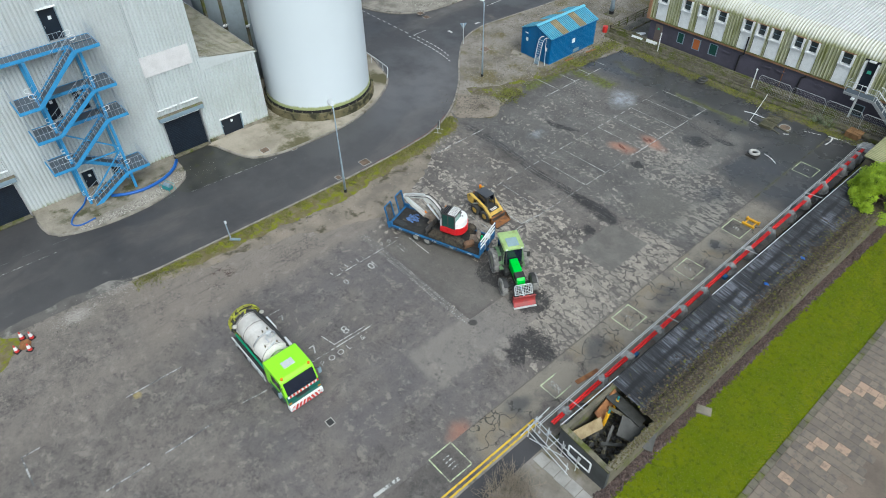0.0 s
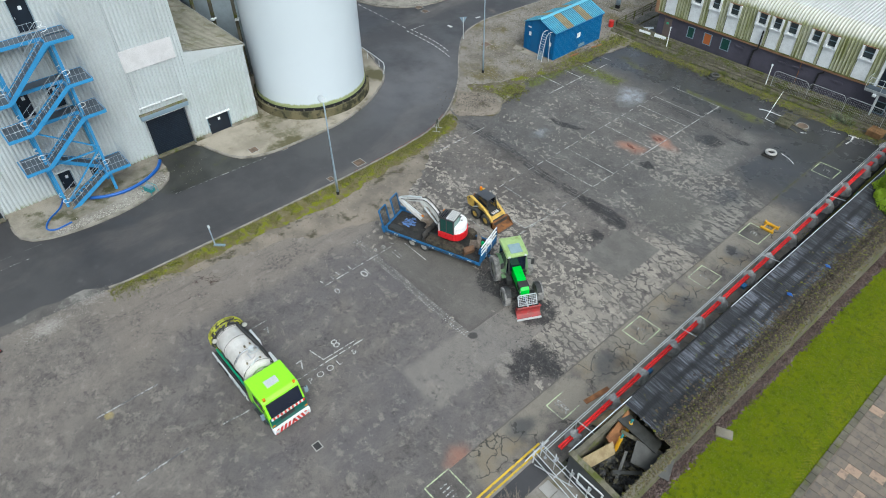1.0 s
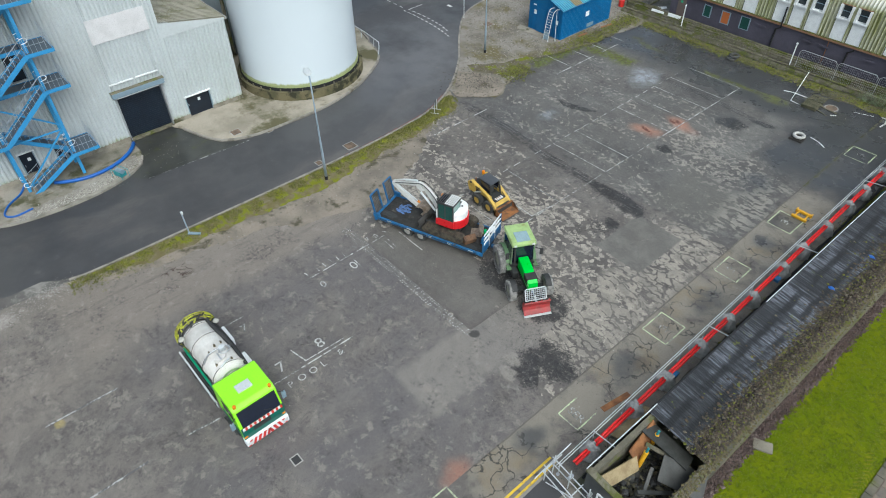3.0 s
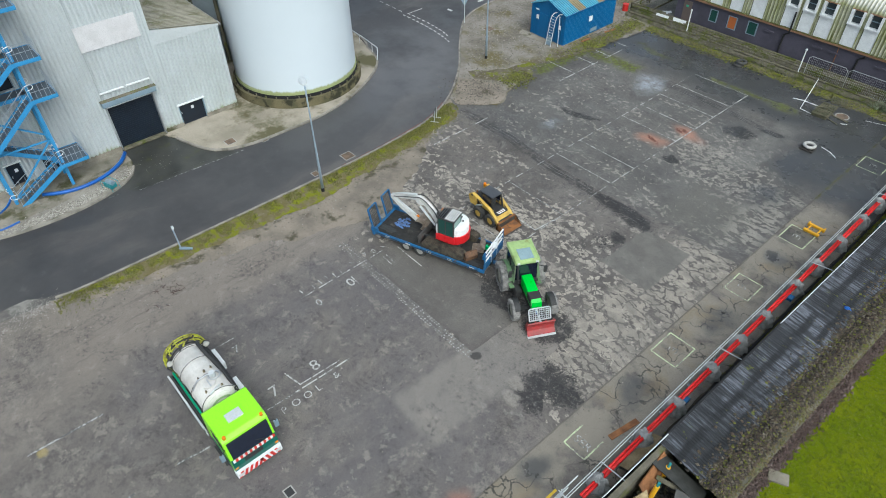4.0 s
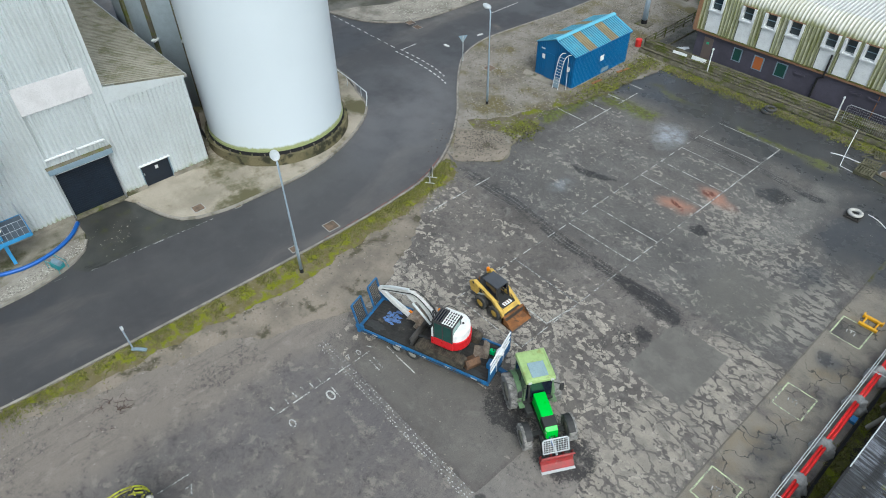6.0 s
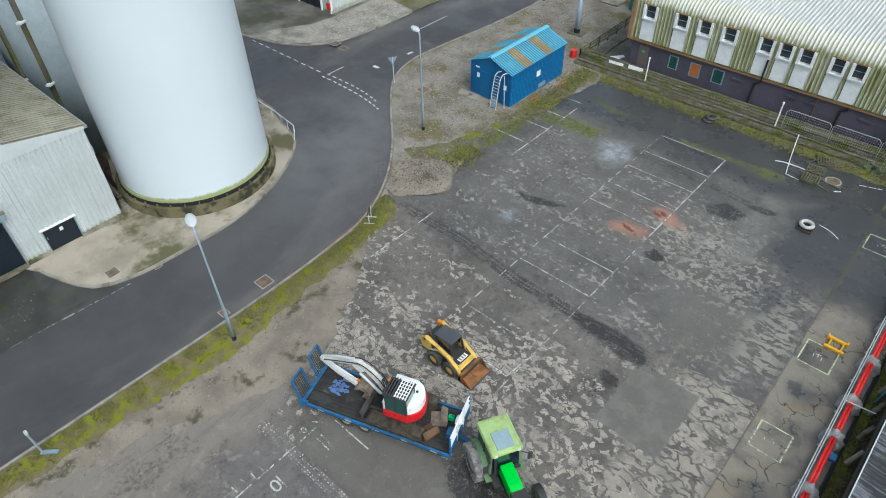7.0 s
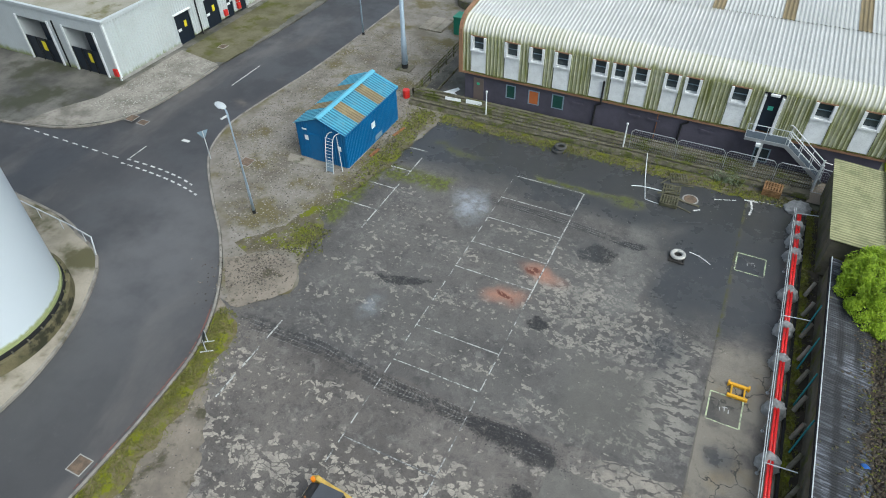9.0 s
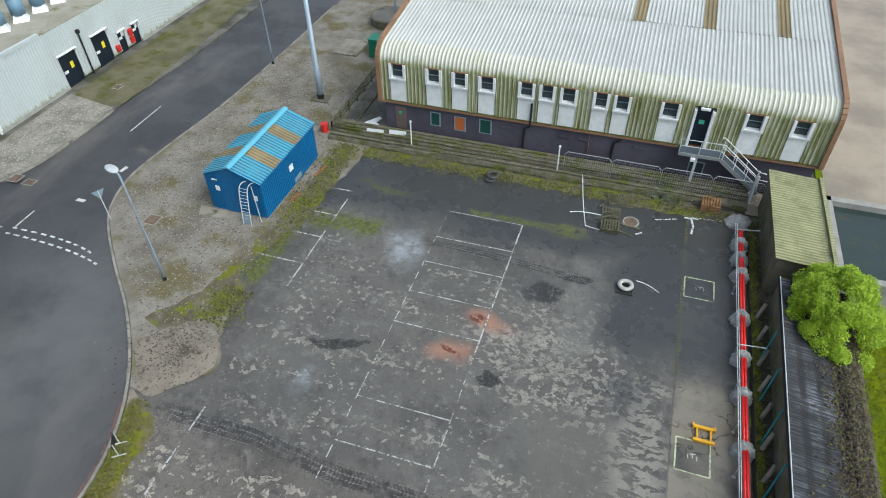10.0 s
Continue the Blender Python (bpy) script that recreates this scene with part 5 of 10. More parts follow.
DOORX = (-15.56, -14.38)
cuts = [(a - 0.1, b + 0.1, 2.85, 6.0) for a, b in WIN] + [(DOORX[0] - 0.1, DOORX[1] + 0.1, 2.85, 6.0)]
part("upper_wall", ribbed([(BY, 2.8), (BY, 6.05)], "x", BX0, BX1, 0.3, 0.07, cuts), M_OLIVE, block, "green algae-stained ribbed cladding")
curve = [(BY + 1.4 - 1.4 * math.cos(radians(a)), 6.05 + 1.25 * math.sin(radians(a))) for a in (0, 15, 30, 45, 60, 75, 86)]
part("curved_eave", ribbed(curve, "x", BX0, BX1, 0.3, 0.07), M_EAVE, block, "curved ribbed eave with algae", True)
e = curve[-1]
part("roof", ribbed([e, (72.2, 8.05)], "x", BX0, BX1, 0.3, 0.07), M_ROOFSHEET, block, "weathered white ribbed roof")
ends = [(-20.9, -20.0), (-15.9, -15.0), (-10.8, -9.9)]
last = BX0
for a, b in ends + [(BX1, BX1)]:
    part("upper_roof", ribbed([(72.1, 8.09), (84, 9.3)], "x", last, a, 0.3, 0.07), M_ROOFSHEET, block, "", False)
    if b > a:
        part("rooflight", ribbed([(72.1, 8.10), (84, 9.31)], "x", a, b, 0.3, 0.07), M_ROOFLIGHT, block, "brown stained rooflight")
    last = b
part("back_wall", box(BX0, BX1, 84, 84.3, 0, 9.2), M_OLIVE, block)
for x0, x1 in ((BX0 - 0.12, BX0 + 0.02), (BX1 - 0.02, BX1 + 0.12)):
    prof = [(BY - 0.02, 2.75), *[(a, z + 0.05) for a, z in curve], (84.2, 9.4), (84.2, 2.75)]
    part("end_wall", extrude(prof, x0, x1), M_OLIVE, block)
M_BROWNTRIM = mat("brown_fascia", (0.27, 0.15, 0.085), (0.19, 0.105, 0.06), 0.7, scale=0.8, fine=10, vary=0.9)
for x in (BX0 - 0.14, BX1 + 0.14):
    pts = [(BY - 0.05, 2.75), *[(a - 0.03, z + 0.06) for a, z in curve], (84.2, 9.45)]
    bm = bmesh.new()
    for a, b in zip(pts, pts[1:]):
        beam((x, a[0], a[1]), (x, b[0], b[1]), 0.3, 0.3, bm)
    part("verge_trim", bm, M_BROWNTRIM, block, "brown roof-edge fascia")
part("lower_wall", box(BX0 + 0.15, BX1 - 0.1, BY + 0.15, BY + 0.5, 0, 2.8), M_PLUM, block, "dark purple rendered wall")
part("side_wall", box(BX0 + 0.1, BX0 + 0.4, BY + 0.5, 84, 0, 2.8), M_PLUM, block)
part("side_wall", box(BX1 - 0.4, BX1 - 0.1, BY + 0.5, 84, 0, 2.8), M_PLUM, block)
part("floor_band", box(BX0, BX1, BY - 0.08, BY + 0.5, 2.68, 2.84), M_BROWNTRIM, block, "rusty brown drip band")
part("upper_inner_wall", box(BX0 + 0.3, BX1 - 0.3, BY + 0.45, BY + 0.5, 2.84, 6.0), M_PLUM, block)
for a, b in WIN:
    w = part("window", box(a - 0.08, b + 0.08, BY + 0.05, BY + 0.12, 2.9, 4.75, 0.01), M_WHITE, block, "white panel below a deep window")
    part("pane", box(a + 0.1, b - 0.1, BY + 0.3, BY + 0.33, 4.85, 5.95), M_GLASS, w)
    for x in (a - 0.1, b - 0.1):
        part("cheek", box(x, x + 0.2, BY - 0.1, BY + 0.4, 4.72, 5.98, 0.01), M_WHITE, w)
    part("sill", box(a - 0.1, b + 0.1, BY - 0.12, BY + 0.4, 4.72, 4.86, 0.01), M_WHITE, w)
    part("frame_bar", box(a + 0.1, b - 0.1, BY + 0.24, BY + 0.3, 5.35, 5.4), M_STAIRGREY, w)
    part("head", box(a - 0.1, b + 0.1, BY - 0.02, BY + 0.4, 5.95, 6.04), M_BROWNTRIM, w)
a, b = DOORX
d = part("door", box(a + 0.12, b - 0.12, BY + 0.25, BY + 0.3, 2.95, 5.6), M_NAVY, block, "dark glazed upper door with green notice")
for x in (a - 0.08, b - 0.1):
    part("cheek", box(x, x + 0.18, BY - 0.1, BY + 0.35, 2.9, 5.75, 0.01), M_WHITE, d)
part("notice", box(a + 0.4, a + 0.75, BY + 0.22, BY + 0.25, 4.6, 4.9), plain("green_notice", (0.08, 0.42, 0.30), 0.5), d)
part("exit_light", box(a + 0.3, a + 0.9, BY - 0.2, BY, 5.85, 5.98), M_WHITE, d)
M_GREENGLASS = plain("green_tinted_glass", (0.02, 0.07, 0.06), 0.15)
M_ORANGE = mat("rust_orange_board", (0.42, 0.13, 0.04), (0.33, 0.10, 0.035), 0.8)
for x0, x1, z0, z1, m, l in ((-34.45, -33.7, 1.2, 2.25, M_GREENGLASS, "green-tinted window"), (-32.5, -31.65, 1.1, 2.2, M_ORANGE, "window boarded in orange"), (-30.5, -29.6, 1.2, 2.3, M_GREENGLASS, "green-tinted window"), (-15.0, -14.0, 0.6, 1.6, M_GLASS, "small dark window")):
    w = part("lower_window", box(x0, x1, BY + 0.12, BY + 0.16, z0, z1), m, block, l)
    part("frame", box(x0 - 0.05, x1 + 0.05, BY + 0.11, BY + 0.15, z0 - 0.07, z0), M_STAIRGREY, w)
    part("frame", box(x0 - 0.05, x1 + 0.05, BY + 0.11, BY + 0.15, z1, z1 + 0.07), M_STAIRGREY, w)
    for x in (x0, x1):
        part("frame", box(x - 0.05, x + 0.05, BY + 0.1, BY + 0.155, z0, z1), M_STAIRGREY, w)
d = part("lower_door", box(-37.4, -36.5, BY + 0.11, BY + 0.16, 0.4, 2.35), mat("brown_door", (0.13, 0.10, 0.09)), block, "faded brown door with green sign")
part("notice", box(-37.1, -36.85, BY + 0.09, BY + 0.12, 1.75, 1.95), plain("exit_green", (0.05, 0.4, 0.22), 0.5), d)
for x in (-26.6, -20.0):
    part("downpipe", tube([(x, BY - 0.06, 4.4 if x < -25 else 2.6), (x, BY - 0.06, 2.5), (x - 0.4, BY + 0.05, 2.2), (x - 0.45, BY + 0.05, 0.4)], 0.08), M_BLACK, block, "black downpipe")
for x in (-28.9, -24.4, -22.9, -19.0):
    part("vent_hood", box(x, x + 0.9, BY + 0.02, BY + 0.16, 1.95, 2.1), M_PLUM, block)
part("cable_pipe", tube([(-22.2, BY + 0.1, 2.65), (-22.2, BY + 0.1, 0.5)], 0.03), M_RUST, block)

# timber-boarded bank between yard and building
bank = thing("timber_bank", "low bank faced with rotten mossy timber boards", "retaining wall", (0, 0.35, 0), kind="structure")
part("bank", extrude([(61.9, 0.0), (62.0, 0.22), (62.8, 0.3), (62.9, 0.55), (64.2, 0.55), (64.4, 0.0)], -42.3, -10.8), M_OLDWALL, bank)
rng = random.Random(5)
for row, (y, z) in enumerate(((61.85, 0.12), (61.92, 0.28), (62.35, 0.34), (62.75, 0.46), (62.95, 0.62), (63.4, 0.6), (63.85, 0.6))):
    x = -42.3
    while x < -11.2:
        L = rng.uniform(2.2, 3.8)
        x1 = min(x + L, -10.9)
        if rng.random() > 0.08:
            m = pose((x + x1) / 2, y + rng.uniform(-0.03, 0.03), z + rng.uniform(-0.02, 0.03), rng.uniform(-6, 6) + (70 if row in (0, 1, 3) else 0), rng.uniform(-0.6, 0.6), rng.uniform(-0.7, 0.7))
            part("board", box(-(x1 - x) / 2 + 0.03, (x1 - x) / 2 - 0.03, -0.1, 0.1, -0.03, 0.03, 0, None, m), M_TIMBER, bank)
        x = x1
sheet("weeds_edge", worn([(-42.0, 61.0), (-36, 60.9), (-30, 61.2), (-24, 61.0), (-17, 60.6), (-12, 60.9)], 0.25, 6, 8) + [(-11.2, 61.95), (-42.2, 61.95)], 0.02, M_DARKMOSS, label="moss and weeds along the timber bank", category="moss")

# ---- low outbuilding with a black roof beside the yard ----
LX0, LX1, LY0, LY1, LZ0, LZ1 = -10.3, -7.3, 17.4, 53.6, 2.25, 1.75
SKEW, SKEW_YARD = 0.024, 0.016  # the walls run a little out of line
low = thing("outbuilding", "long low outbuilding, black mossy sheet roof, one end fallen in", "building")
part("yard_wall", box(LX0 - 0.05, LX0 + 0.2, LY0, LY1, 0, LZ0 - 0.12), M_OLDWALL, low, "mossy brown damp wall")
part("back_wall", box(LX1 - 0.1, LX1 + 0.25, LY0, LY1, 0, LZ1 + 0.1), M_OLDWALL, low, "mossy old brick back wall")
part("end_wall", extrude([(LX0 - 0.05, 0), (LX1 + 0.25, 0), (LX1 + 0.25, LZ1 + 0.05), (LX0 - 0.05, LZ0)], LY0 - 0.25, LY0, "x"), M_DARKWALL, low, "dark blue-grey rendered end wall")
part("end_coping", beam((LX0 - 0.1, LY0 - 0.12, LZ0 + 0.05), (LX1 + 0.3, LY0 - 0.12, LZ1 + 0.1), 0.32, 0.09), M_TIMBER, low, "split timber coping")
part("far_wall", box(LX0, LX1, LY1 - 0.2, LY1, 0, 2.0), M_DARKWALL, low)
RY0 = 21.6
bm = ribbed([(LX1 + 0.6 - 0.9, LZ1 + 0.12), (LX0 - 0.12, LZ0 + 0.05)], "y", RY0, LY1, 0.146, -0.03)
part("roof", bm, M_BLACKROOF, low, "black corrugated roof sheets, wet and mossy")
part("roof_edge", box(LX0 - 0.2, LX0 - 0.1, RY0, LY1, LZ0 - 0.1, LZ0 + 0.06), M_BLACK, low, "black roof edge")
part("litter", extrude([(LX1 - 0.75, LZ1 + 0.1), (LX1 + 0.2, LZ1 + 0.02), (LX1 + 0.15, LZ1 + 0.22), (LX1 - 0.35, LZ1 + 0.3)], RY0, LY1, "x"), M_LEAFLITTER, low, "dead leaves and moss lying on the roof")
part("wall_coping", box(LX1 - 0.02, LX1 + 0.3, LY0 - 0.2, LY1, LZ1 + 0.1, LZ1 + 0.24), M_OLDWALL, low)

for y0, y1 in ((LY0 - 0.2, 22.2), (32.0, LY1)):
    part("edge_rail", tube([(LX0 - 0.14, y0, LZ0 + 0.1), (LX0 - 0.12, y1, LZ0 + 0.1)], 0.028, None, 8), M_STEELPALE, low, "pale steel tube along the roof edge")
for o in low.children:
    for v in o.data.vertices:
        k = max(0.0, min(1.2, (v.co.x - LX0) / (LX1 - LX0)))
        v.co.x += (SKEW_YARD + (SKEW - SKEW_YARD) * k) * (v.co.y - LY0)

# ground east of it
sheet("litter_bed", [(LX1 + 0.15, 16.4), (LX1 + 1.0, 54), (-4.9, 54), *worn([(-5.6, 50), (-5.9, 42), (-6.2, 36), (-6.55, 29), (-6.6, 22), (-6.65, 16.4)], 0.14, 6, 9)], 0.03, M_LEAFLITTER, label="dead brown leaves at the foot of the wall", category="leaf litter")
sheet("lawn", [(-7.2, -40), (-7.0, 16.2), (-6.95, 16.4), (-6.2, 54.5), (-4.6, 140), (-1.3, 140), (-1.55, 40), (-1.75, 24), (-3.0, 5), (-4, -40)], 0.01, M_GRASS, label="bright yellow-green mown lawn", category="lawn")
sheet("gravel_path", [(-11.2, -60), (-10.95, 17.3), (-6.4, 17.3), (-7.2, -60)], 0.004, M_GRAVEL, label="brown gravel beside the outbuilding", category="gravel")
sheet("pavement_brick", [(-1.2, 140), (-1.45, 40), (-1.65, 24), (-2.9, 5), (-3.9, -40), (14, -40), (14, 140)], 0.0, mat("brown_paving", (0.18, 0.145, 0.115), (0.115, 0.095, 0.078), 0.8, scale=0.4, fine=10, vary=1.0), label="brown worn paving beyond the lawn", category="paving")
sheet("pavement_back", [(-10.9, 61.95), (-10.9, 140), (-38, 140), (-38, 84.5), (BX1 + 0.3, 84.5), (BX1 + 0.3, 62.5), (-5.5, 62.5), (-5.0, 140), (40, 140), (40, 54.6), (-4.8, 54.6), (-4.8, 62.0)], 0.012, M_BROWNYARD, label="brown stained concrete yard behind the office block", category="yard")

# the store roof's ribs have their shade painted in the grooves
groove_algae_shade(M_GREENROOF, 0.25, 54.4, (0.13, 0.135, 0.06), 1)
# green-roofed store at the corner
store = thing("corner_store", "small flat store with yellow-green ribbed roof", "building", (0, 0.4, 0))
part("wall", box(-10.05, -7.2, 54.2, 62.6, 0, 2.7), M_OLDWALL, store)
part("roof", ribbed([(-7.05, 2.75), (-10.2, 2.95)], "y", 54.0, 63.0, 0.25, -0.08), M_GREENROOF, store, "yellow-green ribbed roof")
part("fascia", box(-7.12, -6.9, 54.0, 63.0, 2.55, 2.9), M_GREENROOF, store)
pond = thing("walled_basin", "dark rectangular basin with grey concrete rim", "basin")
for x0, x1, y0, y1 in ((-6.6, -6.1, 55.5, 63), (-6.6, 8, 62.5, 63), (-6.6, 8, 55.0, 55.5), (7.5, 8, 55, 63)):
    part("rim", box(x0, x1, y0, y1, 0, 1.9, 0.03), M_CONC, pond)
part("water", box(-6.1, 7.5, 55.5, 62.5, 0.5, 1.5), mat("dark_water", (0.03, 0.045, 0.042), (0.02, 0.03, 0.028), 0.15, scale=0.4, dirt=(0.055, 0.05, 0.02), dirt_scale=0.6, dirt_at=(0.55, 0.7)), pond)
# ---- kerbs ----
kerb_run("kerb_east", [(-40.45, 4.4)] + [p for p in KERB_EAST if 5 < p[1] < 100], "worn concrete kerb along the yard side of the road")
kerb_run("kerb_silo", APRON_SILO[1:14], "pale concrete kerb round the tank apron", 0.18, -0.11, 0.06)
kerb_run("kerb_stairs", APRON_STAIR[1:-1], "pale concrete kerb round the stair apron", 0.16, -0.11, 0.06)
kerb_run("kerb_far", APRON_FAR[1:9], "concrete kerb of the workshop apron", 0.16, -0.11, 0.06)


# ---- painted marks ----
def worn_paint(name, col, under, wear=0.5):
    n = Net(name)
    f = n.step(n.math("ADD", n.mul(n.noise(7, 5), 0.55), n.mul(n.noise(1.1, 3), 0.45)), wear - 0.06, wear + 0.04)
    n.set("Base Color", n.mix(under, col, f)).set("Roughness", 0.75)
    return n.m


P_WHITE = worn_paint("worn_white_paint", (0.44, 0.44, 0.42), (0.10, 0.098, 0.093), 0.50)
P_LETTER = worn_paint("thin_white_paint", (0.40, 0.40, 0.385), (0.12, 0.117, 0.112), 0.515)
P_FRESH = worn_paint("thick_white_paint", (0.41, 0.41, 0.395), (0.14, 0.132, 0.125), 0.475)
P_FAINT = worn_paint("faded_white_paint", (0.36, 0.36, 0.35), (0.09, 0.09, 0.09), 0.53)
P_GREEN = worn_paint("worn_pale_green_paint", (0.46, 0.53, 0.32), (0.17, 0.165, 0.145), 0.49)
P_YELLOW = worn_paint("worn_yellow_paint", (0.62, 0.42, 0.03), (0.12, 0.11, 0.09), 0.42)
P_ROAD = worn_paint("road_white_paint", (0.55, 0.55, 0.53), (0.08, 0.078, 0.076), 0.44)
P_DIM = worn_paint("dim_road_paint", (0.16, 0.16, 0.16), (0.06, 0.06, 0.06), 0.5)
P_RED = worn_paint("faded_red_paint", (0.17, 0.08, 0.065), (0.07, 0.06, 0.06), 0.5)


def stripe(bm, a, b, w, z=0.008):
    a, b = Vector((*a, z)), Vector((*b, z))
    s = (b - a).cross(Vector((0, 0, 1))).normalized() * w / 2
    bm.faces.new([bm.verts.new(p) for p in (a - s, a + s, b + s, b - s)][::-1])
    return bm


def mark(name, lines, w, material, label, z=0.008):
    bm = bmesh.new()
    for a, b in lines:
        stripe(bm, a, b, w, z)
    bmesh.ops.recalc_face_normals(bm, faces=bm.faces)
    for f in bm.faces:
        if f.normal.z < 0:
            f.normal_flip()
    return tagged(mesh_ob(name, bm, material), label, "road marking", "", "structure")


def dashes(a, b, on, off):
    a, b = Vector(a), Vector(b)
    d, L, t, out = (b - a).normalized(), (b - a).length, 0.0, []
    while t < L:
        out.append((tuple(a + d * t), tuple(a + d * min(t + on, L))))
        t += on + off
    return out


for y, x0, x1, m in ((56.42, -30.3, -25.2, P_WHITE), (53.65, -30.3, -25.2, P_WHITE), (51.2, -30.3, -25.2, P_WHITE), (48.5, -30.3, -25.2, P_WHITE), (45.95, -30.35, -25.25, P_WHITE), (40.6, -30.3, -25.2, P_WHITE), (37.9, -30.35, -25.2, P_WHITE), (32.7, -30.2, -25.2, P_FAINT), (27.8, -30.1, -25.4, P_WHITE)):
    mark("bay_line", [((x0, y), (x1, y))], 0.07, m, "worn white parking bay line on the tarmac")
for y, x0 in ((56.5, -39.9), (53.7, -39.5), (51.35, -39.8), (48.7, -40.6)):
    mark("bay_line", [((x0, y), (-37.6, y))], 0.11, P_WHITE, "worn white parking bay line on the tarmac")
mark("bay_line", [((-25.2, 44.5), (-25.1, 56.42))], 0.09, P_WHITE, "long worn white line closing the bays")
mark("bay_line", dashes((-25.2, 27.9), (-25.2, 44.5), 0.9, 0.35), 0.065, P_LETTER, "long broken white line closing the bays")
mark("bay_line", dashes((-30.3, 27.7), (-30.3, 56.4), 0.7, 0.45), 0.065, P_LETTER, "long broken white line at the bays' other end")
mark("bay_line", [((-37.6, 53.1), (-37.6, 55.6)), ((-37.6, 46.6), (-37.6, 52.0))], 0.1, P_WHITE, "white line closing the bays by the shed")
mark("bay_line", dashes((-37.5, 31.8), (-37.5, 38), 1.6, 0.5), 0.1, P_WHITE, "broken white line at the yard's edge")
mark("bay_line", dashes((-25.05, 9.9), (-24.95, 14.9), 0.9, 0.12), 0.085, P_WHITE, "broken white bay line beside painted letters")
mark("bay_line", [((-25.2, -3.2), (-25.2, -0.7)), ((-25.2, 0.2), (-25.2, 3.1)), ((-25.3, 5.2), (-25.1, 6.8))], 0.1, P_FAINT, "faded white bay line on the grey tarmac")
mark("bay_line", [((-30.5, -6.1), (-30.5, -5.1)), ((-30.5, 0.0), (-30.4, 3.6)), ((-30.6, -6.1), (-28.2, -6.1))], 0.1, P_FAINT, "faded white bay line on the grey tarmac")
mark("bay_line", dashes((-30.5, 15.3), (-30.6, 21.8), 1.0, 0.3), 0.08, P_WHITE, "broken white bay line by the trailer")
mark("bay_line", [((-30.5, 9.4), (-30.45, 11.0)), ((-30.1, 18.6), (-29.2, 18.6)), ((-30.2, 22.4), (-27.8, 22.4)), ((-30.1, 21.15), (-29.2, 21.12)), ((-30.1, 21.4), (-29.2, 21.35))], 0.07, P_WHITE, "short white ticks on the bay lines")
mark("bay_line", [((-15.1, 7.6), (-15.0, 9.3))], 0.22, P_WHITE, "thick short white bar on the tarmac")
for k, y in enumerate((20.10, 19.98, 19.76, 19.64)):
    rng = random.Random(80 + k)
    dots = [((x, y + 0.006 * (x + 26) * (k - 1.5) * 0.3 + rng.gauss(0, 0.02)), (x + rng.uniform(0.06, 0.11), y + 0.006 * (x + 26) * (k - 1.5) * 0.3 + rng.gauss(0, 0.02))) for x in (-32.8 + 0.2 * i + rng.uniform(-0.03, 0.03) for i in range(61)) if rng.random() > (0.22 if k in (0, 3) else 0.12)]
    mark("trench_line", dots, 0.055, P_LETTER, "dotted pale edge of a refilled trench")
for x0, x1, y0, y1, gap in ((-14.75, -12.95, 11.25, 12.9, 0), (-13.9, -12.65, 19.7, 21.1, 1), (-14.4, -12.85, 27.45, 29.3, 0), (-14.3, -12.8, 34.65, 36.4, 0), (-14.4, -12.8, 41.3, 43.1, 0), (-14.5, -12.8, 52.9, 54.6, 0)):
    s = [((x0, y0), (x1, y0)), ((x1, y0), (x1, y1)), ((x0, y1), (x0, y0))] + ([] if gap else [((x1, y1), (x0, y1))])
    mark("service_box", s, 0.075, P_GREEN, "pale green painted service box on the path")
mark("bay_line", [((-30.4, 30.25), (-25.4, 30.15)), ((-25.4, 30.1), (-25.25, 31.8))], 0.08, P_WHITE, "white bay line beside the small loader")
mark("yellow_line", [((-12.62, -30), (-12.55, 17.6))], 0.12, P_YELLOW, "worn yellow line along the path edge")
mark("yellow_line", [((-12.32, -30), (-12.25, 17.6))], 0.12, P_YELLOW, "worn yellow line along the path edge")


def lettering(text, x, y, size, rz, material=P_WHITE, z=0.01):
    cu = bpy.data.curves.new("letters", "FONT")
    cu.body, cu.size, cu.align_x, cu.align_y = text, size, "CENTER", "CENTER"
    tmp = bpy.data.objects.new("letters", cu)
    me = bpy.data.meshes.new_from_object(tmp)
    bpy.data.objects.remove(tmp)
    me.materials.clear()
    me.materials.append(material)
    ob = new("painted_letters", me)
    ob.matrix_world = pose(x, y, z, 0, 0, rz)
    return tagged(ob, "worn white painted characters on the tarmac", "road marking", "", "structure")


lettering("7", -25.8, 10.75, 1.0, 90, P_FRESH)
lettering("8", -25.8, 13.25, 1.0, 90, P_FRESH)
for ch, y in zip("POOL", (10.55, 11.25, 11.95, 12.6)):
    lettering(ch, -24.45, y, 0.6, 90, P_FRESH)
lettering("&", -24.5, 13.75, 0.55, 90, P_FRESH)
mark("bay_line", [((-26.45, 11.75), (-25.25, 12.0))], 0.08, P_FRESH, "white tick painted across the bay line")
mark("bay_line", dashes((-25.28, 11.95), (-25.2, 14.4), 0.7, 0.1), 0.07, P_FRESH, "second white line beside the painted letters")
lettering("0", -29.6, 18.3, 0.95, 90, P_FRESH)
lettering("7", -31.0, 20.4, 0.55, 90, P_LETTER)
lettering("0", -30.9, 21.0, 0.55, 90, P_LETTER)
lettering("L", -30.8, 18.45, 0.6, 90, P_LETTER)
lettering("7", -29.6, 10.6, 0.8, 90, P_FAINT)
lettering("0", -29.5, 15.95, 0.75, 90, P_FAINT)
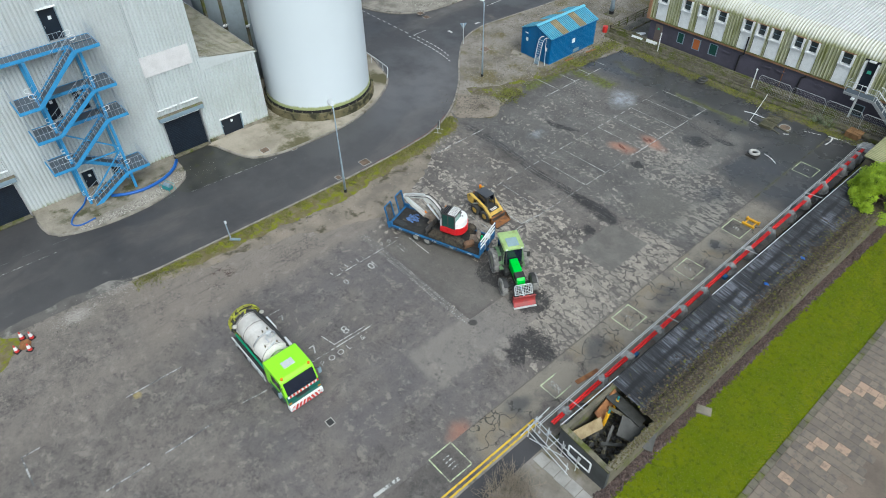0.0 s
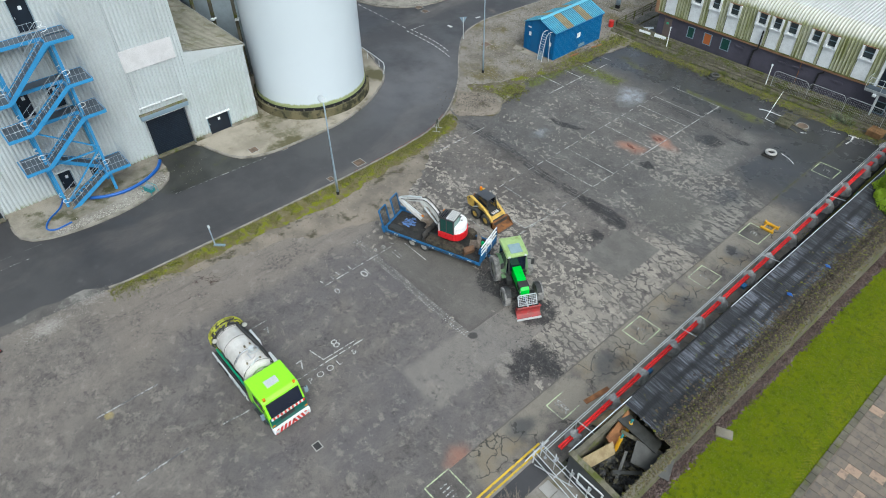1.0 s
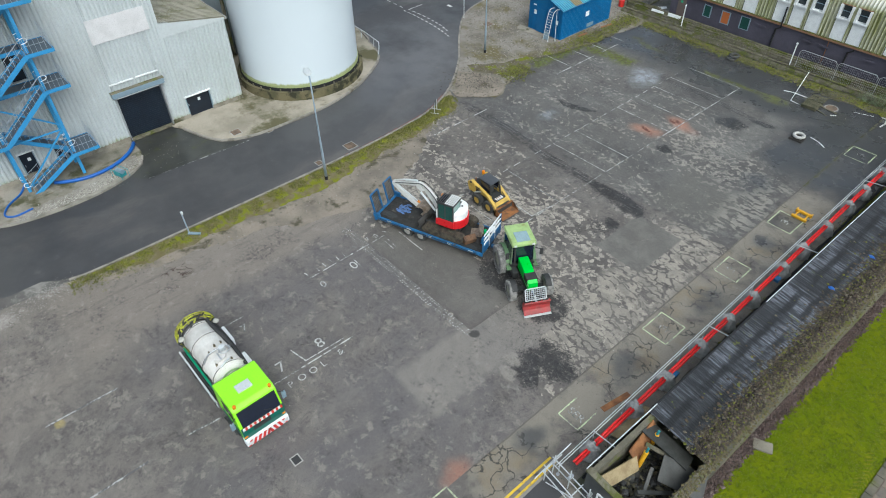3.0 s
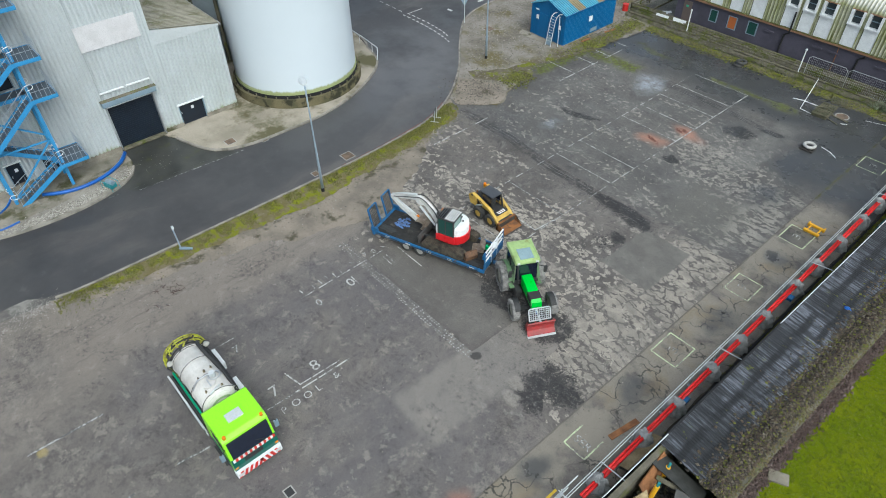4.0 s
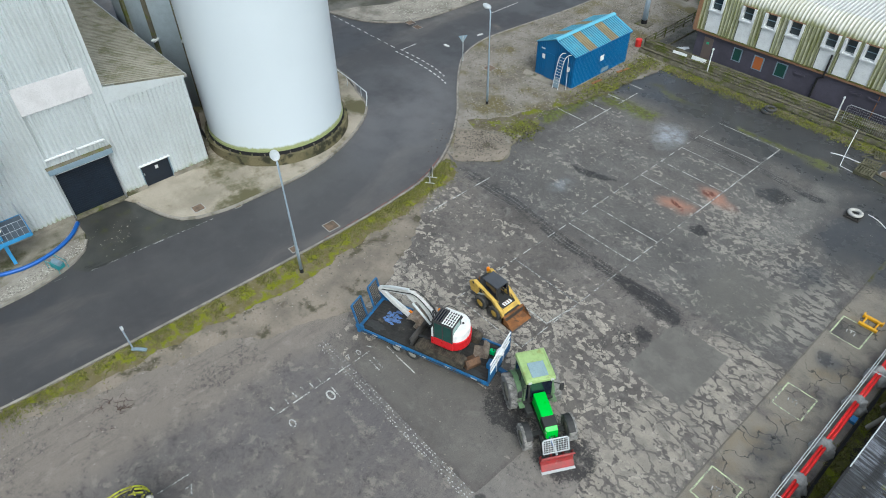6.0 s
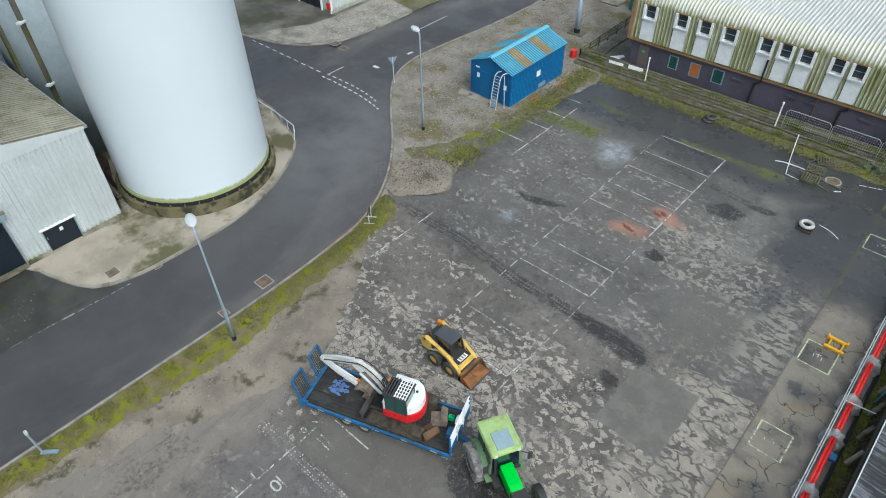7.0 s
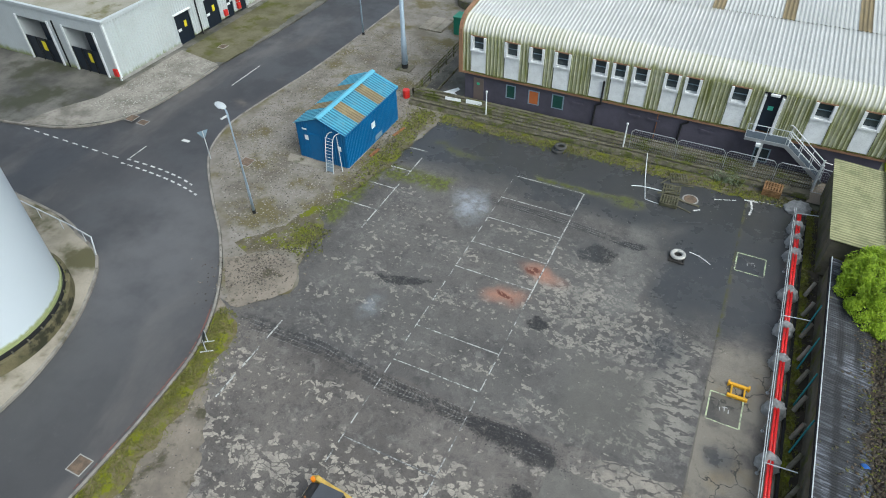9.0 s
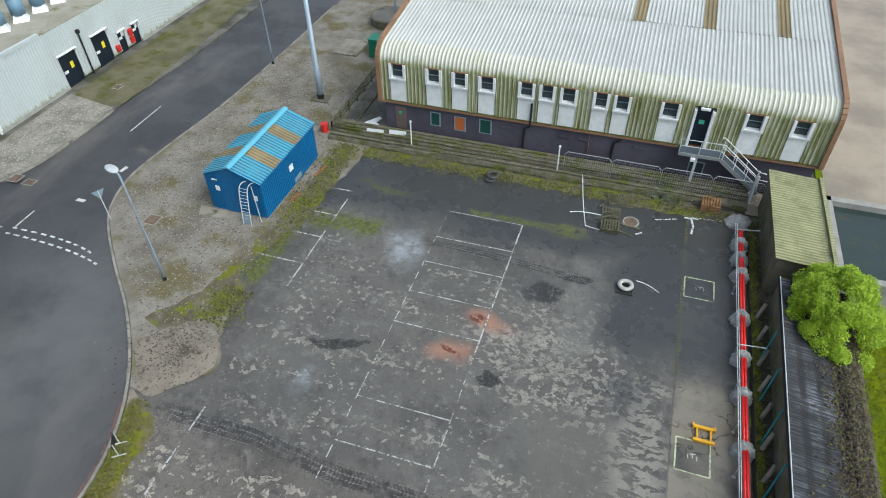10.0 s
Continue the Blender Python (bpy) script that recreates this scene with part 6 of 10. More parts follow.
mark("painted_note", [((-31.1, 15.6), (-30.75, 15.65)), ((-31.0, 16.4), (-30.65, 16.4)), ((-31.1, 16.9), (-30.7, 16.95)), ((-31.15, 17.4), (-30.85, 17.45)), ((-31.0, 17.9), (-30.65, 17.9)), ((-31.1, 19.2), (-30.9, 19.4)), ((-31.0, 21.6), (-30.7, 21.8))], 0.07, P_LETTER, "small illegible white painted note")
lettering("SER", -13.25, 20.3, 0.6, 0)
for y in (28.4, 35.5, 42.2, 53.8):
    bars = [((-13.8 + 0.2 * k, y - 0.2 + 0.1 * (k % 2)), (-13.85 + 0.22 * k, y + 0.05 + 0.12 * (k % 2))) for k in range(3)]
    mark("painted_note", bars + [((-13.75, y + 0.1), (-13.45, y + 0.16))], 0.05, P_LETTER, "small illegible white painted note")
mark("painted_note", [((-14.2 + 0.25 * k, 11.8), (-14.2 + 0.25 * k, 12.3)) for k in range(4)], 0.08, P_WHITE, "small illegible white painted note")
# road marks
zr = -0.074
gw = smooth_line([(-58.4, 45.5), (-56.9, 45.52), (-55.5, 45.48), (-54.0, 45.4), (-52.5, 45.24), (-51.2, 45.0), (-50.1, 44.72)], 2)
gw2 = smooth_line([(-58.35, 46.08), (-56.8, 46.12), (-55.2, 46.12), (-53.8, 46.02), (-52.4, 45.82), (-51.2, 45.5)], 2)
for row in (gw, gw2):
    ls, i = [], 0
    for a, b in zip(row, row[1:]):
        A, B = Vector(a), Vector(b)
        n = (B - A) * 0.42
        ls.append((tuple(A), tuple(B - n)))
    mark("give_way_line", ls, 0.14, P_ROAD, "broken white give-way line across the road", zr)
mark("give_way_line", dashes((-59.1, 45.9), (-70.0, 45.9), 0.6, 0.5), 0.1, P_ROAD, "broken white edge line across the side road", zr)
mark("centre_line", [((-58.3, 48.0), (-58.25, 46.2)), ((-58.5, 58.7), (-58.55, 62.85))], 0.1, P_ROAD, "thin white centre line of the road", zr)
mark("road_arrow", [((-56.3, 49.95), (-55.6, 49.95)), ((-55.55, 53.7), (-55.45, 54.4))], 0.3, P_ROAD, "short white road mark", zr)
mark("red_line", [(a, b) for a, b in zip([(x - 0.28, y) for x, y in east if 24 < y < 37], [(x - 0.28, y) for x, y in east if 24 < y < 37][1:])], 0.1, P_RED, "faded red line beside the kerb", zr)
mark("red_line", [((-53.4, 60.5), (-53.2, 92))], 0.1, P_RED, "faded red line beside the kerb", zr)
mark("joint_line", dashes((-49.2, -12), (-47.6, 19), 1.3, 0.9), 0.05, P_DIM, "faint broken line along the road", zr)


# manhole covers and gullies
M_LID = mat("dull_rusty_iron", (0.17, 0.12, 0.085), (0.10, 0.078, 0.06), 0.8, scale=3, fine=14, vary=1.0)


M_CHASSISLID = plain("black_iron", (0.03, 0.03, 0.03), 0.7)


def cover(x, y, w, h, z, m, label, rz=0):
    t = thing("manhole_cover", label, "manhole cover", (x, y, z), rz)
    part("frame", box(-w / 2 - 0.06, w / 2 + 0.06, -h / 2 - 0.06, h / 2 + 0.06, 0.0, 0.012), M_CONC, t)
    part("lid", box(-w / 2, w / 2, -h / 2, h / 2, 0.0, 0.02, 0.004), m, t)


for a in ((-40.9, 26.0, 0.8, 0.8, -0.078, "rusty square manhole cover in the road"), (-48.6, 20.2, 0.7, 0.7, 0.045, "rusty manhole cover in the apron"), (-40.6, 22.9, 0.5, 0.4, -0.078, "rusty road gully grate"), (-47.2, 22.4, 0.5, 0.4, -0.078, "rusty road gully grate"), (-62.4, 50.6, 0.8, 0.8, 0.05, "rusty manhole cover in the gravel"), (-61.2, 50.6, 0.8, 0.6, -0.078, "pale manhole cover in the road"), (-49.5, 49.5, 0.9, 0.9, 0.055, "rusty manhole cover in the gravel"), (-64.3, 64.5, 0.7, 0.7, 0.045, "rusty manhole cover in the concrete")):
    cover(*a[:5], M_LID, a[5])
cover(-20.55, 8.45, 0.42, 0.36, 0.001, M_CHASSISLID, "black iron yard drain grate")
t = thing("manhole_cover", "rusty round manhole cover in wet tarmac", "manhole cover", (-18.2, 58.9, 0.004))
part("frame", disc((0, 0, 0.006), 0.55, 0.012), M_CONC, t)
part("lid", disc((0, 0, 0.012), 0.45, 0.018), M_LID, t)


# ---- lamp posts, masts, signs ----
def lamp_post(x, y, h, rz, reach=0.9):
    t = thing("street_lamp", "pale blue-grey steel street lamp with flat oval head", "street lamp", (x, y, 0), rz, "street lamps")
    part("base", disc((0, 0, 0.16), 0.12, 0.32, sides=14), M_BLACK, t)
    part("post", tube([(0, 0, 0.3), (0, 0, 2.0), (0, 0, h - 0.2), (0.12, 0, h)], [0.1, 0.09, 0.06, 0.055], None, 12), M_POLE, t, "", True)
    part("arm", tube([(0.1, 0, h - 0.02), (reach * 0.5, 0, h + 0.05)], 0.045), M_POLE, t)
    bm = bmesh.new()
    bmesh.ops.create_uvsphere(bm, u_segments=20, v_segments=10, radius=1, matrix=Matrix.Translation((reach * 0.75, 0, h + 0.06)) @ Matrix.Diagonal((0.55, 0.27, 0.12, 1)))
    part("head", bm, M_STEELPALE, t, "", True)
    part("lens", disc((reach * 0.75, 0, h - 0.04), 0.2, 0.06, sides=16), M_STEELPALE, t)
    return t


M_POLE = plain("pole_blue_grey", (0.30, 0.37, 0.44), 0.45, 0.2)
lamp_post(-38.35, 22.1, 8.2, 160)
lamp_post(-45.1, 44.8, 8.1, 160)
lamp_post(-52.9, 72.5, 8.3, 180)
t = thing("mast", "tall thick blue-grey steel mast on a concrete foot", "mast", (-45.6, 67.8, 0))
part("footing", box(-0.75, 0.75, -0.6, 0.6, 0.03, 0.16, 0.02), M_OLDWALL, t)
part("column", tube([(0, 0, 0.1), (0, 0, 3), (0, 0, 3.05), (0, 0, 16)], [0.27, 0.25, 0.2, 0.16], None, 16), M_POLE, t, "", True)
part("collar", disc((0, 0, 0.35), 0.3, 0.4, sides=16), M_BLACK, t)
part("door", box(0.2, 0.27, -0.1, 0.1, 0.7, 1.4), M_STAIRGREY, t)
for x, y in ((-45.2, 85), (-40.5, 90)):
    lamp_post(x, y, 8.3, 180)


def road_sign(x, y, h, rz, tri=True):
    t = thing("road_sign", "grey-backed triangular give-way sign on a post" if tri else "small sign on a galvanised post", "road sign", (x, y, 0), rz)
    part("post", tube([(0, 0, 0), (0, 0, h)], 0.035), M_STEELPALE, t)
    if tri:
        part("plate", extrude([(-0.42, h), (0.42, h), (0, h - 0.72)], 0.03, 0.05), M_STAIRGREY, t)
        part("face", extrude([(-0.4, h - 0.01), (0.4, h - 0.01), (0, h - 0.69)], 0.052, 0.056), M_WHITE, t)
    else:
        part("plate", box(0.03, 0.05, -0.25, 0.25, h - 0.4, h, 0.01), M_STAIRGREY, t)
    return t


road_sign(-52.3, 48.7, 2.5, 150)
t = thing("sign_frame", "leaning galvanised post in a bolted base by the kerb", "sign post", (-39.4, 11.9, 0))
part("post", tube([(0, 0, 0.05), (-0.03, -0.05, 1.95)], 0.05), M_POLE, t)
part("base", box(-0.1, 0.75, -0.1, 0.1, 0.03, 0.14, 0.02, None, pose(0, 0, 0, 0, 0, 45)), M_STAIRGREY, t)
part("clamp", box(-0.08, 0.08, -0.1, 0.04, 1.75, 1.95, 0.01), M_STEELPALE, t)
t = thing("sign_frame", "low galvanised sign frame standing on the verge", "sign frame", (-40.1, 34.2, 0.03), 35)
for y in (-0.35, 0.35):
    part("leg", tube([(0, y, 0), (0, y, 1.0)], 0.03), M_STEELPALE, t)
    part("foot", tube([(-0.35, y, 0.04), (0.35, y, 0.04)], 0.03), M_STEELPALE, t)
part("plate", box(-0.03, 0.0, -0.42, 0.42, 0.6, 1.05, 0.01), M_NAVY, t)
t = thing("guard_rail", "low pale pipe guard rail at the tank apron", "rail")
part("rail", tube([(-51.7, 37.0, 0.1), (-51.8, 37.2, 0.8), (-52.4, 37.6, 0.9), (-54.8, 37.9, 0.9), (-60, 38.3, 0.9)], 0.045), M_STEELPALE, t)
for x, y in ((-53.4, 37.72), (-55.8, 37.98), (-58.2, 38.16)):
    part("post", tube([(x, y, 0.04), (x, y, 0.9)], 0.03), M_STEELPALE, t)

# ---- barrier of red pipes held down by heaps of gravel, with a scaffold rail ----
HEAPS = (19.1, 22.5, 25.15, 28.35, 31.1, 33.7, 37.3, 39.85, 43.0, 46.2, 48.7, 51.7, 55.3, 56.8, 58.2)
M_REDPIPE = plain("bright_red_plastic", (0.80, 0.02, 0.02), 0.35)
M_HEAP = mat("grey_sand_cover", (0.38, 0.378, 0.37), (0.25, 0.25, 0.247), 0.95, scale=2.5, fine=16, vary=1.0, bump=0.8, dist=0.04)
edges = [17.9, *HEAPS, 59.3]
for a, b in zip(edges, edges[1:]):
    t = thing("pipe_barrier", "two bright red plastic pipes lying side by side", "barrier", (-11.4, (a + b) / 2, 0), 0, "red pipe barrier")
    L = (b - a) / 2 + 0.02
    for x in (-0.075, 0.075):
        part("pipe", tube([(x, -L, 0.7), (x, L, 0.7)], 0.07, None, 12), M_REDPIPE, t, "", True)
    part("base_rail", box(0.5, 0.62, -L, L, 0.02, 0.1), M_BLACK, t, "black base strip")
for i, y in enumerate(HEAPS + (60.8,)):
    k = 1.0 if y < 60 else 1.6
    rng = random.Random(i)
    ob = mesh_ob("ballast_mound", blob((0, 0, 0), (0.54 * k, 0.44 * k, 0.93 if k < 1.5 else 0.55), i, 4, 0.2, 2.8), M_HEAP, None, "", True)
    ob.matrix_world = pose(-11.4, y, 0.0, 0, 0, rng.uniform(-20, 20))
    tagged(ob, "rounded grey mound weighing the red barrier down", "ballast mound", "barrier mounds")
rail = thing("scaffold_rail", "galvanised scaffold-tube handrail along the yard's edge", "handrail")
for z, x in ((1.02, -11.80), (1.0, -11.70)):
    part("rail", tube([(x, 17.0, z), (x, 59.5, z)], 0.022), M_STEELPALE, rail)
for i in range(18):
    y = 17.2 + i * 2.45
    part("post", tube([(-11.75, y, 0), (-11.75, y, 1.05)], 0.028), M_STEEL, rail)
    part("foot", disc((-11.75, y, 0.02), 0.09, 0.03, sides=10), M_STEEL, rail)
    if i % 4 == 1:
        part("brace", tube([(-11.75, y, 1.03), (-10.4, y - 0.1, 1.3)], 0.028), M_STEELPALE, rail, "pale tie tube to the wall")
M_BRIGHTMOSS = mat("bright_moss", (0.125, 0.135, 0.018), (0.09, 0.075, 0.04), 0.95, scale=1.2, fine=10, vary=1.0, bump=0.7, dist=0.05, dirt=(0.165, 0.185, 0.012), dirt_scale=1.5, dirt_at=(0.5, 0.64))
M_SOIL = mat("damp_brown_soil", (0.075, 0.064, 0.048), (0.04, 0.035, 0.028), 0.95, scale=0.9, fine=9, vary=1.0, bump=0.8, dist=0.05, dirt=(0.15, 0.135, 0.11), dirt_scale=2.2, dirt_at=(0.58, 0.70))
sheet("soil_strip", worn([(-10.95, 22), (-10.95, 30), (-10.95, 40), (-10.98, 52), (-10.95, 61)], 0.06, 8, 14) + [(-9.75, 61.5), (-9.8, 22)], 0.012, M_SOIL, label="damp brown soil between barrier and wall", category="soil")
sheet("weeds_strip", worn([(-10.75, 22), (-10.75, 30), (-10.8, 40), (-10.8, 52), (-10.8, 61)], 0.12, 8, 12) + worn([(-10.35, 61.0), (-10.3, 52), (-10.38, 40), (-10.2, 30), (-10.1, 22)], 0.14, 8, 13), 0.018, M_BRIGHTMOSS, label="mossy strip between barrier and wall", category="moss")
for i in range(10):
    y = 36.6 + i * 1.74
    t = mesh_ob("wall_prop", tube([(-10.48, y, 0.04), (-10.16, y + 0.5, 0.85)], [0.12, 0.105], None, 12), M_APRON, None, "", False)
    tagged(t, "short pale concrete post leaning against the outbuilding wall", "prop", "wall props")
M_TEAL = plain("teal_paint", (0.03, 0.22, 0.24), 0.5)
for i, y in enumerate((41.0, 43.9, 46.4, 48.9)):
    t = mesh_ob("wall_strut", tube([(-10.5, y, 0.05), (-10.1, y + 0.75, 2.0)], 0.045, None, 8), M_TEAL)
    tagged(t, "teal-painted steel strut leaning on the wall", "strut", "wall struts")

# scaffold at the broken end of the outbuilding
sc = thing("scaffold", "galvanised scaffold tubes round the broken end wall", "scaffold")
for a, b in (((-12.2, 17.2, 1.0), (-8.6, 16.9, 1.0)), ((-12.2, 17.2, 0.5), (-8.6, 16.9, 0.5)), ((-12.2, 16.6, 1.0), (-8.8, 16.2, 1.0)), ((-12.2, 16.6, 0.4), (-8.8, 16.2, 0.4)), ((-12.3, 16.2, 0.1), (-12.0, 18.2, 1.3)), ((-12.0, 17.1, 0), (-12.0, 17.1, 1.5)), ((-11.0, 17.0, 0), (-11.0, 17.0, 1.6)), ((-9.9, 16.95, 0), (-9.9, 16.95, 1.6)), ((-8.8, 16.9, 0), (-8.8, 16.9, 1.5)), ((-12.0, 16.5, 0), (-12.0, 16.5, 1.2)), ((-9.0, 16.3, 0), (-9.0, 16.3, 1.2)), ((-12.0, 16.3, 1.0), (-12.0, 17.6, 1.0)), ((-10.4, 16.2, 1.0), (-10.4, 17.2, 1.0)), ((-11.8, 16.4, 0.2), (-9.4, 16.4, 1.3))):
    part("scaffold_tube", tube([a, b], 0.03), M_STEELPALE, sc)
for x in (-12.0, -11.0, -9.9, -8.8):
    part("coupler", box(x - 0.07, x + 0.07, 16.9, 17.2, 0.95, 1.08), M_STEEL, sc)
t = thing("window_frame", "white-painted empty window frame on the end wall", "window frame")
part("glazing", box(-9.5, -8.2, 17.16, 17.2, 0.55, 1.35), M_GLASS, t)
for a, b in (((-9.6, 17.15, 0.5), (-8.1, 17.15, 0.5)), ((-9.6, 17.15, 1.4), (-8.1, 17.15, 1.4)), ((-9.6, 17.15, 0.5), (-9.6, 17.15, 1.4)), ((-8.1, 17.15, 0.5), (-8.1, 17.15, 1.4))):
    part("frame", beam(a, b, 0.09, 0.1), M_WHITE, t)

# ---- blue fire stairs ----
st = thing("fire_stairs", "bright blue steel fire stairs zigzagging up the white wall", "stairs")
M_GRATE = plain("steel_grating", (0.10, 0.125, 0.155), 0.55, 0.3)
M_RAILGREY = plain("grey_handrail_steel", (0.42, 0.47, 0.52), 0.4, 0.4)
XF, XM, XB = -50.8, -51.9, -53.15


def rail_run(pts, h=1.05, gap=0.55):
    for z in (h, h * 0.5):
        part("handrail", tube([(x, y, zz + z) for x, y, zz in pts], 0.018, None, 5), M_RAILGREY, st)
    for a, b in zip(pts, pts[1:]):
        A, B = Vector(a), Vector(b)
        n = max(1, round((B - A).length / gap))
        for i in range(n + 1):
            p = A.lerp(B, i / n)
            part("baluster", tube([p, p + Vector((0, 0, h))], 0.013, None, 4), M_RAILGREY, st)


def landing(y0, y1, x0, x1, z):
    part("landing", box(x0, x1, y0, y1, z - 0.05, z), M_GRATE, st, "grey steel grating")
    for a, b in (((x1, y0, z - 0.1), (x1, y1, z - 0.1)), ((x0, y0, z - 0.1), (x0, y1, z - 0.1)), ((x0, y0, z - 0.1), (x1, y0, z - 0.1)), ((x0, y1, z - 0.1), (x1, y1, z - 0.1))):
        part("edge_beam", beam(a, b, 0.08, 0.24), M_STAIRBLUE, st)


def flight(x0, x1, y0, z0, y1, z1):
    n = max(3, round(abs(z1 - z0) / 0.19))
    for i in range(1, n):
        y, z = y0 + (y1 - y0) * i / n, z0 + (z1 - z0) * i / n
        part("tread", box(x0 + 0.05, x1 - 0.05, y - 0.12, y + 0.12, z - 0.03, z), M_GRATE, st)
    for x in (x0, x1):
        part("stringer", beam((x, y0, z0 - 0.08), (x, y1, z1 - 0.08), 0.07, 0.3), M_STAIRBLUE, st)
        rail_run([(x, y0, z0), (x, y1, z1)])
        d = 1 if y1 > y0 else -1
        for y, z, e in ((y0, z0, -d), (y1, z1, d)):
            part("rail_end", tube(smooth_line([(x, y, z + 1.05), (x, y + e * 0.32, z + 1.1), (x, y + e * 0.46, z + 0.95), (x, y + e * 0.34, z + 0.78), (x, y + e * 0.05, z + 0.74)], 4), 0.024, None, 6), M_WHITE, st, "white looped handrail end")


landing(8.9, 10.7, XB, XF, 2.0)
landing(3.8, 5.5, XB, XF, 4.2)
landing(3.8, 5.5, XB, XF, 7.05)
landing(9.0, 10.6, XB, XF, 7.0)
landing(5.5, 9.0, XB, XM - 0.15, 7.0)
landing(3.6, 5.1, XB, XF, 9.65)
landing(8.9, 10.6, XB, XF, 9.6)
landing(5.1, 8.9, XB, XM - 0.15, 9.6)
landing(-1.0, 10.5, XB, XM - 0.1, 12.85)
landing(8.7, 10.5, XM - 0.1, XF, 12.85)
flight(XM, XF, 5.6, 0.1, 8.9, 2.0)
flight(XB + 0.05, XM - 0.15, 8.9, 2.0, 5.5, 4.2)
flight(XM, XF, 5.5, 4.2, 9.0, 7.0)
flight(XM, XF, 5.5, 7.05, 8.9, 9.6)
flight(XM, XF, 5.1, 9.65, 8.7, 12.85)
for y0, y1, z in ((9.0, 10.65, 2.0), (9.05, 10.55, 7.0), (8.95, 10.55, 9.6), (8.75, 10.45, 12.85)):
    rail_run([(XF, y0 + 0.1, z), (XF, y1, z), (XB + 0.1, y1, z)], 1.1, 0.3)
for y0, y1, z in ((3.85, 5.4, 4.2), (3.85, 5.4, 7.05), (3.65, 5.0, 9.65)):
    rail_run([(XF, y1, z), (XF, y0, z), (XB + 0.1, y0, z)], 1.1, 0.3)
rail_run([(XM - 0.1, -1.0, 12.85), (XM - 0.1, 8.6, 12.85)], 1.1, 0.3)
for x, y in ((-51.4, 5.35), (-51.2, 9.1), (XB + 0.1, 5.3), (XB + 0.1, 9.1)):
    part("column", beam((x, y, 0.0), (x, y, 12.8), 0.2, 0.2), M_STAIRBLUE, st)
    part("base_plate", box(x - 0.25, x + 0.25, y - 0.25, y + 0.25, 0.03, 0.09), M_APRON, st)
for a, b in (((-51.3, 5.35, 0.4), (-51.2, 9.1, 4.0)), ((-51.3, 5.35, 7.0), (-51.2, 9.1, 4.2)), ((-51.35, 5.3, 9.5), (-51.25, 9.1, 12.6)), ((-51.35, 5.35, 3.9), (-51.2, 9.1, 3.9)), ((XM - 0.1, 0.0, 12.7), (XM - 0.1, 0.0, 9.0))):
    part("brace", beam(a, b, 0.1, 0.1), M_STAIRBLUE, st)
part("footing", box(-51.9, -50.3, 5.0, 6.6, 0.03, 0.14, 0.02), M_APRON, st)
hose_m = plain("blue_hose", (0.008, 0.09, 0.36), 0.4)
t = mesh_ob("hose", tube(smooth_line([(-52.6, 13.4, 0.1), (-51.4, 12.6, 0.2), (-50.6, 11.2, 0.14), (-50.3, 9.6, 0.14), (-50.6, 8.2, 0.14), (-51.3, 7.0, 0.15)], 8), 0.14, None, 10), hose_m, None, "", True)
tagged(t, "thick bright blue hose lying on the apron", "hose")
t = mesh_ob("hose", tube(smooth_line([(-52.2, 5.3, 0.4), (-51.6, 4.7, 0.12), (-50.8, 3.7, 0.1), (-49.8, 3.2, 0.1), (-49.2, 3.7, 0.1), (-49.3, 4.9, 0.1)], 8), 0.07, None, 8), hose_m, None, "", True)
tagged(t, "thin blue hose curled on the apron", "hose")
t = thing("pump", "small teal pump set in a tube frame", "pump", (-49.0, 11.0, 0.04), 20)
part("body", box(-0.4, 0.4, -0.25, 0.25, 0.1, 0.45, 0.04), M_TEAL, t)
part("motor", disc((0.1, 0, 0.5), 0.18, 0.6, "x", 16), M_STAIRGREY, t)
for y in (-0.32, 0.32):
    part("frame", tube([(-0.55, y, 0), (-0.55, y, 0.6), (0.55, y, 0.6), (0.55, y, 0)], 0.025), M_TEAL, t)

# kerb-side channel line before the roller door
mark("joint_line", dashes((-47.5, 12.4), (-47.0, 20.5), 0.8, 0.18), 0.1, P_FAINT, "pale broken channel line along the road", zr)
mark("joint_line", dashes((-47.7, -6.0), (-47.4, 1.2), 0.8, 0.18), 0.09, P_FAINT, "pale broken channel line along the road", zr)
# ---- vehicles ----
def wheel(parent, x, y, r, w, hub, name="wheel", lugs=0, z=None):
    z = r if z is None else z
    t = part(name, disc((x, y, z), r * 0.6, w * 0.7, "y", 20), hub, parent)
    bm = bmesh.new()
    prof = [(r * 0.58, -w / 2), (r * 0.9, -w / 2), (r, -w * 0.36), (r, w * 0.36), (r * 0.9, w / 2), (r * 0.58, w / 2)]
    n = 32
    rings = [[bm.verts.new((x + q * math.cos(a), y + o, z + q * math.sin(a))) for q, o in prof] for a in (2 * math.pi * i / n for i in range(n))]
    for i in range(n):
        a, b = rings[i], rings[(i + 1) % n]
        for k in range(len(prof) - 1):
            bm.faces.new((a[k], b[k], b[k + 1], a[k + 1]))
    for i in range(lugs):
        for s in (-1, 1):
            a = 2 * math.pi * (i + (0.5 if s > 0 else 0)) / lugs
            m = Matrix.Translation((x, y, z)) @ Matrix.Rotation(-a, 4, "Y") @ Matrix.Translation((r, s * w * 0.24, 0)) @ Matrix.Rotation(s * radians(35), 4, "X")
            bmesh.ops.create_cube(bm, size=1, matrix=m @ Matrix.Diagonal((r * 0.16, w * 0.58, r * 0.13, 1)))
    bmesh.ops.recalc_face_normals(bm, faces=bm.faces)
    part("tyre", bm, M_TYRE, t)
    part("hub", disc((x, y, z), r * 0.22, w * 0.85, "y", 12), hub, t)
    return t


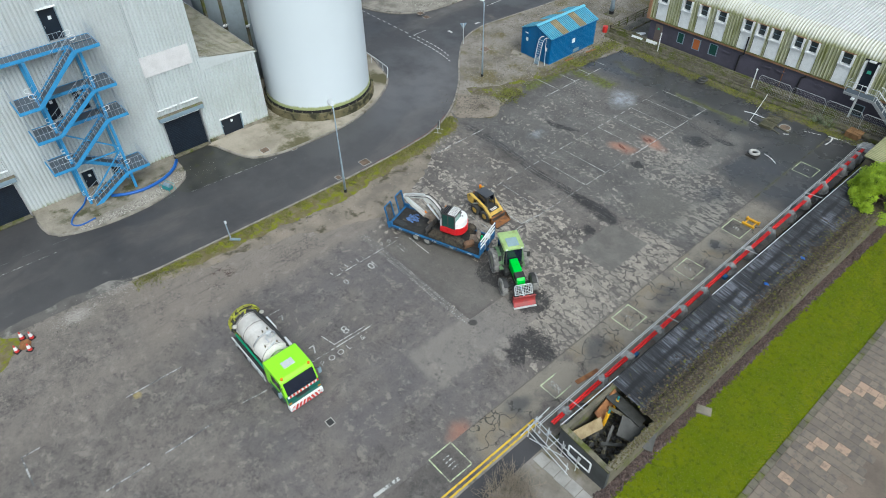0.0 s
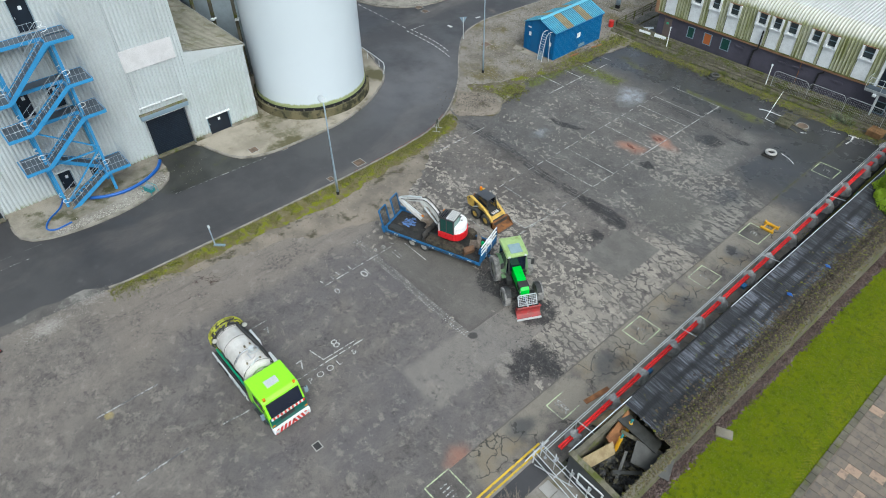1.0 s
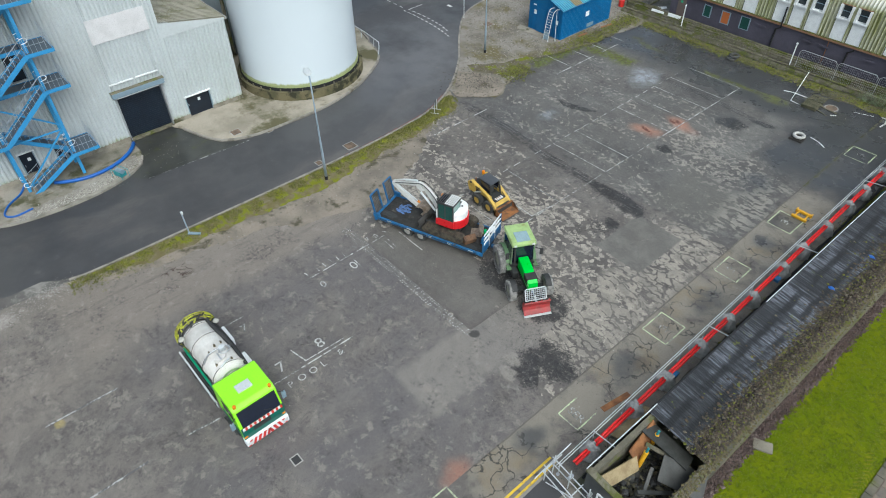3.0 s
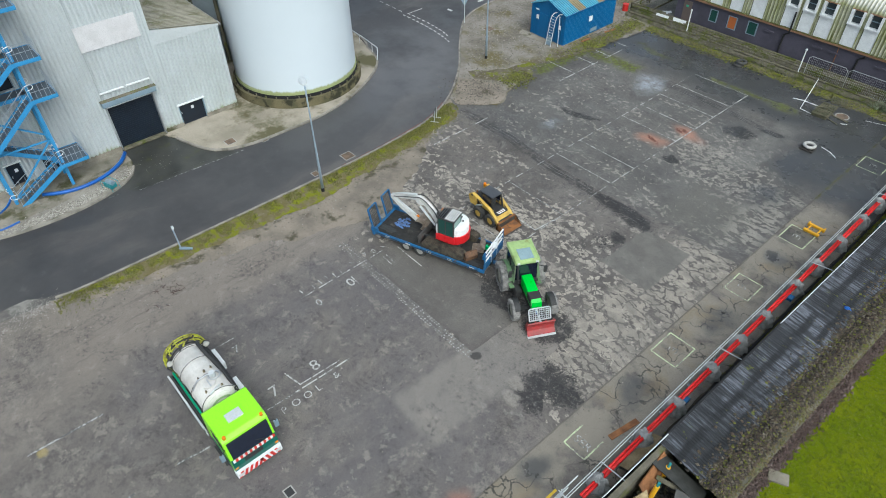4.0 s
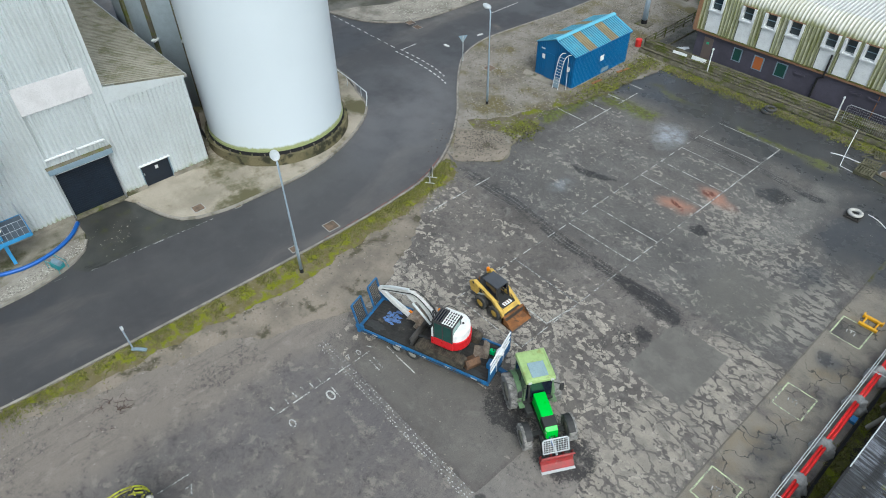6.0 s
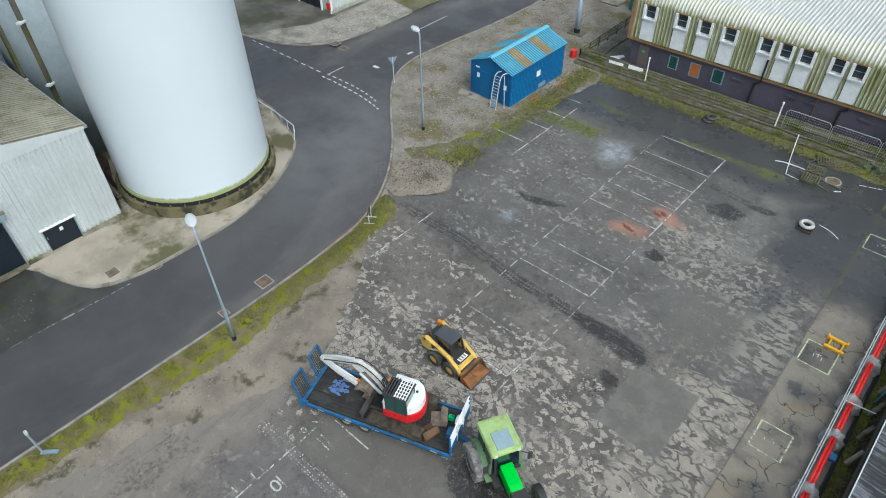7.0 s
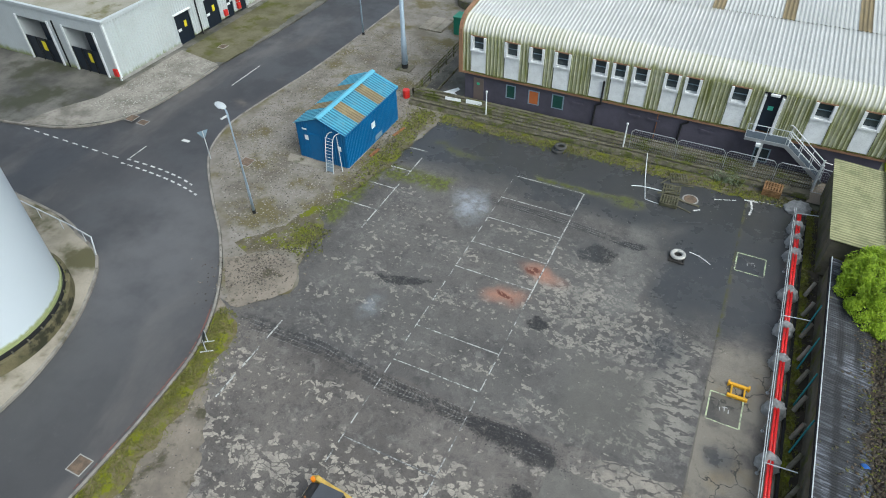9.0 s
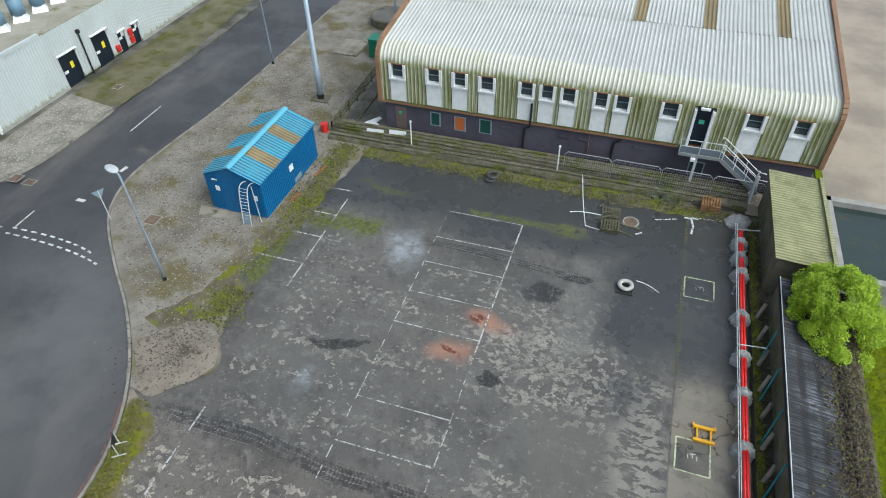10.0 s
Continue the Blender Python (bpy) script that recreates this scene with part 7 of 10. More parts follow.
M_TYRE = mat("worn_tyre_rubber", (0.05, 0.05, 0.05), (0.10, 0.097, 0.09), 0.85, scale=3, fine=14, vary=0.7, bump=0.15)
M_LIME = plain("lime_paint", (0.30, 0.78, 0.015), 0.35, 0, 0.12)
M_DKGREEN = plain("dark_green_paint", (0.006, 0.10, 0.075), 0.35)
M_GREENRAIL = plain("green_rail_paint", (0.01, 0.25, 0.13), 0.4)
M_RIMGREY = plain("dirty_pale_grey", (0.38, 0.37, 0.33), 0.6)
M_TANKER = mat("stained_white_tank", (0.62, 0.60, 0.57), (0.46, 0.44, 0.41), 0.45, scale=1.0, fine=9, vary=0.9, bump=0.03)
M_WIND = plain("windscreen_glass", (0.012, 0.016, 0.03), 0.08)
M_CHASSIS = plain("dirty_chassis_black", (0.03, 0.03, 0.03), 0.7)
M_RUSTGREY2 = mat("dull_brass", (0.24, 0.20, 0.12), (0.13, 0.105, 0.07), 0.5, 0.3)
M_AMBER = plain("amber_lens", (0.75, 0.22, 0.01), 0.25)
M_LAMPWHITE = plain("clear_lamp", (0.6, 0.62, 0.62), 0.2)
M_ALGAE = mat("yellow_green_rack_paint", (0.42, 0.45, 0.03), (0.15, 0.13, 0.03), 0.6, scale=2.5, fine=12, vary=1.0)


def lorry():
    t = thing("tanker_lorry", "lime-green vacuum tanker lorry with white tank, parked", "lorry", (-26.5, 8.15, 0))
    for y in (-0.42, 0.42):
        part("chassis_rail", box(-3.9, 3.4, y - 0.06, y + 0.06, 0.75, 1.0), M_CHASSIS, t)
    part("subframe", box(-3.6, 1.3, -0.6, 0.6, 0.98, 1.12), M_CHASSIS, t)
    for x, tw in ((2.75, 0), (-2.1, 1)):
        for s in (-1, 1):
            wheel(t, x, s * (0.98 - 0.13 * tw), 0.48, 0.3 + 0.26 * tw, M_STEELPALE)
            part("mudguard", extrude([(x - 0.62, 0.75), (x - 0.5, 1.03), (x + 0.5, 1.03), (x + 0.62, 0.75), (x + 0.58, 0.74), (x + 0.47, 0.99), (x - 0.47, 0.99), (x - 0.58, 0.74)], s * 1.14 - 0.15, s * 1.14 + 0.0 if s > 0 else s * 1.14 + 0.15, "x"), M_CHASSIS, t)
    # tank
    bm = bmesh.new()
    prof = [(-3.45, 0.05), (-3.42, 0.45), (-3.32, 0.75), (-3.12, 0.88), (0.85, 0.88), (1.08, 0.76), (1.2, 0.45), (1.24, 0.05)]
    n = 40
    rings = [[bm.verts.new((x, r * math.cos(2 * math.pi * i / n), 2.0 + r * math.sin(2 * math.pi * i / n))) for i in range(n)] for x, r in prof]
    for a, b in zip(rings, rings[1:]):
        for i in range(n):
            bm.faces.new((a[i], a[(i + 1) % n], b[(i + 1) % n], b[i]))
    bm.faces.new(rings[0])
    bm.faces.new(rings[-1][::-1])
    bmesh.ops.recalc_face_normals(bm, faces=bm.faces)
    tk = part("tank", bm, M_TANKER, t, "stained white steel tank", True)
    for x in (-3.1, -2.0, -0.55, 0.83):
        bm = bmesh.new()
        for i in range(48):
            a, b = 2 * math.pi * i / 48, 2 * math.pi * (i + 1) / 48
            vs = [bm.verts.new((x + o, q * math.cos(c), 2.0 + q * math.sin(c))) for c in (a, b) for o, q in ((-0.04, 0.87), (-0.04, 0.93), (0.04, 0.93), (0.04, 0.87))]
            for k in range(3):
                bm.faces.new((vs[k], vs[k + 1], vs[k + 5], vs[k + 4]))
        bmesh.ops.recalc_face_normals(bm, faces=bm.faces)
        part("tank_band", bm, M_TANKER, tk)
    # the green of this end is a reflection painted as base colour
    part("front_dome", disc((1.12, 0, 2.0), 0.78, 0.14, "x", 32, None, 0.5), M_GREENDOME, tk, "tank end with a green reflection put into its colour")
    part("manlid", disc((0.25, -0.1, 2.92), 0.3, 0.14, "z", 24), M_TANKER, tk)
    part("manlid_clamp", box(-0.05, 0.55, -0.13, -0.07, 2.99, 3.03), M_STEEL, tk)
    part("float_valve", disc((-0.25, 0.25, 2.95), 0.16, 0.3, "z", 16), M_STEELPALE, tk)
    part("pipe_loop", tube(smooth_line([(-0.35, 0.75, 2.35), (-0.35, 0.45, 2.95), (-0.3, 0.1, 3.05), (-0.35, -0.45, 2.95), (-0.4, -0.8, 2.45)], 6), 0.045, None, 10), M_STEEL, tk, "", True)
    part("pipe_ring", tube([(-0.05 + 0.28 * math.cos(a), 0.3 + 0.28 * math.sin(a), 3.02) for a in (2 * math.pi * i / 20 for i in range(21))], 0.035, None, 8), M_STEEL, tk)
    part("stub_pipe", tube([(0.6, 0.25, 2.85), (0.9, -0.1, 3.0), (0.95, -0.35, 2.9)], 0.05), M_STEELPALE, tk)
    part("hose_boom", tube(smooth_line([(-3.2, 0.6, 2.75), (-2.4, 0.62, 2.75), (-1.4, 0.72, 2.65), (-0.5, 0.8, 2.5)], 5), 0.1, None, 10), M_CHASSIS, t, "black suction hose", True)
    for y, z, r in ((0.78, 2.52, 0.07), (0.9, 2.3, 0.06)):
        part("tank_hose", tube(smooth_line([(-3.3, y, z - 0.15), (-2.6, y * 1.02, z), (-1.2, y * 1.05, z - 0.02), (0.2, y * 1.02, z), (1.0, y, z - 0.25)], 6), r, None, 8), M_CHASSIS, t, "black hose along the tank", True)
    for x, y, z in ((-0.75, 0.05, 2.95), (-0.5, -0.35, 2.88), (0.7, 0.35, 2.85), (-0.9, 0.42, 2.8), (0.55, -0.4, 2.82)):
        vb = part("valve", disc((x, y, z), 0.055, 0.14, "z", 12), M_RUSTGREY2, tk, "dull brass valve on the tank top")
        part("valve_handle", beam((x - 0.09, y, z + 0.08), (x + 0.09, y, z + 0.08), 0.02, 0.02), M_CHASSIS, vb)
    for x in (-3.04, -1.94, -0.49, 0.89):
        part("band_strap", tube([(x, 0.935 * math.cos(a), 2.0 + 0.935 * math.sin(a)) for a in (radians(-20 + 220 * i / 24) for i in range(25))], 0.014, None, 5), M_CHASSIS, tk, "dark clamping strap")
    for x in (-3.0, -2.0, -1.0, 0.0, 0.9):
        part("side_brace", beam((x, -1.22, 0.6), (x, -1.0, 1.5), 0.05, 0.06), M_CHASSIS, t)
    # sides
    for s in (-1, 1):
        part("side_rail", box(-3.3, 1.1, s * 0.98 - 0.05, s * 0.98 + 0.05, 1.45, 1.62), M_GREENRAIL, t, "green side rail")
        part("walkway", box(-3.2, 1.1, s * 1.08 - 0.08, s * 1.08 + 0.08, 1.2, 1.25), M_CHASSIS, t)
    for x0, x1 in ((-3.15, -1.75), (-0.4, 1.15)):
        part("locker", box(x0, x1, 1.0, 1.28, 1.25, 1.75, 0.03), M_WHITE, t, "white hose trough")
    for z in (0.62, 0.95):
        part("side_guard", beam((-3.4, -1.18, z), (1.2, -1.18, z), 0.05, 0.1), M_STEELPALE, t)
    part("hose_tray", box(-3.5, 1.25, -1.28, -1.2, 1.28, 1.38), M_STEELPALE, t, "silver tray edge")
    for i in range(3):
        part("stowed_hose", tube(smooth_line([(-3.3, -1.05 - 0.04 * i, 1.3 + 0.05 * i), (-1.5, -1.12 + 0.03 * i, 1.28), (0.9, -1.08, 1.3 + 0.04 * i)], 6), 0.055, None, 8), M_CHASSIS, t)
    for s in (-1, 1):
        part("work_box", blob((-3.0, s * 0.95, 2.5), (0.2, 0.18, 0.13), 3, 2, 0.15), M_RIMGREY, t, "white rounded work lamp cover")
    # hose rack at the rear
    rk = part("hose_rack", box(-4.05, -3.5, -0.9, 0.9, 0.95, 1.05), M_ALGAE, t, "yellow-green hose rack hung with black hoses")
    for x, r, m in ((-3.95, 1.06, M_ALGAE), (-3.75, 1.08, M_ALGAE), (-3.55, 1.02, M_ALGAE), (-3.85, 0.92, M_CHASSIS), (-3.65, 0.95, M_CHASSIS), (-3.5, 0.86, M_CHASSIS)):
        part("hoop", tube([(x, r * math.cos(a), 1.95 + r * math.sin(a)) for a in (radians(-25 + 230 * i / 28) for i in range(29))], 0.045, None, 8), m, rk)
    for k in range(14):
        a = radians(-15 + 15 * k)
        r, x = 0.9 + 0.12 * ((k * 7) % 3) / 2, -3.95 + 0.5 * ((k * 5) % 4) / 3
        part("hose_end", tube([(x, r * math.cos(a), 1.95 + r * math.sin(a)), (x + 0.2, 1.1 * math.cos(a + 0.15), 1.95 + 1.12 * math.sin(a + 0.15)), (x + 0.38, 1.0 * math.cos(a + 0.3), 1.95 + 1.0 * math.sin(a + 0.3))], 0.05, None, 7), M_CHASSIS if k % 3 else M_ALGAE, rk)
    for a in range(-20, 205, 25):
        c, s = math.cos(radians(a)), math.sin(radians(a))
        part("rack_bar", beam((-4.05, 1.04 * c, 1.95 + 1.04 * s), (-3.4, 1.04 * c, 1.95 + 1.04 * s), 0.07, 0.07), M_ALGAE if a % 2 else M_CHASSIS, rk)
    # cab
    cab = part("cab", extrude([(1.42, 0.95), (1.42, 2.62), (1.6, 2.78), (3.3, 2.72), (3.52, 2.58), (3.86, 1.62), (3.92, 1.1), (3.92, 0.8), (1.42, 0.8)], -1.13, 1.13, "x", None, 0.06), M_LIME, t, "lime-green cab")
    part("windscreen", extrude([(3.56, 2.5), (3.84, 1.68), (3.90, 1.68), (3.62, 2.52)], -1.0, 1.0, "x"), M_WIND, cab)
    part("lower_front", extrude([(3.85, 1.62), (3.93, 1.12), (3.93, 0.85), (3.97, 0.85), (3.975, 1.14), (3.90, 1.63)], -1.12, 1.12, "x"), M_DKGREEN, cab, "dark green front panel")
    part("grille", box(3.96, 3.99, -0.55, 0.35, 1.18, 1.42), M_CHASSIS, cab)
    part("roof_hatch", box(2.35, 2.85, -0.4, 0.35, 2.74, 2.82, 0.02), M_STEELPALE, cab, "pale grey roof hatch")
    bp = part("bumper", box(3.75, 4.12, -1.15, 1.15, 0.42, 0.86, 0.05), M_WHITE, cab, "white bumper with red chevrons")
    for i in range(9):
        y = -1.1 + i * 0.25
        s = -1 if y < 0 else 1
        part("chevron", extrude([(y, 0.44), (y + 0.14, 0.44), (y + 0.14 - 0.14 * s, 0.84), (y - 0.14 * s, 0.84)], 4.122, 4.13), M_REDSIGN, bp)
    for i in range(18):
        y = -1.05 + i * 0.117
        part("stripe", box(3.905, 3.96, y, y + 0.117, 1.48, 1.64, 0, None, Matrix.Identity(4)), M_REDSIGN if i % 2 else M_WHITE, cab)
    for s in (-1, 1):
        part("headlight", box(4.1, 4.14, s * 0.95 - 0.13, s * 0.95 + 0.13, 0.52, 0.74, 0.02), M_LAMPWHITE, cab)
        part("indicator", box(3.9, 3.98, s * 1.02 - 0.08, s * 1.02 + 0.08, 0.98, 1.1), M_AMBER, cab)
        part("beacon", disc((3.4, s * 0.92, 2.78), 0.08, 0.14, "z", 12), M_AMBER, cab, "amber beacon")
        part("side_window", box(2.35, 3.35, s * 1.13 - 0.02, s * 1.13 + 0.02, 1.75, 2.4), M_WIND, cab)
        part("lower_door", box(1.9, 3.75, s * 1.13 - 0.018, s * 1.13 + 0.018, 0.85, 1.3), M_DKGREEN, cab)
        part("mirror_arm", tube([(3.62, s * 1.1, 2.3), (3.72, s * 1.36, 2.25), (3.72, s * 1.36, 1.75)], 0.025), M_CHASSIS, cab)
        part("mirror", box(3.66, 3.78, s * 1.36 - 0.1, s * 1.36 + 0.1, 1.75, 2.2, 0.02), M_STAIRGREY, cab)
        part("step", box(2.2, 2.7, s * 1.13 - 0.08, s * 1.13 + 0.08, 0.45, 0.55), M_CHASSIS, cab)
    part("wiper", beam((3.92, 0.6, 1.75), (3.72, -0.1, 2.05), 0.03, 0.03), M_BLACK, cab)
    for o in t.children_recursive:
        for v in o.data.vertices:
            if v.co.x < 1.3:
                v.co.x = 1.3 + (v.co.x - 1.3) * 0.835
    return t


M_GREENDOME = plain("green_reflection_end", (0.27, 0.36, 0.20), 0.25)
lorry()

M_JD = mat("faded_tractor_green", (0.36, 0.49, 0.20), (0.27, 0.38, 0.14), 0.5, scale=1.8, fine=9, vary=1.0, bump=0.04, dirt=(0.24, 0.27, 0.09), dirt_scale=2.5, dirt_at=(0.52, 0.72))
M_JDBRIGHT = plain("bright_green_bonnet", (0.012, 0.52, 0.03), 0.3, 0, 0.1)
M_DIRTYGREEN = mat("dirty_green_paint", (0.12, 0.22, 0.10), (0.10, 0.11, 0.08), 0.6, scale=2, fine=12, vary=0.9)
M_REDBLADE = mat("scuffed_red_blade", (0.31, 0.024, 0.024), (0.19, 0.034, 0.032), 0.55, scale=2, fine=12, vary=0.9, dirt=(0.22, 0.14, 0.12), dirt_scale=3, dirt_at=(0.58, 0.75))
M_RIM = plain("dusty_rim", (0.28, 0.27, 0.22), 0.6)
M_MUDTYRE = mat("muddy_tyre", (0.27, 0.262, 0.25), (0.10, 0.097, 0.092), 0.9, scale=3, fine=14, vary=0.8)
M_SEAT = plain("tan_seat", (0.42, 0.20, 0.05), 0.7)


def tractor():
    t = thing("tractor", "green farm tractor with pale roof and red front blade", "tractor", (-22.75, 25.85, 0), -29)
    global M_TYRE
    keep, M_TYRE = M_TYRE, M_MUDTYRE
    for s in (-1, 1):
        wheel(t, 0, s * 1.06, 0.84, 0.5, M_RIM, "rear_wheel", 18)
        wheel(t, 2.5, s * 1.12, 0.6, 0.42, M_RIM, "front_wheel", 14)
        part("fender", extrude([(0.95 * math.cos(radians(a)) * k, 0.9 + 0.95 * math.sin(radians(a)) * k) for k, r in ((1.0, range(20, 171, 15)), (0.95, range(170, 19, -15))) for a in r], s * 0.8 - 0.16, s * 0.8 + 0.12, "x"), M_DIRTYGREEN, t)
    M_TYRE = keep
    part("chassis", box(-0.5, 2.9, -0.28, 0.28, 0.55, 1.05, 0.04), M_CHASSIS, t)
    part("front_axle", box(2.38, 2.62, -0.85, 0.85, 0.5, 0.68), M_CHASSIS, t)
    part("rear_axle", box(-0.15, 0.15, -0.8, 0.8, 0.75, 1.0), M_CHASSIS, t)
    bo = part("bonnet", extrude([(1.0, 1.05), (1.0, 1.72), (2.0, 1.66), (2.75, 1.5), (3.0, 1.3), (3.05, 0.95), (1.0, 0.95)], -0.30, 0.32, "x", None, 0.06), M_JDBRIGHT, t, "bright green bonnet")
    part("bonnet_vent", box(2.25, 2.8, -0.325, 0.345, 1.15, 1.6, 0.02), M_CHASSIS, bo, "black bonnet grille panel")
    part("nose_grille", box(2.93, 3.0, -0.25, 0.25, 0.95, 1.3), M_CHASSIS, bo)
    for s in (-1, 1):
        part("headlight", box(2.9, 2.985, s * 0.24 - 0.06, s * 0.24 + 0.06, 1.2, 1.32), M_LAMPWHITE, bo)
    part("exhaust", tube([(1.05, -0.5, 1.0), (1.05, -0.55, 2.5)], 0.06), M_CHASSIS, t)
    # cab
    for x in (-0.55, 0.95):
        for s in (-1, 1):
            part("cab_post", beam((x, s * 0.72, 1.2), (x * 0.95, s * 0.66, 2.62), 0.08, 0.08), M_DIRTYGREEN, t)
    part("cab_floor", box(-0.6, 1.05, -0.75, 0.75, 1.05, 1.2), M_CHASSIS, t)
    part("windscreen", box(0.93, 0.95, -0.66, 0.66, 1.3, 2.58), M_WIND, t)
    part("rear_window", box(-0.58, -0.56, -0.66, 0.66, 1.4, 2.58), M_WIND, t)
    for s in (-1, 1):
        part("side_window", box(-0.5, 0.9, s * 0.7 - 0.01, s * 0.7 + 0.01, 1.35, 2.58), M_WIND, t)
    ro = part("cab_roof", box(-0.74, 1.1, -0.76, 0.76, 2.58, 2.86, 0.13), M_JD, t, "pale sun-faded green cab roof")
    # reflected sky is put into the hatch glass as a pale blue-grey
    part("roof_hatch", box(0.05, 0.92, -0.40, 0.42, 2.85, 2.9, 0.02), plain("sky_coloured_roof_glass", (0.27, 0.37, 0.40), 0.12), ro, "glass roof window coloured blue-grey for the reflected sky")
    part("seat", box(-0.2, 0.3, -0.25, 0.25, 1.2, 1.75, 0.05), M_SEAT, t)
    for s in (-1, 1):
        part("mirror_arm", tube([(1.0, s * 0.72, 2.3), (1.2, s * 1.05, 2.3)], 0.025), M_CHASSIS, t)
        part("mirror", box(1.15, 1.25, s * 1.05 - 0.1, s * 1.05 + 0.1, 1.9, 2.35, 0.02), M_CHASSIS, t)
        part("roof_light", box(1.05, 1.12, s * 0.55 - 0.08, s * 0.55 + 0.08, 2.66, 2.78), M_LAMPWHITE, ro)
    part("tank_side", box(0.9, 1.6, -0.75, -0.4, 0.6, 1.05, 0.05), M_CHASSIS, t)
    part("steps", box(0.5, 0.9, -0.95, -0.65, 0.4, 0.9, 0.02), M_CHASSIS, t)
    # linkage, guard and blade
    for s in (-1, 1):
        part("push_arm", beam((2.6, s * 0.4, 0.55), (3.9, s * 0.4, 0.45), 0.12, 0.14), M_CHASSIS, t)
    part("ram", tube([(3.0, 0, 1.0), (3.9, 0, 0.7)], 0.06), M_STEELPALE, t)
    gd = part("guard", beam((3.72, -0.62, 0.8), (3.72, 0.62, 0.8), 0.05, 0.05), M_STEELPALE, t, "pale steel mesh guard")
    part("guard_frame", tube([(3.72, -0.62, 0.8), (3.45, -0.62, 1.38), (3.42, -0.55, 1.45), (3.42, 0.55, 1.45), (3.45, 0.62, 1.38), (3.72, 0.62, 0.8)], 0.035, None, 8), M_STEELPALE, gd)
    for i in range(9):
        y = -0.5 + i * 0.125
        part("guard_bar", tube([(3.71, y, 0.82), (3.43, y, 1.44)], 0.013, None, 5), M_STEELPALE, gd)
    for k in range(1, 6):
        part("guard_rail", tube([(3.72 - 0.05 * k, -0.6, 0.8 + 0.108 * k), (3.72 - 0.05 * k, 0.6, 0.8 + 0.108 * k)], 0.013, None, 5), M_STEELPALE, gd)
    for k in range(3):
        part("front_hose", tube(smooth_line([(2.9, -0.1 + 0.1 * k, 1.0), (3.2, -0.15 + 0.12 * k, 1.15), (3.5, -0.05 + 0.05 * k, 0.85)], 5), 0.022, None, 6), M_CHASSIS if k else hose_m, t, "hydraulic hose to the blade")
    for y in (-0.22, 0.24):
        part("bonnet_stripe", box(1.25, 2.2, y - 0.012, y + 0.012, 1.69, 1.70, 0, None, Matrix.Translation((0, 0, 0.0)) @ Matrix.Rotation(0.05, 4, "Y")), M_CHASSIS, bo)
    part("nose_cap", extrude([(2.72, 1.53), (2.95, 1.37), (3.06, 1.0), (3.1, 1.0), (2.99, 1.41), (2.74, 1.57)], -0.27, 0.29, "x"), M_JDBRIGHT, bo, "bright green nose")
    for s in (-1, 1):
        part("roof_rim", beam((-0.66, s * 0.68, 2.88), (1.02, s * 0.68, 2.86), 0.07, 0.05), M_JD, ro)
        part("door_frame", beam((0.2, s * 0.725, 1.3), (0.15, s * 0.7, 2.58), 0.05, 0.05), M_CHASSIS, t)
        part("step_plate", box(0.55, 1.25, s * 0.82 - 0.18, s * 0.82 + 0.1, 1.0, 1.06, 0.01), M_DIRTYGREEN, t)
        part("front_fender", extrude([(2.5 + 0.66 * math.cos(radians(u)) * k, 0.6 + 0.66 * math.sin(radians(u)) * k) for k, q in ((1.0, range(35, 146, 15)), (0.95, range(145, 34, -15))) for u in q], s * 1.05 - 0.16, s * 1.05 + 0.16, "x"), M_CHASSIS, t)
    part("dashboard", box(0.72, 0.92, -0.3, 0.3, 1.2, 1.75, 0.03), M_CHASSIS, t)
    part("steering_wheel", tube([(0.6 + 0.03 * math.cos(u), 0.19 * math.sin(u), 1.82 + 0.19 * math.cos(u) * 0.4) for u in (2 * math.pi * i / 16 for i in range(17))], 0.018, None, 6), M_CHASSIS, t)
    bl = part("blade", extrude([(4.0, 0.95), (3.86, 0.75), (3.82, 0.5), (3.9, 0.25), (4.15, 0.06), (4.2, 0.1), (3.97, 0.3), (3.9, 0.5), (3.93, 0.72), (4.05, 0.9)], -0.8, 0.8, "x"), M_REDBLADE, t, "scuffed red dozer blade")
    for y in (-0.8, -0.3, 0.3, 0.75):
        part("blade_rib", extrude([(3.8, 0.85), (3.65, 0.5), (3.8, 0.15), (3.88, 0.5)], y, y + 0.05, "x"), M_REDBLADE, bl)
    part("cutting_edge", box(4.05, 4.3, -0.82, 0.82, 0.02, 0.06), M_STEELPALE, bl, "worn bare steel cutting edge")
    return t


tractor()

M_TRAILBLUE = mat("chipped_blue_paint", (0.014, 0.13, 0.32), (0.02, 0.07, 0.15), 0.5, scale=2.5, fine=12, vary=0.9, dirt=(0.10, 0.07, 0.05), dirt_scale=4, dirt_at=(0.6, 0.72))
M_DECK = mat("muddy_deck_planks", (0.042, 0.040, 0.038), (0.024, 0.023, 0.022), 0.8, scale=1.2, fine=12, vary=1.0, dirt=(0.11, 0.095, 0.08), dirt_scale=2.2, dirt_at=(0.55, 0.75))
TRH, TRO = 19.6, (-28.42, 24.23)


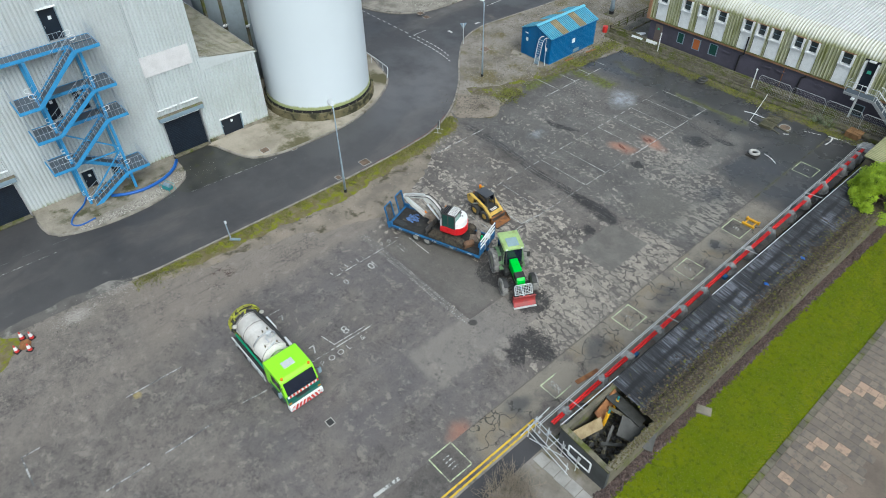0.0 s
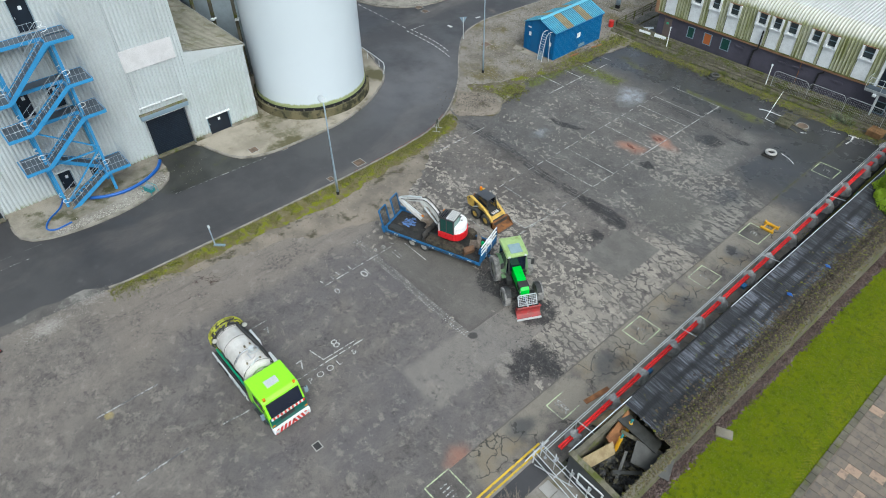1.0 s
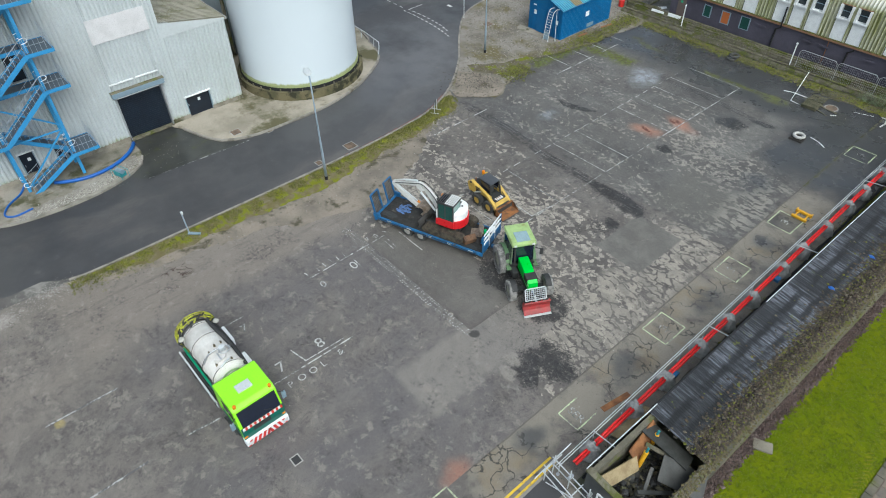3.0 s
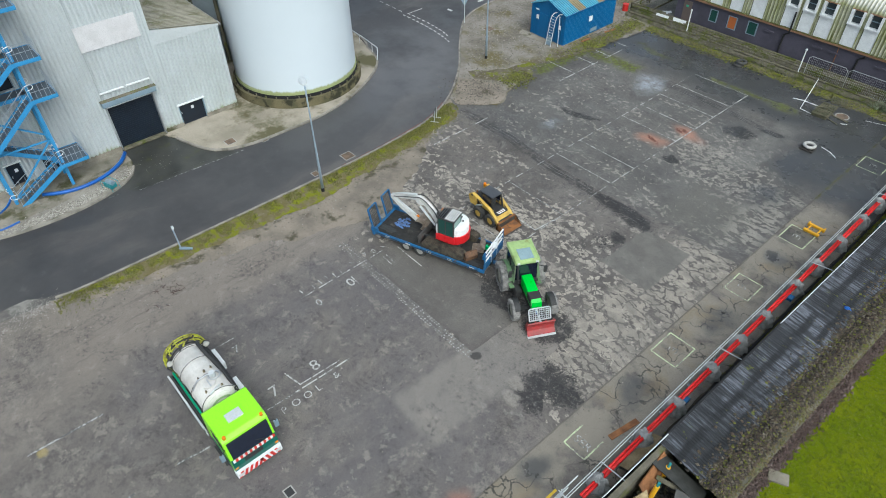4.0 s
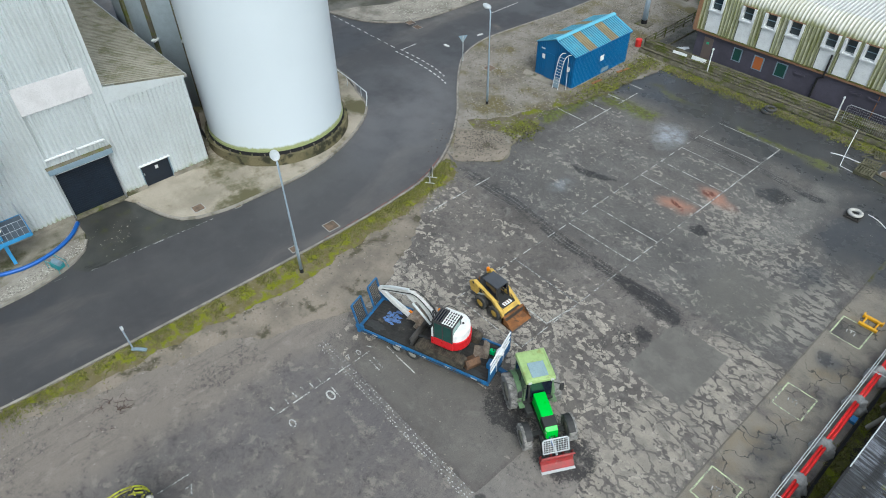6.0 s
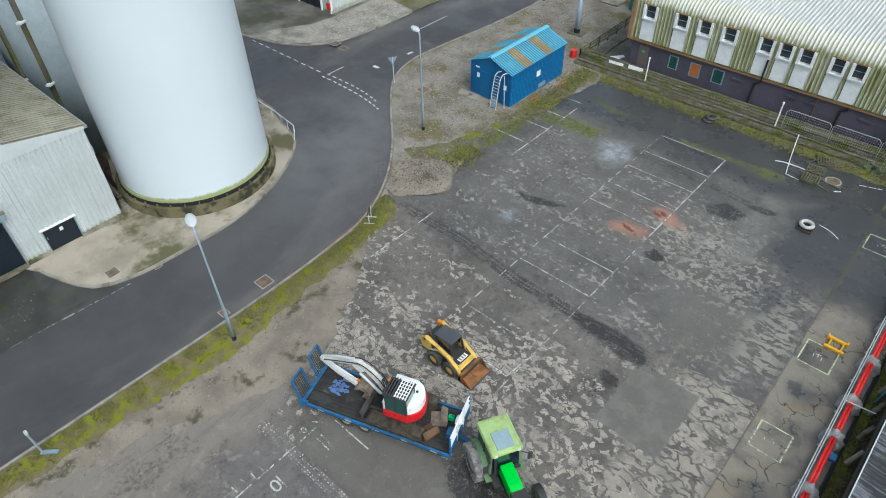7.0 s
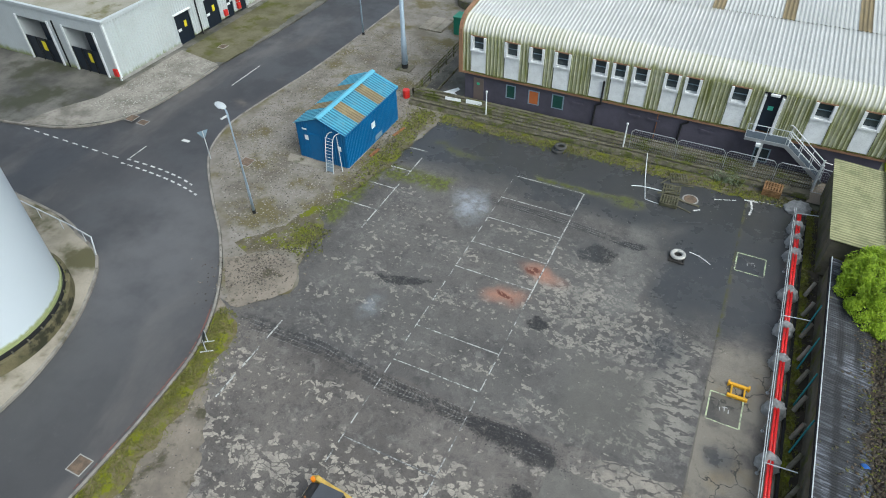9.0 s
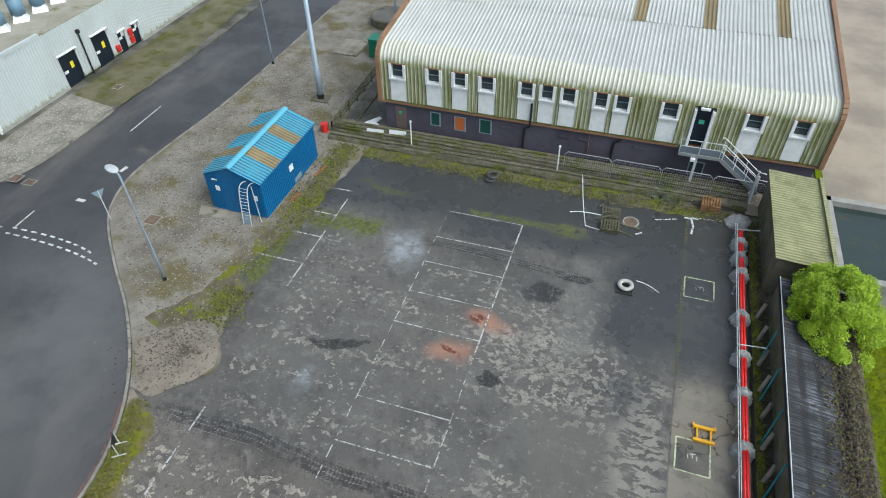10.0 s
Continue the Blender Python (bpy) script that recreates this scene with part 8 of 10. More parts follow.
def trailer():
    t = thing("plant_trailer", "blue low-loader plant trailer with muddy deck, ramps raised", "trailer", (*TRO, 0), TRH)
    L, W, Z = 3.95, 1.25, 0.85
    for i in range(12):
        y = -W + 0.1 + i * (2 * W - 0.2) / 12
        part("plank", box(-L + 0.1, L - 0.05, y + 0.008, y + (2 * W - 0.2) / 12 - 0.008, Z - 0.06, Z), M_DECK, t)
    for s in (-1, 1):
        part("side_beam", box(-L, L, s * W - 0.05, s * W + 0.05, Z - 0.2, Z + 0.02, 0.01), M_TRAILBLUE, t, "chipped blue side beam")
        for i in range(9):
            x = -L + 0.4 + i * 0.9
            part("lashing_ring", box(x - 0.05, x + 0.05, s * (W + 0.07) - 0.03, s * (W + 0.07) + 0.03, Z - 0.14, Z - 0.02), M_TRAILBLUE, t)
        for x in (-1.6, -0.6):
            wheel(t, x, s * 1.08, 0.4, 0.26, M_RIMGREY)
    part("rear_beam", box(-L - 0.08, -L + 0.1, -W - 0.1, W + 0.1, Z - 0.3, Z + 0.04, 0.02), M_TRAILBLUE, t)
    part("spine", box(-L + 0.3, L, -0.35, 0.35, 0.5, Z - 0.08), M_CHASSIS, t)
    part("drawbar", beam((L, 0, 0.6), (L + 1.5, -0.25, 0.62), 0.2, 0.18), M_TRAILBLUE, t)
    # headboard
    hb = part("headboard", box(L - 0.05, L + 0.03, -W - 0.05, W + 0.05, Z, Z + 0.5, 0.01), M_TRAILBLUE, t, "blue headboard with white rails")
    for z in (Z + 0.7, Z + 1.05, Z + 1.4):
        part("headboard_rail", beam((L, -W, z), (L, W, z), 0.06, 0.09), M_WHITE, hb)
    for y in (-W, -0.4, 0.4, W):
        part("headboard_post", beam((L, y, Z), (L, y, Z + 1.45), 0.07, 0.07), M_WHITE if abs(y) < 1 else M_TRAILBLUE, hb)
    for s in (-1, 1):
        part("rope", tube(smooth_line([(-L + 0.3, s * (W + 0.09), Z - 0.02), (-1.5, s * (W + 0.11), Z - 0.1), (1.0, s * (W + 0.1), Z - 0.03), (L - 0.4, s * (W + 0.1), Z - 0.1)], 5), 0.02, None, 6), M_CHASSIS, t, "dark lashing rope")
        for i in range(5):
            x = -L + 0.9 + i * 1.5
            part("side_patch", box(x, x + 0.35, s * (W + 0.052) - 0.004, s * (W + 0.052) + 0.004, Z - 0.16, Z - 0.03), M_STEELPALE, t, "worn bare metal patch")
    for k, (x, y, sx, sy) in enumerate(((-3.2, -0.7, 0.5, 0.25), (1.6, 0.95, 0.6, 0.12), (2.9, -0.95, 0.5, 0.16), (-0.9, 1.0, 0.7, 0.1))):
        part("mud_patch", blob((x, y, Z), (sx, sy, 0.025), k + 20, 3, 0.8, 3.0), M_CHASSIS, t, "dark oily dirt on the deck")
    for k in range(4):
        a = 0.7 * k
        part("chain", tube(smooth_line([(2.3 + 0.2 * k, -0.9 + 0.35 * k, Z + 0.03), (2.6 + 0.1 * k, -0.5 + 0.3 * k, Z + 0.05), (2.45 + 0.25 * k, -0.2 + 0.25 * k, Z + 0.03), (3.0, 0.1 * k, Z + 0.04)], 4), 0.03, None, 6), M_RUST if k % 2 else M_CHASSIS, t, "coiled rusty chain")
    part("tool_box", box(L - 0.55, L - 0.15, -0.45, 0.0, Z, Z + 0.35, 0.03), M_TRAILBLUE, t)
    part("winch_cover", blob((L - 0.05, 0.1, Z + 0.95), (0.22, 0.3, 0.22), 2, 2, 0.15), M_WHITE, t, "white rounded cover")
    # ramps standing up at the rear, with open mesh
    for s in (-1, 1):
        y0, y1 = s * 0.35, s * 1.2
        rp = part("ramp", beam((-L - 0.05, y0, Z), (-L - 0.35, y0, Z + 1.5), 0.08, 0.1), M_TRAILBLUE, t, "blue loading ramp standing up")
        part("ramp_side", beam((-L - 0.05, y1, Z), (-L - 0.35, y1, Z + 1.5), 0.08, 0.1), M_TRAILBLUE, rp)
        part("ramp_end", beam((-L - 0.35, y0, Z + 1.5), (-L - 0.35, y1, Z + 1.5), 0.08, 0.08), M_TRAILBLUE, rp)
        for i in range(11):
            k = i / 11
            part("ramp_rung", beam((-L - 0.05 - 0.3 * k, y0, Z + 1.5 * k), (-L - 0.05 - 0.3 * k, y1, Z + 1.5 * k), 0.025, 0.03), M_CHASSIS, rp)
        for i in range(1, 6):
            y = y0 + (y1 - y0) * i / 6
            part("ramp_bar", beam((-L - 0.05, y, Z), (-L - 0.35, y, Z + 1.5), 0.02, 0.02), M_CHASSIS, rp)
        part("ramp_spring", box(-L - 0.15, -L + 0.35, s * 1.28 - 0.06, s * 1.28 + 0.06, Z, Z + 0.28, 0.02), M_TRAILBLUE, rp)
    tarp = thing("torn_sheet", "torn pieces of light blue sheeting on the deck", "sheeting")
    tarp.matrix_world = t.matrix_world.copy()
    m_blue = mat("light_blue_sheet", (0.09, 0.18, 0.42), (0.06, 0.09, 0.16), 0.5, scale=4, fine=14, vary=1.0)
    for i in range(14):
        x, y = -2.7 + 0.42 * math.cos(i * 2.4) * (0.3 + i / 16), 0.25 + 0.5 * math.sin(i * 2.4) * (0.3 + i / 16)
        part("scrap", blob((x, y, Z), (0.10 + 0.05 * (i % 3), 0.08 + 0.04 * (i % 2), 0.03), i, 2, 0.7, 2.5), m_blue, tarp)
    return t


trailer()
M_DARKSTEEL = mat("worn_dark_steel", (0.10, 0.095, 0.09), (0.055, 0.05, 0.046), 0.5, 0.3, scale=2, fine=12, vary=1.0)
M_EXRED = plain("glossy_red_paint", (0.55, 0.012, 0.018), 0.3, 0, 0.1)
M_EXWHITE = plain("glossy_white_paint", (0.78, 0.79, 0.78), 0.3, 0, 0.15)
M_EXGREY = mat("dirty_white_boom", (0.60, 0.60, 0.58), (0.42, 0.42, 0.40), 0.5, scale=2.5, fine=10, vary=0.8)
M_TRACK = mat("muddy_track_rubber", (0.095, 0.08, 0.06), (0.035, 0.031, 0.026), 0.9, scale=3, fine=14, vary=1.0)


def excavator():
    # x runs towards the boom; the machine faces the trailer's ramps
    t = thing("excavator", "red and white midi excavator standing on the trailer", "excavator", (-27.5, 24.6, 0.85), TRH + 180)
    for s in (-1, 1):
        prof = [(1.45 * 1 + 0.3 * math.cos(radians(a)) - 0.3, 0.28 + 0.25 * math.sin(radians(a))) for a in range(-90, 91, 20)] + [(-1.15 + 0.3 * math.cos(radians(a)), 0.28 + 0.25 * math.sin(radians(a))) for a in range(90, 271, 20)]
        tr = part("track", extrude(prof, s * 0.93 - 0.26, s * 0.93 + 0.26, "x"), M_TRACK, t, "muddy rubber track")
        for i in range(22):
            x = -1.2 + i * 0.112
            part("grouser", box(x, x + 0.055, s * 0.93 - 0.27, s * 0.93 + 0.27, 0.52, 0.585), M_TRACK, tr)
    part("undercarriage", box(-0.9, 0.9, -0.65, 0.65, 0.3, 0.65, 0.05), M_CHASSIS, t)
    bl = part("dozer_blade", extrude([(1.65, 0.08), (1.8, 0.1), (1.72, 0.35), (1.8, 0.62), (1.72, 0.62), (1.62, 0.35)], -1.1, 1.1, "x"), M_DARKSTEEL, t, "worn dark grey dozer blade")
    for s in (-1, 1):
        part("blade_arm", beam((0.8, s * 0.45, 0.35), (1.65, s * 0.45, 0.3), 0.14, 0.12), M_CHASSIS, bl)
    part("slew_ring", disc((0, 0, 0.7), 0.55, 0.14, "z", 28), M_CHASSIS, t)
    # house: rounded counterweight behind, red below and white above
    def house(z0, z1, grow):
        out = [(0.6, -0.85 - grow), (0.6, 0.85 + grow)]
        out += [(-0.38 - (0.80 + grow) * math.sin(radians(a)), (0.87 + grow) * math.cos(radians(a))) for a in range(0, 181, 15)]
        bm = prism(out, z0, z1)
        return bm
    part("counterweight", house(0.76, 1.22, 0.02), M_EXRED, t, "red rounded counterweight")
    bm = house(1.22, 1.95, -0.03)
    es = [e for e in bm.edges if all(v.co.z > 1.9 for v in e.verts)]
    bmesh.ops.bevel(bm, geom=es, offset=0.18, segments=3, profile=0.6, affect="EDGES")
    part("engine_cover", bm, M_EXWHITE, t, "white rounded engine cover")
    part("red_swoosh", prism([(-0.38 - 0.84 * math.sin(radians(a)), 0.91 * math.cos(radians(a))) for a in range(20, 161, 10)] + [(-0.38 - 0.5 * math.sin(radians(a)), 0.86 * math.cos(radians(a))) for a in range(160, 19, -10)], 1.2, 1.34), M_EXRED, t, "red sweep round the engine cover")
    part("side_vent", box(-0.75, -0.25, -0.875, -0.845, 1.35, 1.75, 0.01), M_CHASSIS, t, "black side vent")
    part("engine_decal", box(-0.55, -0.15, -0.55, -0.3, 1.952, 1.956), M_CHASSIS, t)
    part("hand_rail", tube(smooth_line([(0.55, -0.8, 1.3), (0.55, -0.82, 1.95), (0.2, -0.82, 2.05), (-0.1, -0.8, 1.98)], 4), 0.022, None, 6), M_CHASSIS, t)
    for k in range(3):
        part("swing_hose", tube(smooth_line([(0.5, -0.15 - 0.1 * k, 1.15), (0.85, -0.05 - 0.16 * k, 1.5), (1.05, -0.2 - 0.1 * k, 1.7), (1.2, -0.3, 1.75)], 5), 0.03, None, 6), M_CHASSIS, t, "black hydraulic hose")
    for x, y in ((-0.6, 0.35), (-0.75, -0.15)):
        part("filler_cap", disc((x, y, 1.97), 0.06, 0.06, "z", 12), M_CHASSIS, t)
    # cab on the operator's left
    cx0, cx1, cy0, cy1, cz0, cz1 = -0.68, 0.46, -0.1, 0.92, 0.8, 2.5
    cb = part("cab", box(cx0, cx1, cy0, cy1, cz0, 1.35, 0.04), M_EXRED, t, "cab with red lower panels")
    for x in (cx0 + 0.05, -0.1, cx1 - 0.06):
        for y in (cy0 + 0.05, cy1 - 0.05):
            part("cab_post", beam((x, y, 1.3), (x, y, cz1), 0.07, 0.07), M_CHASSIS, cb)
    for x0, x1 in ((cx0 + 0.08, -0.13), (-0.07, cx1 - 0.09)):
        for y in (cy0 + 0.03, cy1 - 0.03):
            part("side_glass", box(x0, x1, y - 0.01, y + 0.01, 1.36, cz1 - 0.03), M_GREENGLASS, cb)
    part("windscreen", box(cx1 - 0.05, cx1 - 0.03, cy0 + 0.08, cy1 - 0.08, 1.1, cz1 - 0.03), M_WIND, cb)
    part("rear_glass", box(cx0 + 0.03, cx0 + 0.05, cy0 + 0.08, cy1 - 0.08, 1.4, cz1 - 0.03), plain("pale_green_glass", (0.22, 0.33, 0.30), 0.15), cb, "pale green rear window")
    rf = part("cab_roof", box(cx0 - 0.03, cx1 + 0.05, cy0 - 0.02, cy1 + 0.02, cz1, cz1 + 0.09, 0.03), M_CHASSIS, cb, "black roof under a white bar guard")
    part("roof_window", box(0.02, 0.4, cy0 + 0.12, cy1 - 0.12, cz1 + 0.088, cz1 + 0.1), M_WIND, rf)
    for i in range(9):
        x = cx0 + 0.03 + i * 0.135
        part("guard_bar", beam((x, cy0, cz1 + 0.17), (x, cy1, cz1 + 0.17), 0.04, 0.04), M_EXWHITE if i < 5 else M_DARKSTEEL, rf)
    for i in range(6):
        y = cy0 + 0.04 + i * 0.18
        part("guard_bar", beam((cx0, y, cz1 + 0.15), (cx0 + 0.62, y, cz1 + 0.15), 0.028, 0.03), M_EXWHITE, rf)
    part("work_lamp", box(cx1 + 0.02, cx1 + 0.1, cy0 + 0.1, cy0 + 0.28, cz1 - 0.05, cz1 + 0.1), M_AMBER, rf)
    # boom reaching out, dipper folded back under it
    part("swing_post", box(0.55, 1.1, -0.55, -0.08, 0.55, 1.2, 0.05), M_CHASSIS, t)
    bo = part("boom", extrude([(0.85, 1.0), (1.15, 1.75), (1.75, 2.35), (2.3, 2.62), (2.6, 2.55), (4.35, 2.0), (4.4, 1.86), (2.55, 2.3), (2.3, 2.28), (1.95, 2.0), (1.45, 1.4), (1.2, 0.9)], -0.41, -0.21, "x", None, 0.03), M_EXGREY, t, "dirty white boom")
    for y in (-0.5, -0.12):
        part("boom_plate", extrude([(2.0, 2.2), (2.3, 2.5), (2.6, 2.42), (2.45, 2.2), (2.2, 2.05)], y - 0.02, y + 0.02, "x"), M_EXGREY, bo)
    part("boom_ram", tube([(1.15, -0.05, 0.95), (2.2, -0.06, 2.05)], 0.07), M_STEELPALE, bo)
    for y in (-0.48, -0.14):
        part("boom_hose", tube(smooth_line([(0.95, y, 1.3), (1.3, y, 1.95), (2.1, y, 2.6), (2.9, y, 2.45), (4.2, y, 2.06)], 5), 0.028), M_CHASSIS, bo)
    part("hose_loop", tube(smooth_line([(1.0, -0.55, 1.15), (1.45, -0.75, 1.6), (1.7, -0.6, 1.2), (1.35, -0.5, 0.9)], 6), 0.035), M_CHASSIS, bo)
    sk = part("stick", extrude([(4.32, 2.02), (4.5, 1.98), (4.48, 1.78), (3.7, 1.12), (2.6, 0.46), (2.48, 0.52), (2.5, 0.68), (3.55, 1.38)], -0.4, -0.22, "x", None, 0.025), M_EXGREY, t, "dirty white dipper arm")
    part("stick_ram", tube([(2.55, -0.31, 2.68), (3.6, -0.31, 2.4), (4.4, -0.31, 2.08)], [0.065, 0.065, 0.035]), M_STEELPALE, sk)
    part("bucket_ram", tube([(4.1, -0.31, 1.78), (3.3, -0.31, 1.36), (2.6, -0.31, 1.0)], [0.06, 0.06, 0.035]), M_STEELPALE, sk)
    part("link", beam((2.65, -0.33, 1.0), (2.15, -0.33, 0.72), 0.1, 0.1), M_AMBER, sk, "yellow bucket link")
    part("bucket", extrude([(2.6, 0.72), (2.35, 1.05), (1.9, 1.0), (1.72, 0.6), (1.95, 0.25), (2.2, 0.3), (1.98, 0.52), (2.02, 0.8), (2.3, 0.85)], -0.72, 0.1, "x"), M_RUSTGREY, sk, "worn rusty digging bucket")
    return t


M_RUSTGREY = mat("worn_bucket_steel", (0.26, 0.215, 0.17), (0.12, 0.09, 0.068), 0.6, scale=3, fine=12, vary=1.0)
excavator()
M_BUCKETDARK = mat("dark_rusty_steel", (0.15, 0.085, 0.05), (0.07, 0.045, 0.032), 0.75, scale=3, fine=12, vary=1.0)
# spare buckets lying by the headboard
for lx, ly, r, m in ((2.75, 0.35, 20, M_RUSTGREY), (2.55, -0.55, -35, M_BUCKETDARK)):
    p = pose(*TRO, 0.85, 0, 0, TRH) @ pose(lx, ly, 0, 0, 0, r)
    ob = mesh_ob("spare_bucket", extrude([(-0.4, 0.0), (0.35, 0.02), (0.42, 0.35), (0.2, 0.6), (0.1, 0.52), (0.28, 0.3), (0.24, 0.1), (-0.4, 0.06)], -0.4, 0.4, "x"), m)
    ob.matrix_world = p
    tagged(ob, "rusty excavator bucket lying on the trailer deck", "bucket", "spare buckets")
t = thing("fuel_can", "small bright green can on the deck", "can")
t.matrix_world = pose(*TRO, 0.85, 0, 0, TRH) @ pose(3.3, 0.55, 0)
part("body", box(-0.14, 0.14, -0.1, 0.1, 0, 0.32, 0.03), plain("can_green", (0.01, 0.55, 0.15), 0.4), t)
part("cap", disc((0.06, 0, 0.34), 0.04, 0.05, "z", 10), M_BLACK, t)

M_CATYEL = mat("scuffed_yellow_paint", (0.60, 0.40, 0.075), (0.36, 0.235, 0.05), 0.45, scale=2, fine=10, vary=0.8, bump=0.03)


M_BUCKET = mat("rusty_bucket_steel", (0.30, 0.13, 0.045), (0.13, 0.065, 0.035), 0.75, scale=2.5, fine=12, vary=1.0, bump=0.3, dirt=(0.06, 0.045, 0.035), dirt_scale=2.2, dirt_at=(0.52, 0.66))


def skid_steer():
    t = thing("skid_steer_loader", "yellow skid-steer loader with rusty bucket lowered", "loader", (-28.25, 29.0, 0), 0)
    for x in (-0.58, 0.55):
        for s in (-1, 1):
            wheel(t, x, s * 0.68, 0.43, 0.32, M_CATYEL, "wheel", 14)
    part("chassis", box(-1.25, 0.95, -0.5, 0.5, 0.3, 0.95, 0.05), M_CHASSIS, t)
    en = part("engine_cover", extrude([(-1.45, 0.55), (-1.5, 1.3), (-1.2, 1.55), (-0.6, 1.5), (-0.5, 0.55)], -0.52, 0.52, "x", None, 0.04), M_CHASSIS, t)
    part("engine_grille", box(-1.25, -0.65, -0.42, 0.42, 1.5, 1.56), M_CHASSIS, en)
    part("beacon", disc((-1.3, 0.5, 1.78), 0.1, 0.2, "z", 12), M_AMBER, en, "amber beacon")
    for s in (-1, 1):
        part("lift_tower", extrude([(-1.4, 0.9), (-1.55, 1.5), (-1.2, 1.75), (-0.75, 1.55), (-0.9, 0.9)], s * 0.68 - 0.09, s * 0.68 + 0.09, "x", None, 0.02), M_CATYEL, t)
        part("lift_arm", extrude([(-1.25, 1.55), (-1.2, 1.75), (0.3, 1.32), (1.05, 0.78), (1.3, 0.4), (1.15, 0.3), (0.95, 0.6), (0.25, 1.15)], s * 0.64 - 0.1, s * 0.64 + 0.1, "x", None, 0.02), M_CATYEL, t)
        part("lift_ram", tube([(-1.0, s * 0.62, 0.8), (-0.2, s * 0.62, 1.25)], 0.05), M_STEELPALE, t)
    cab = part("cab_floor", box(-0.55, 0.65, -0.45, 0.45, 0.9, 1.0), M_CHASSIS, t)
    for x in (-0.5, 0.5):
        for s in (-1, 1):
            part("cab_post", beam((x, s * 0.42, 0.95), (x * 0.96 - 0.2, s * 0.4, 2.0), 0.08, 0.08), M_CHASSIS, t)
    part("cab_roof", box(-0.8, 0.38, -0.45, 0.42, 1.98, 2.06, 0.03), mat("dusty_black_roof", (0.06, 0.065, 0.075), (0.04, 0.043, 0.05), 0.6), t, "flat dusty black cab roof")
    for s in (-1, 1):
        part("side_screen", box(-0.55, 0.25, s * 0.42 - 0.01, s * 0.42 + 0.01, 1.35, 1.95), M_WIND, t)
    part("seat", box(-0.4, 0.05, -0.25, 0.25, 1.0, 1.55, 0.06), M_CHASSIS, t)
    part("front_step", extrude([(0.55, 0.95), (0.95, 0.9), (1.2, 0.55), (1.0, 0.45), (0.55, 0.6)], -0.52, 0.52, "x"), M_CATYEL, t)
    part("name_panel", box(0.62, 0.9, -0.3, 0.3, 0.955, 0.965), M_WHITE, t, "pale plate with dark bars")
    for k in range(3):
        part("panel_bar", box(0.66, 0.86, -0.22 + 0.17 * k, -0.14 + 0.17 * k, 0.966, 0.97), M_BROWNTRIM, t)
    part("foot_well", box(0.1, 0.56, -0.4, 0.4, 1.0, 1.03), M_CHASSIS, t, "black cab floor")
    for s in (-1, 1):
        part("arm_rest", box(-0.3, 0.2, s * 0.33 - 0.05, s * 0.33 + 0.05, 1.3, 1.38, 0.02), M_CHASSIS, t)
        part("control_lever", tube([(0.25, s * 0.22, 1.0), (0.3, s * 0.2, 1.5)], 0.025, None, 6), M_CHASSIS, t)
        part("arm_hose", tube(smooth_line([(-0.9, s * 0.5, 1.5), (-0.2, s * 0.52, 1.42), (0.5, s * 0.53, 1.12), (1.05, s * 0.5, 0.7)], 5), 0.025, None, 6), M_CHASSIS, t, "black hydraulic hose")
        part("decal", box(-0.9, -0.3, s * 0.745 - 0.004, s * 0.745 + 0.004, 1.42, 1.5), M_CHASSIS, t)
    part("quick_hitch", box(1.05, 1.22, -0.6, 0.6, 0.2, 0.66, 0.03), M_CHASSIS, t, "dark bucket hitch")
    part("rear_lamp", box(-1.55, -1.5, 0.3, 0.42, 1.05, 1.2, 0.01), M_REDSIGN, t)
    part("exhaust", tube([(-1.2, -0.3, 1.5), (-1.2, -0.3, 1.75)], 0.045), M_RUST, t)
    bk = part("bucket", extrude([(1.2, 0.62), (1.15, 0.1), (2.0, 0.04), (2.02, 0.08), (1.28, 0.18), (1.3, 0.5), (1.4, 0.66)], -0.8, 0.8, "x"), M_BUCKET, t, "rusty orange bucket")
    # dark back panel paints the shade inside the bucket
    part("bucket_back", box(1.3, 1.33, -0.78, 0.78, 0.22, 0.6), M_DARKSTEEL, bk, "bucket back darkened for the shade inside")
    part("bucket_lip", box(1.92, 2.06, -0.8, 0.8, 0.05, 0.085), M_DARKSTEEL, bk)
    for y in (-0.8, 0.77):
        part("bucket_side", extrude([(1.2, 0.62), (1.15, 0.1), (2.0, 0.05), (1.5, 0.58)], y, y + 0.03, "x"), M_BUCKET, bk)
    for s in (-1, 1):
        part("arm_pin", disc((-1.2, s * 0.76, 1.62), 0.08, 0.06, "y", 12), M_CHASSIS, t)
        part("side_panel", box(-0.5, 0.55, s * 0.5 - 0.02, s * 0.5 + 0.02, 0.85, 1.2, 0.01), M_CATYEL, t)
        part("hand_rail", tube([(0.5, s * 0.4, 1.0), (0.45, s * 0.4, 1.6), (0.3, s * 0.4, 1.98)], 0.025, None, 6), M_CHASSIS, t)
    part("rear_door", box(-1.53, -1.47, -0.4, 0.4, 0.65, 1.25, 0.02), M_CATYEL, t)
    part("tilt_ram", tube([(0.95, 0.25, 0.6), (1.22, 0.25, 0.5)], 0.05), M_STEELPALE, t)
    return t


skid_steer()
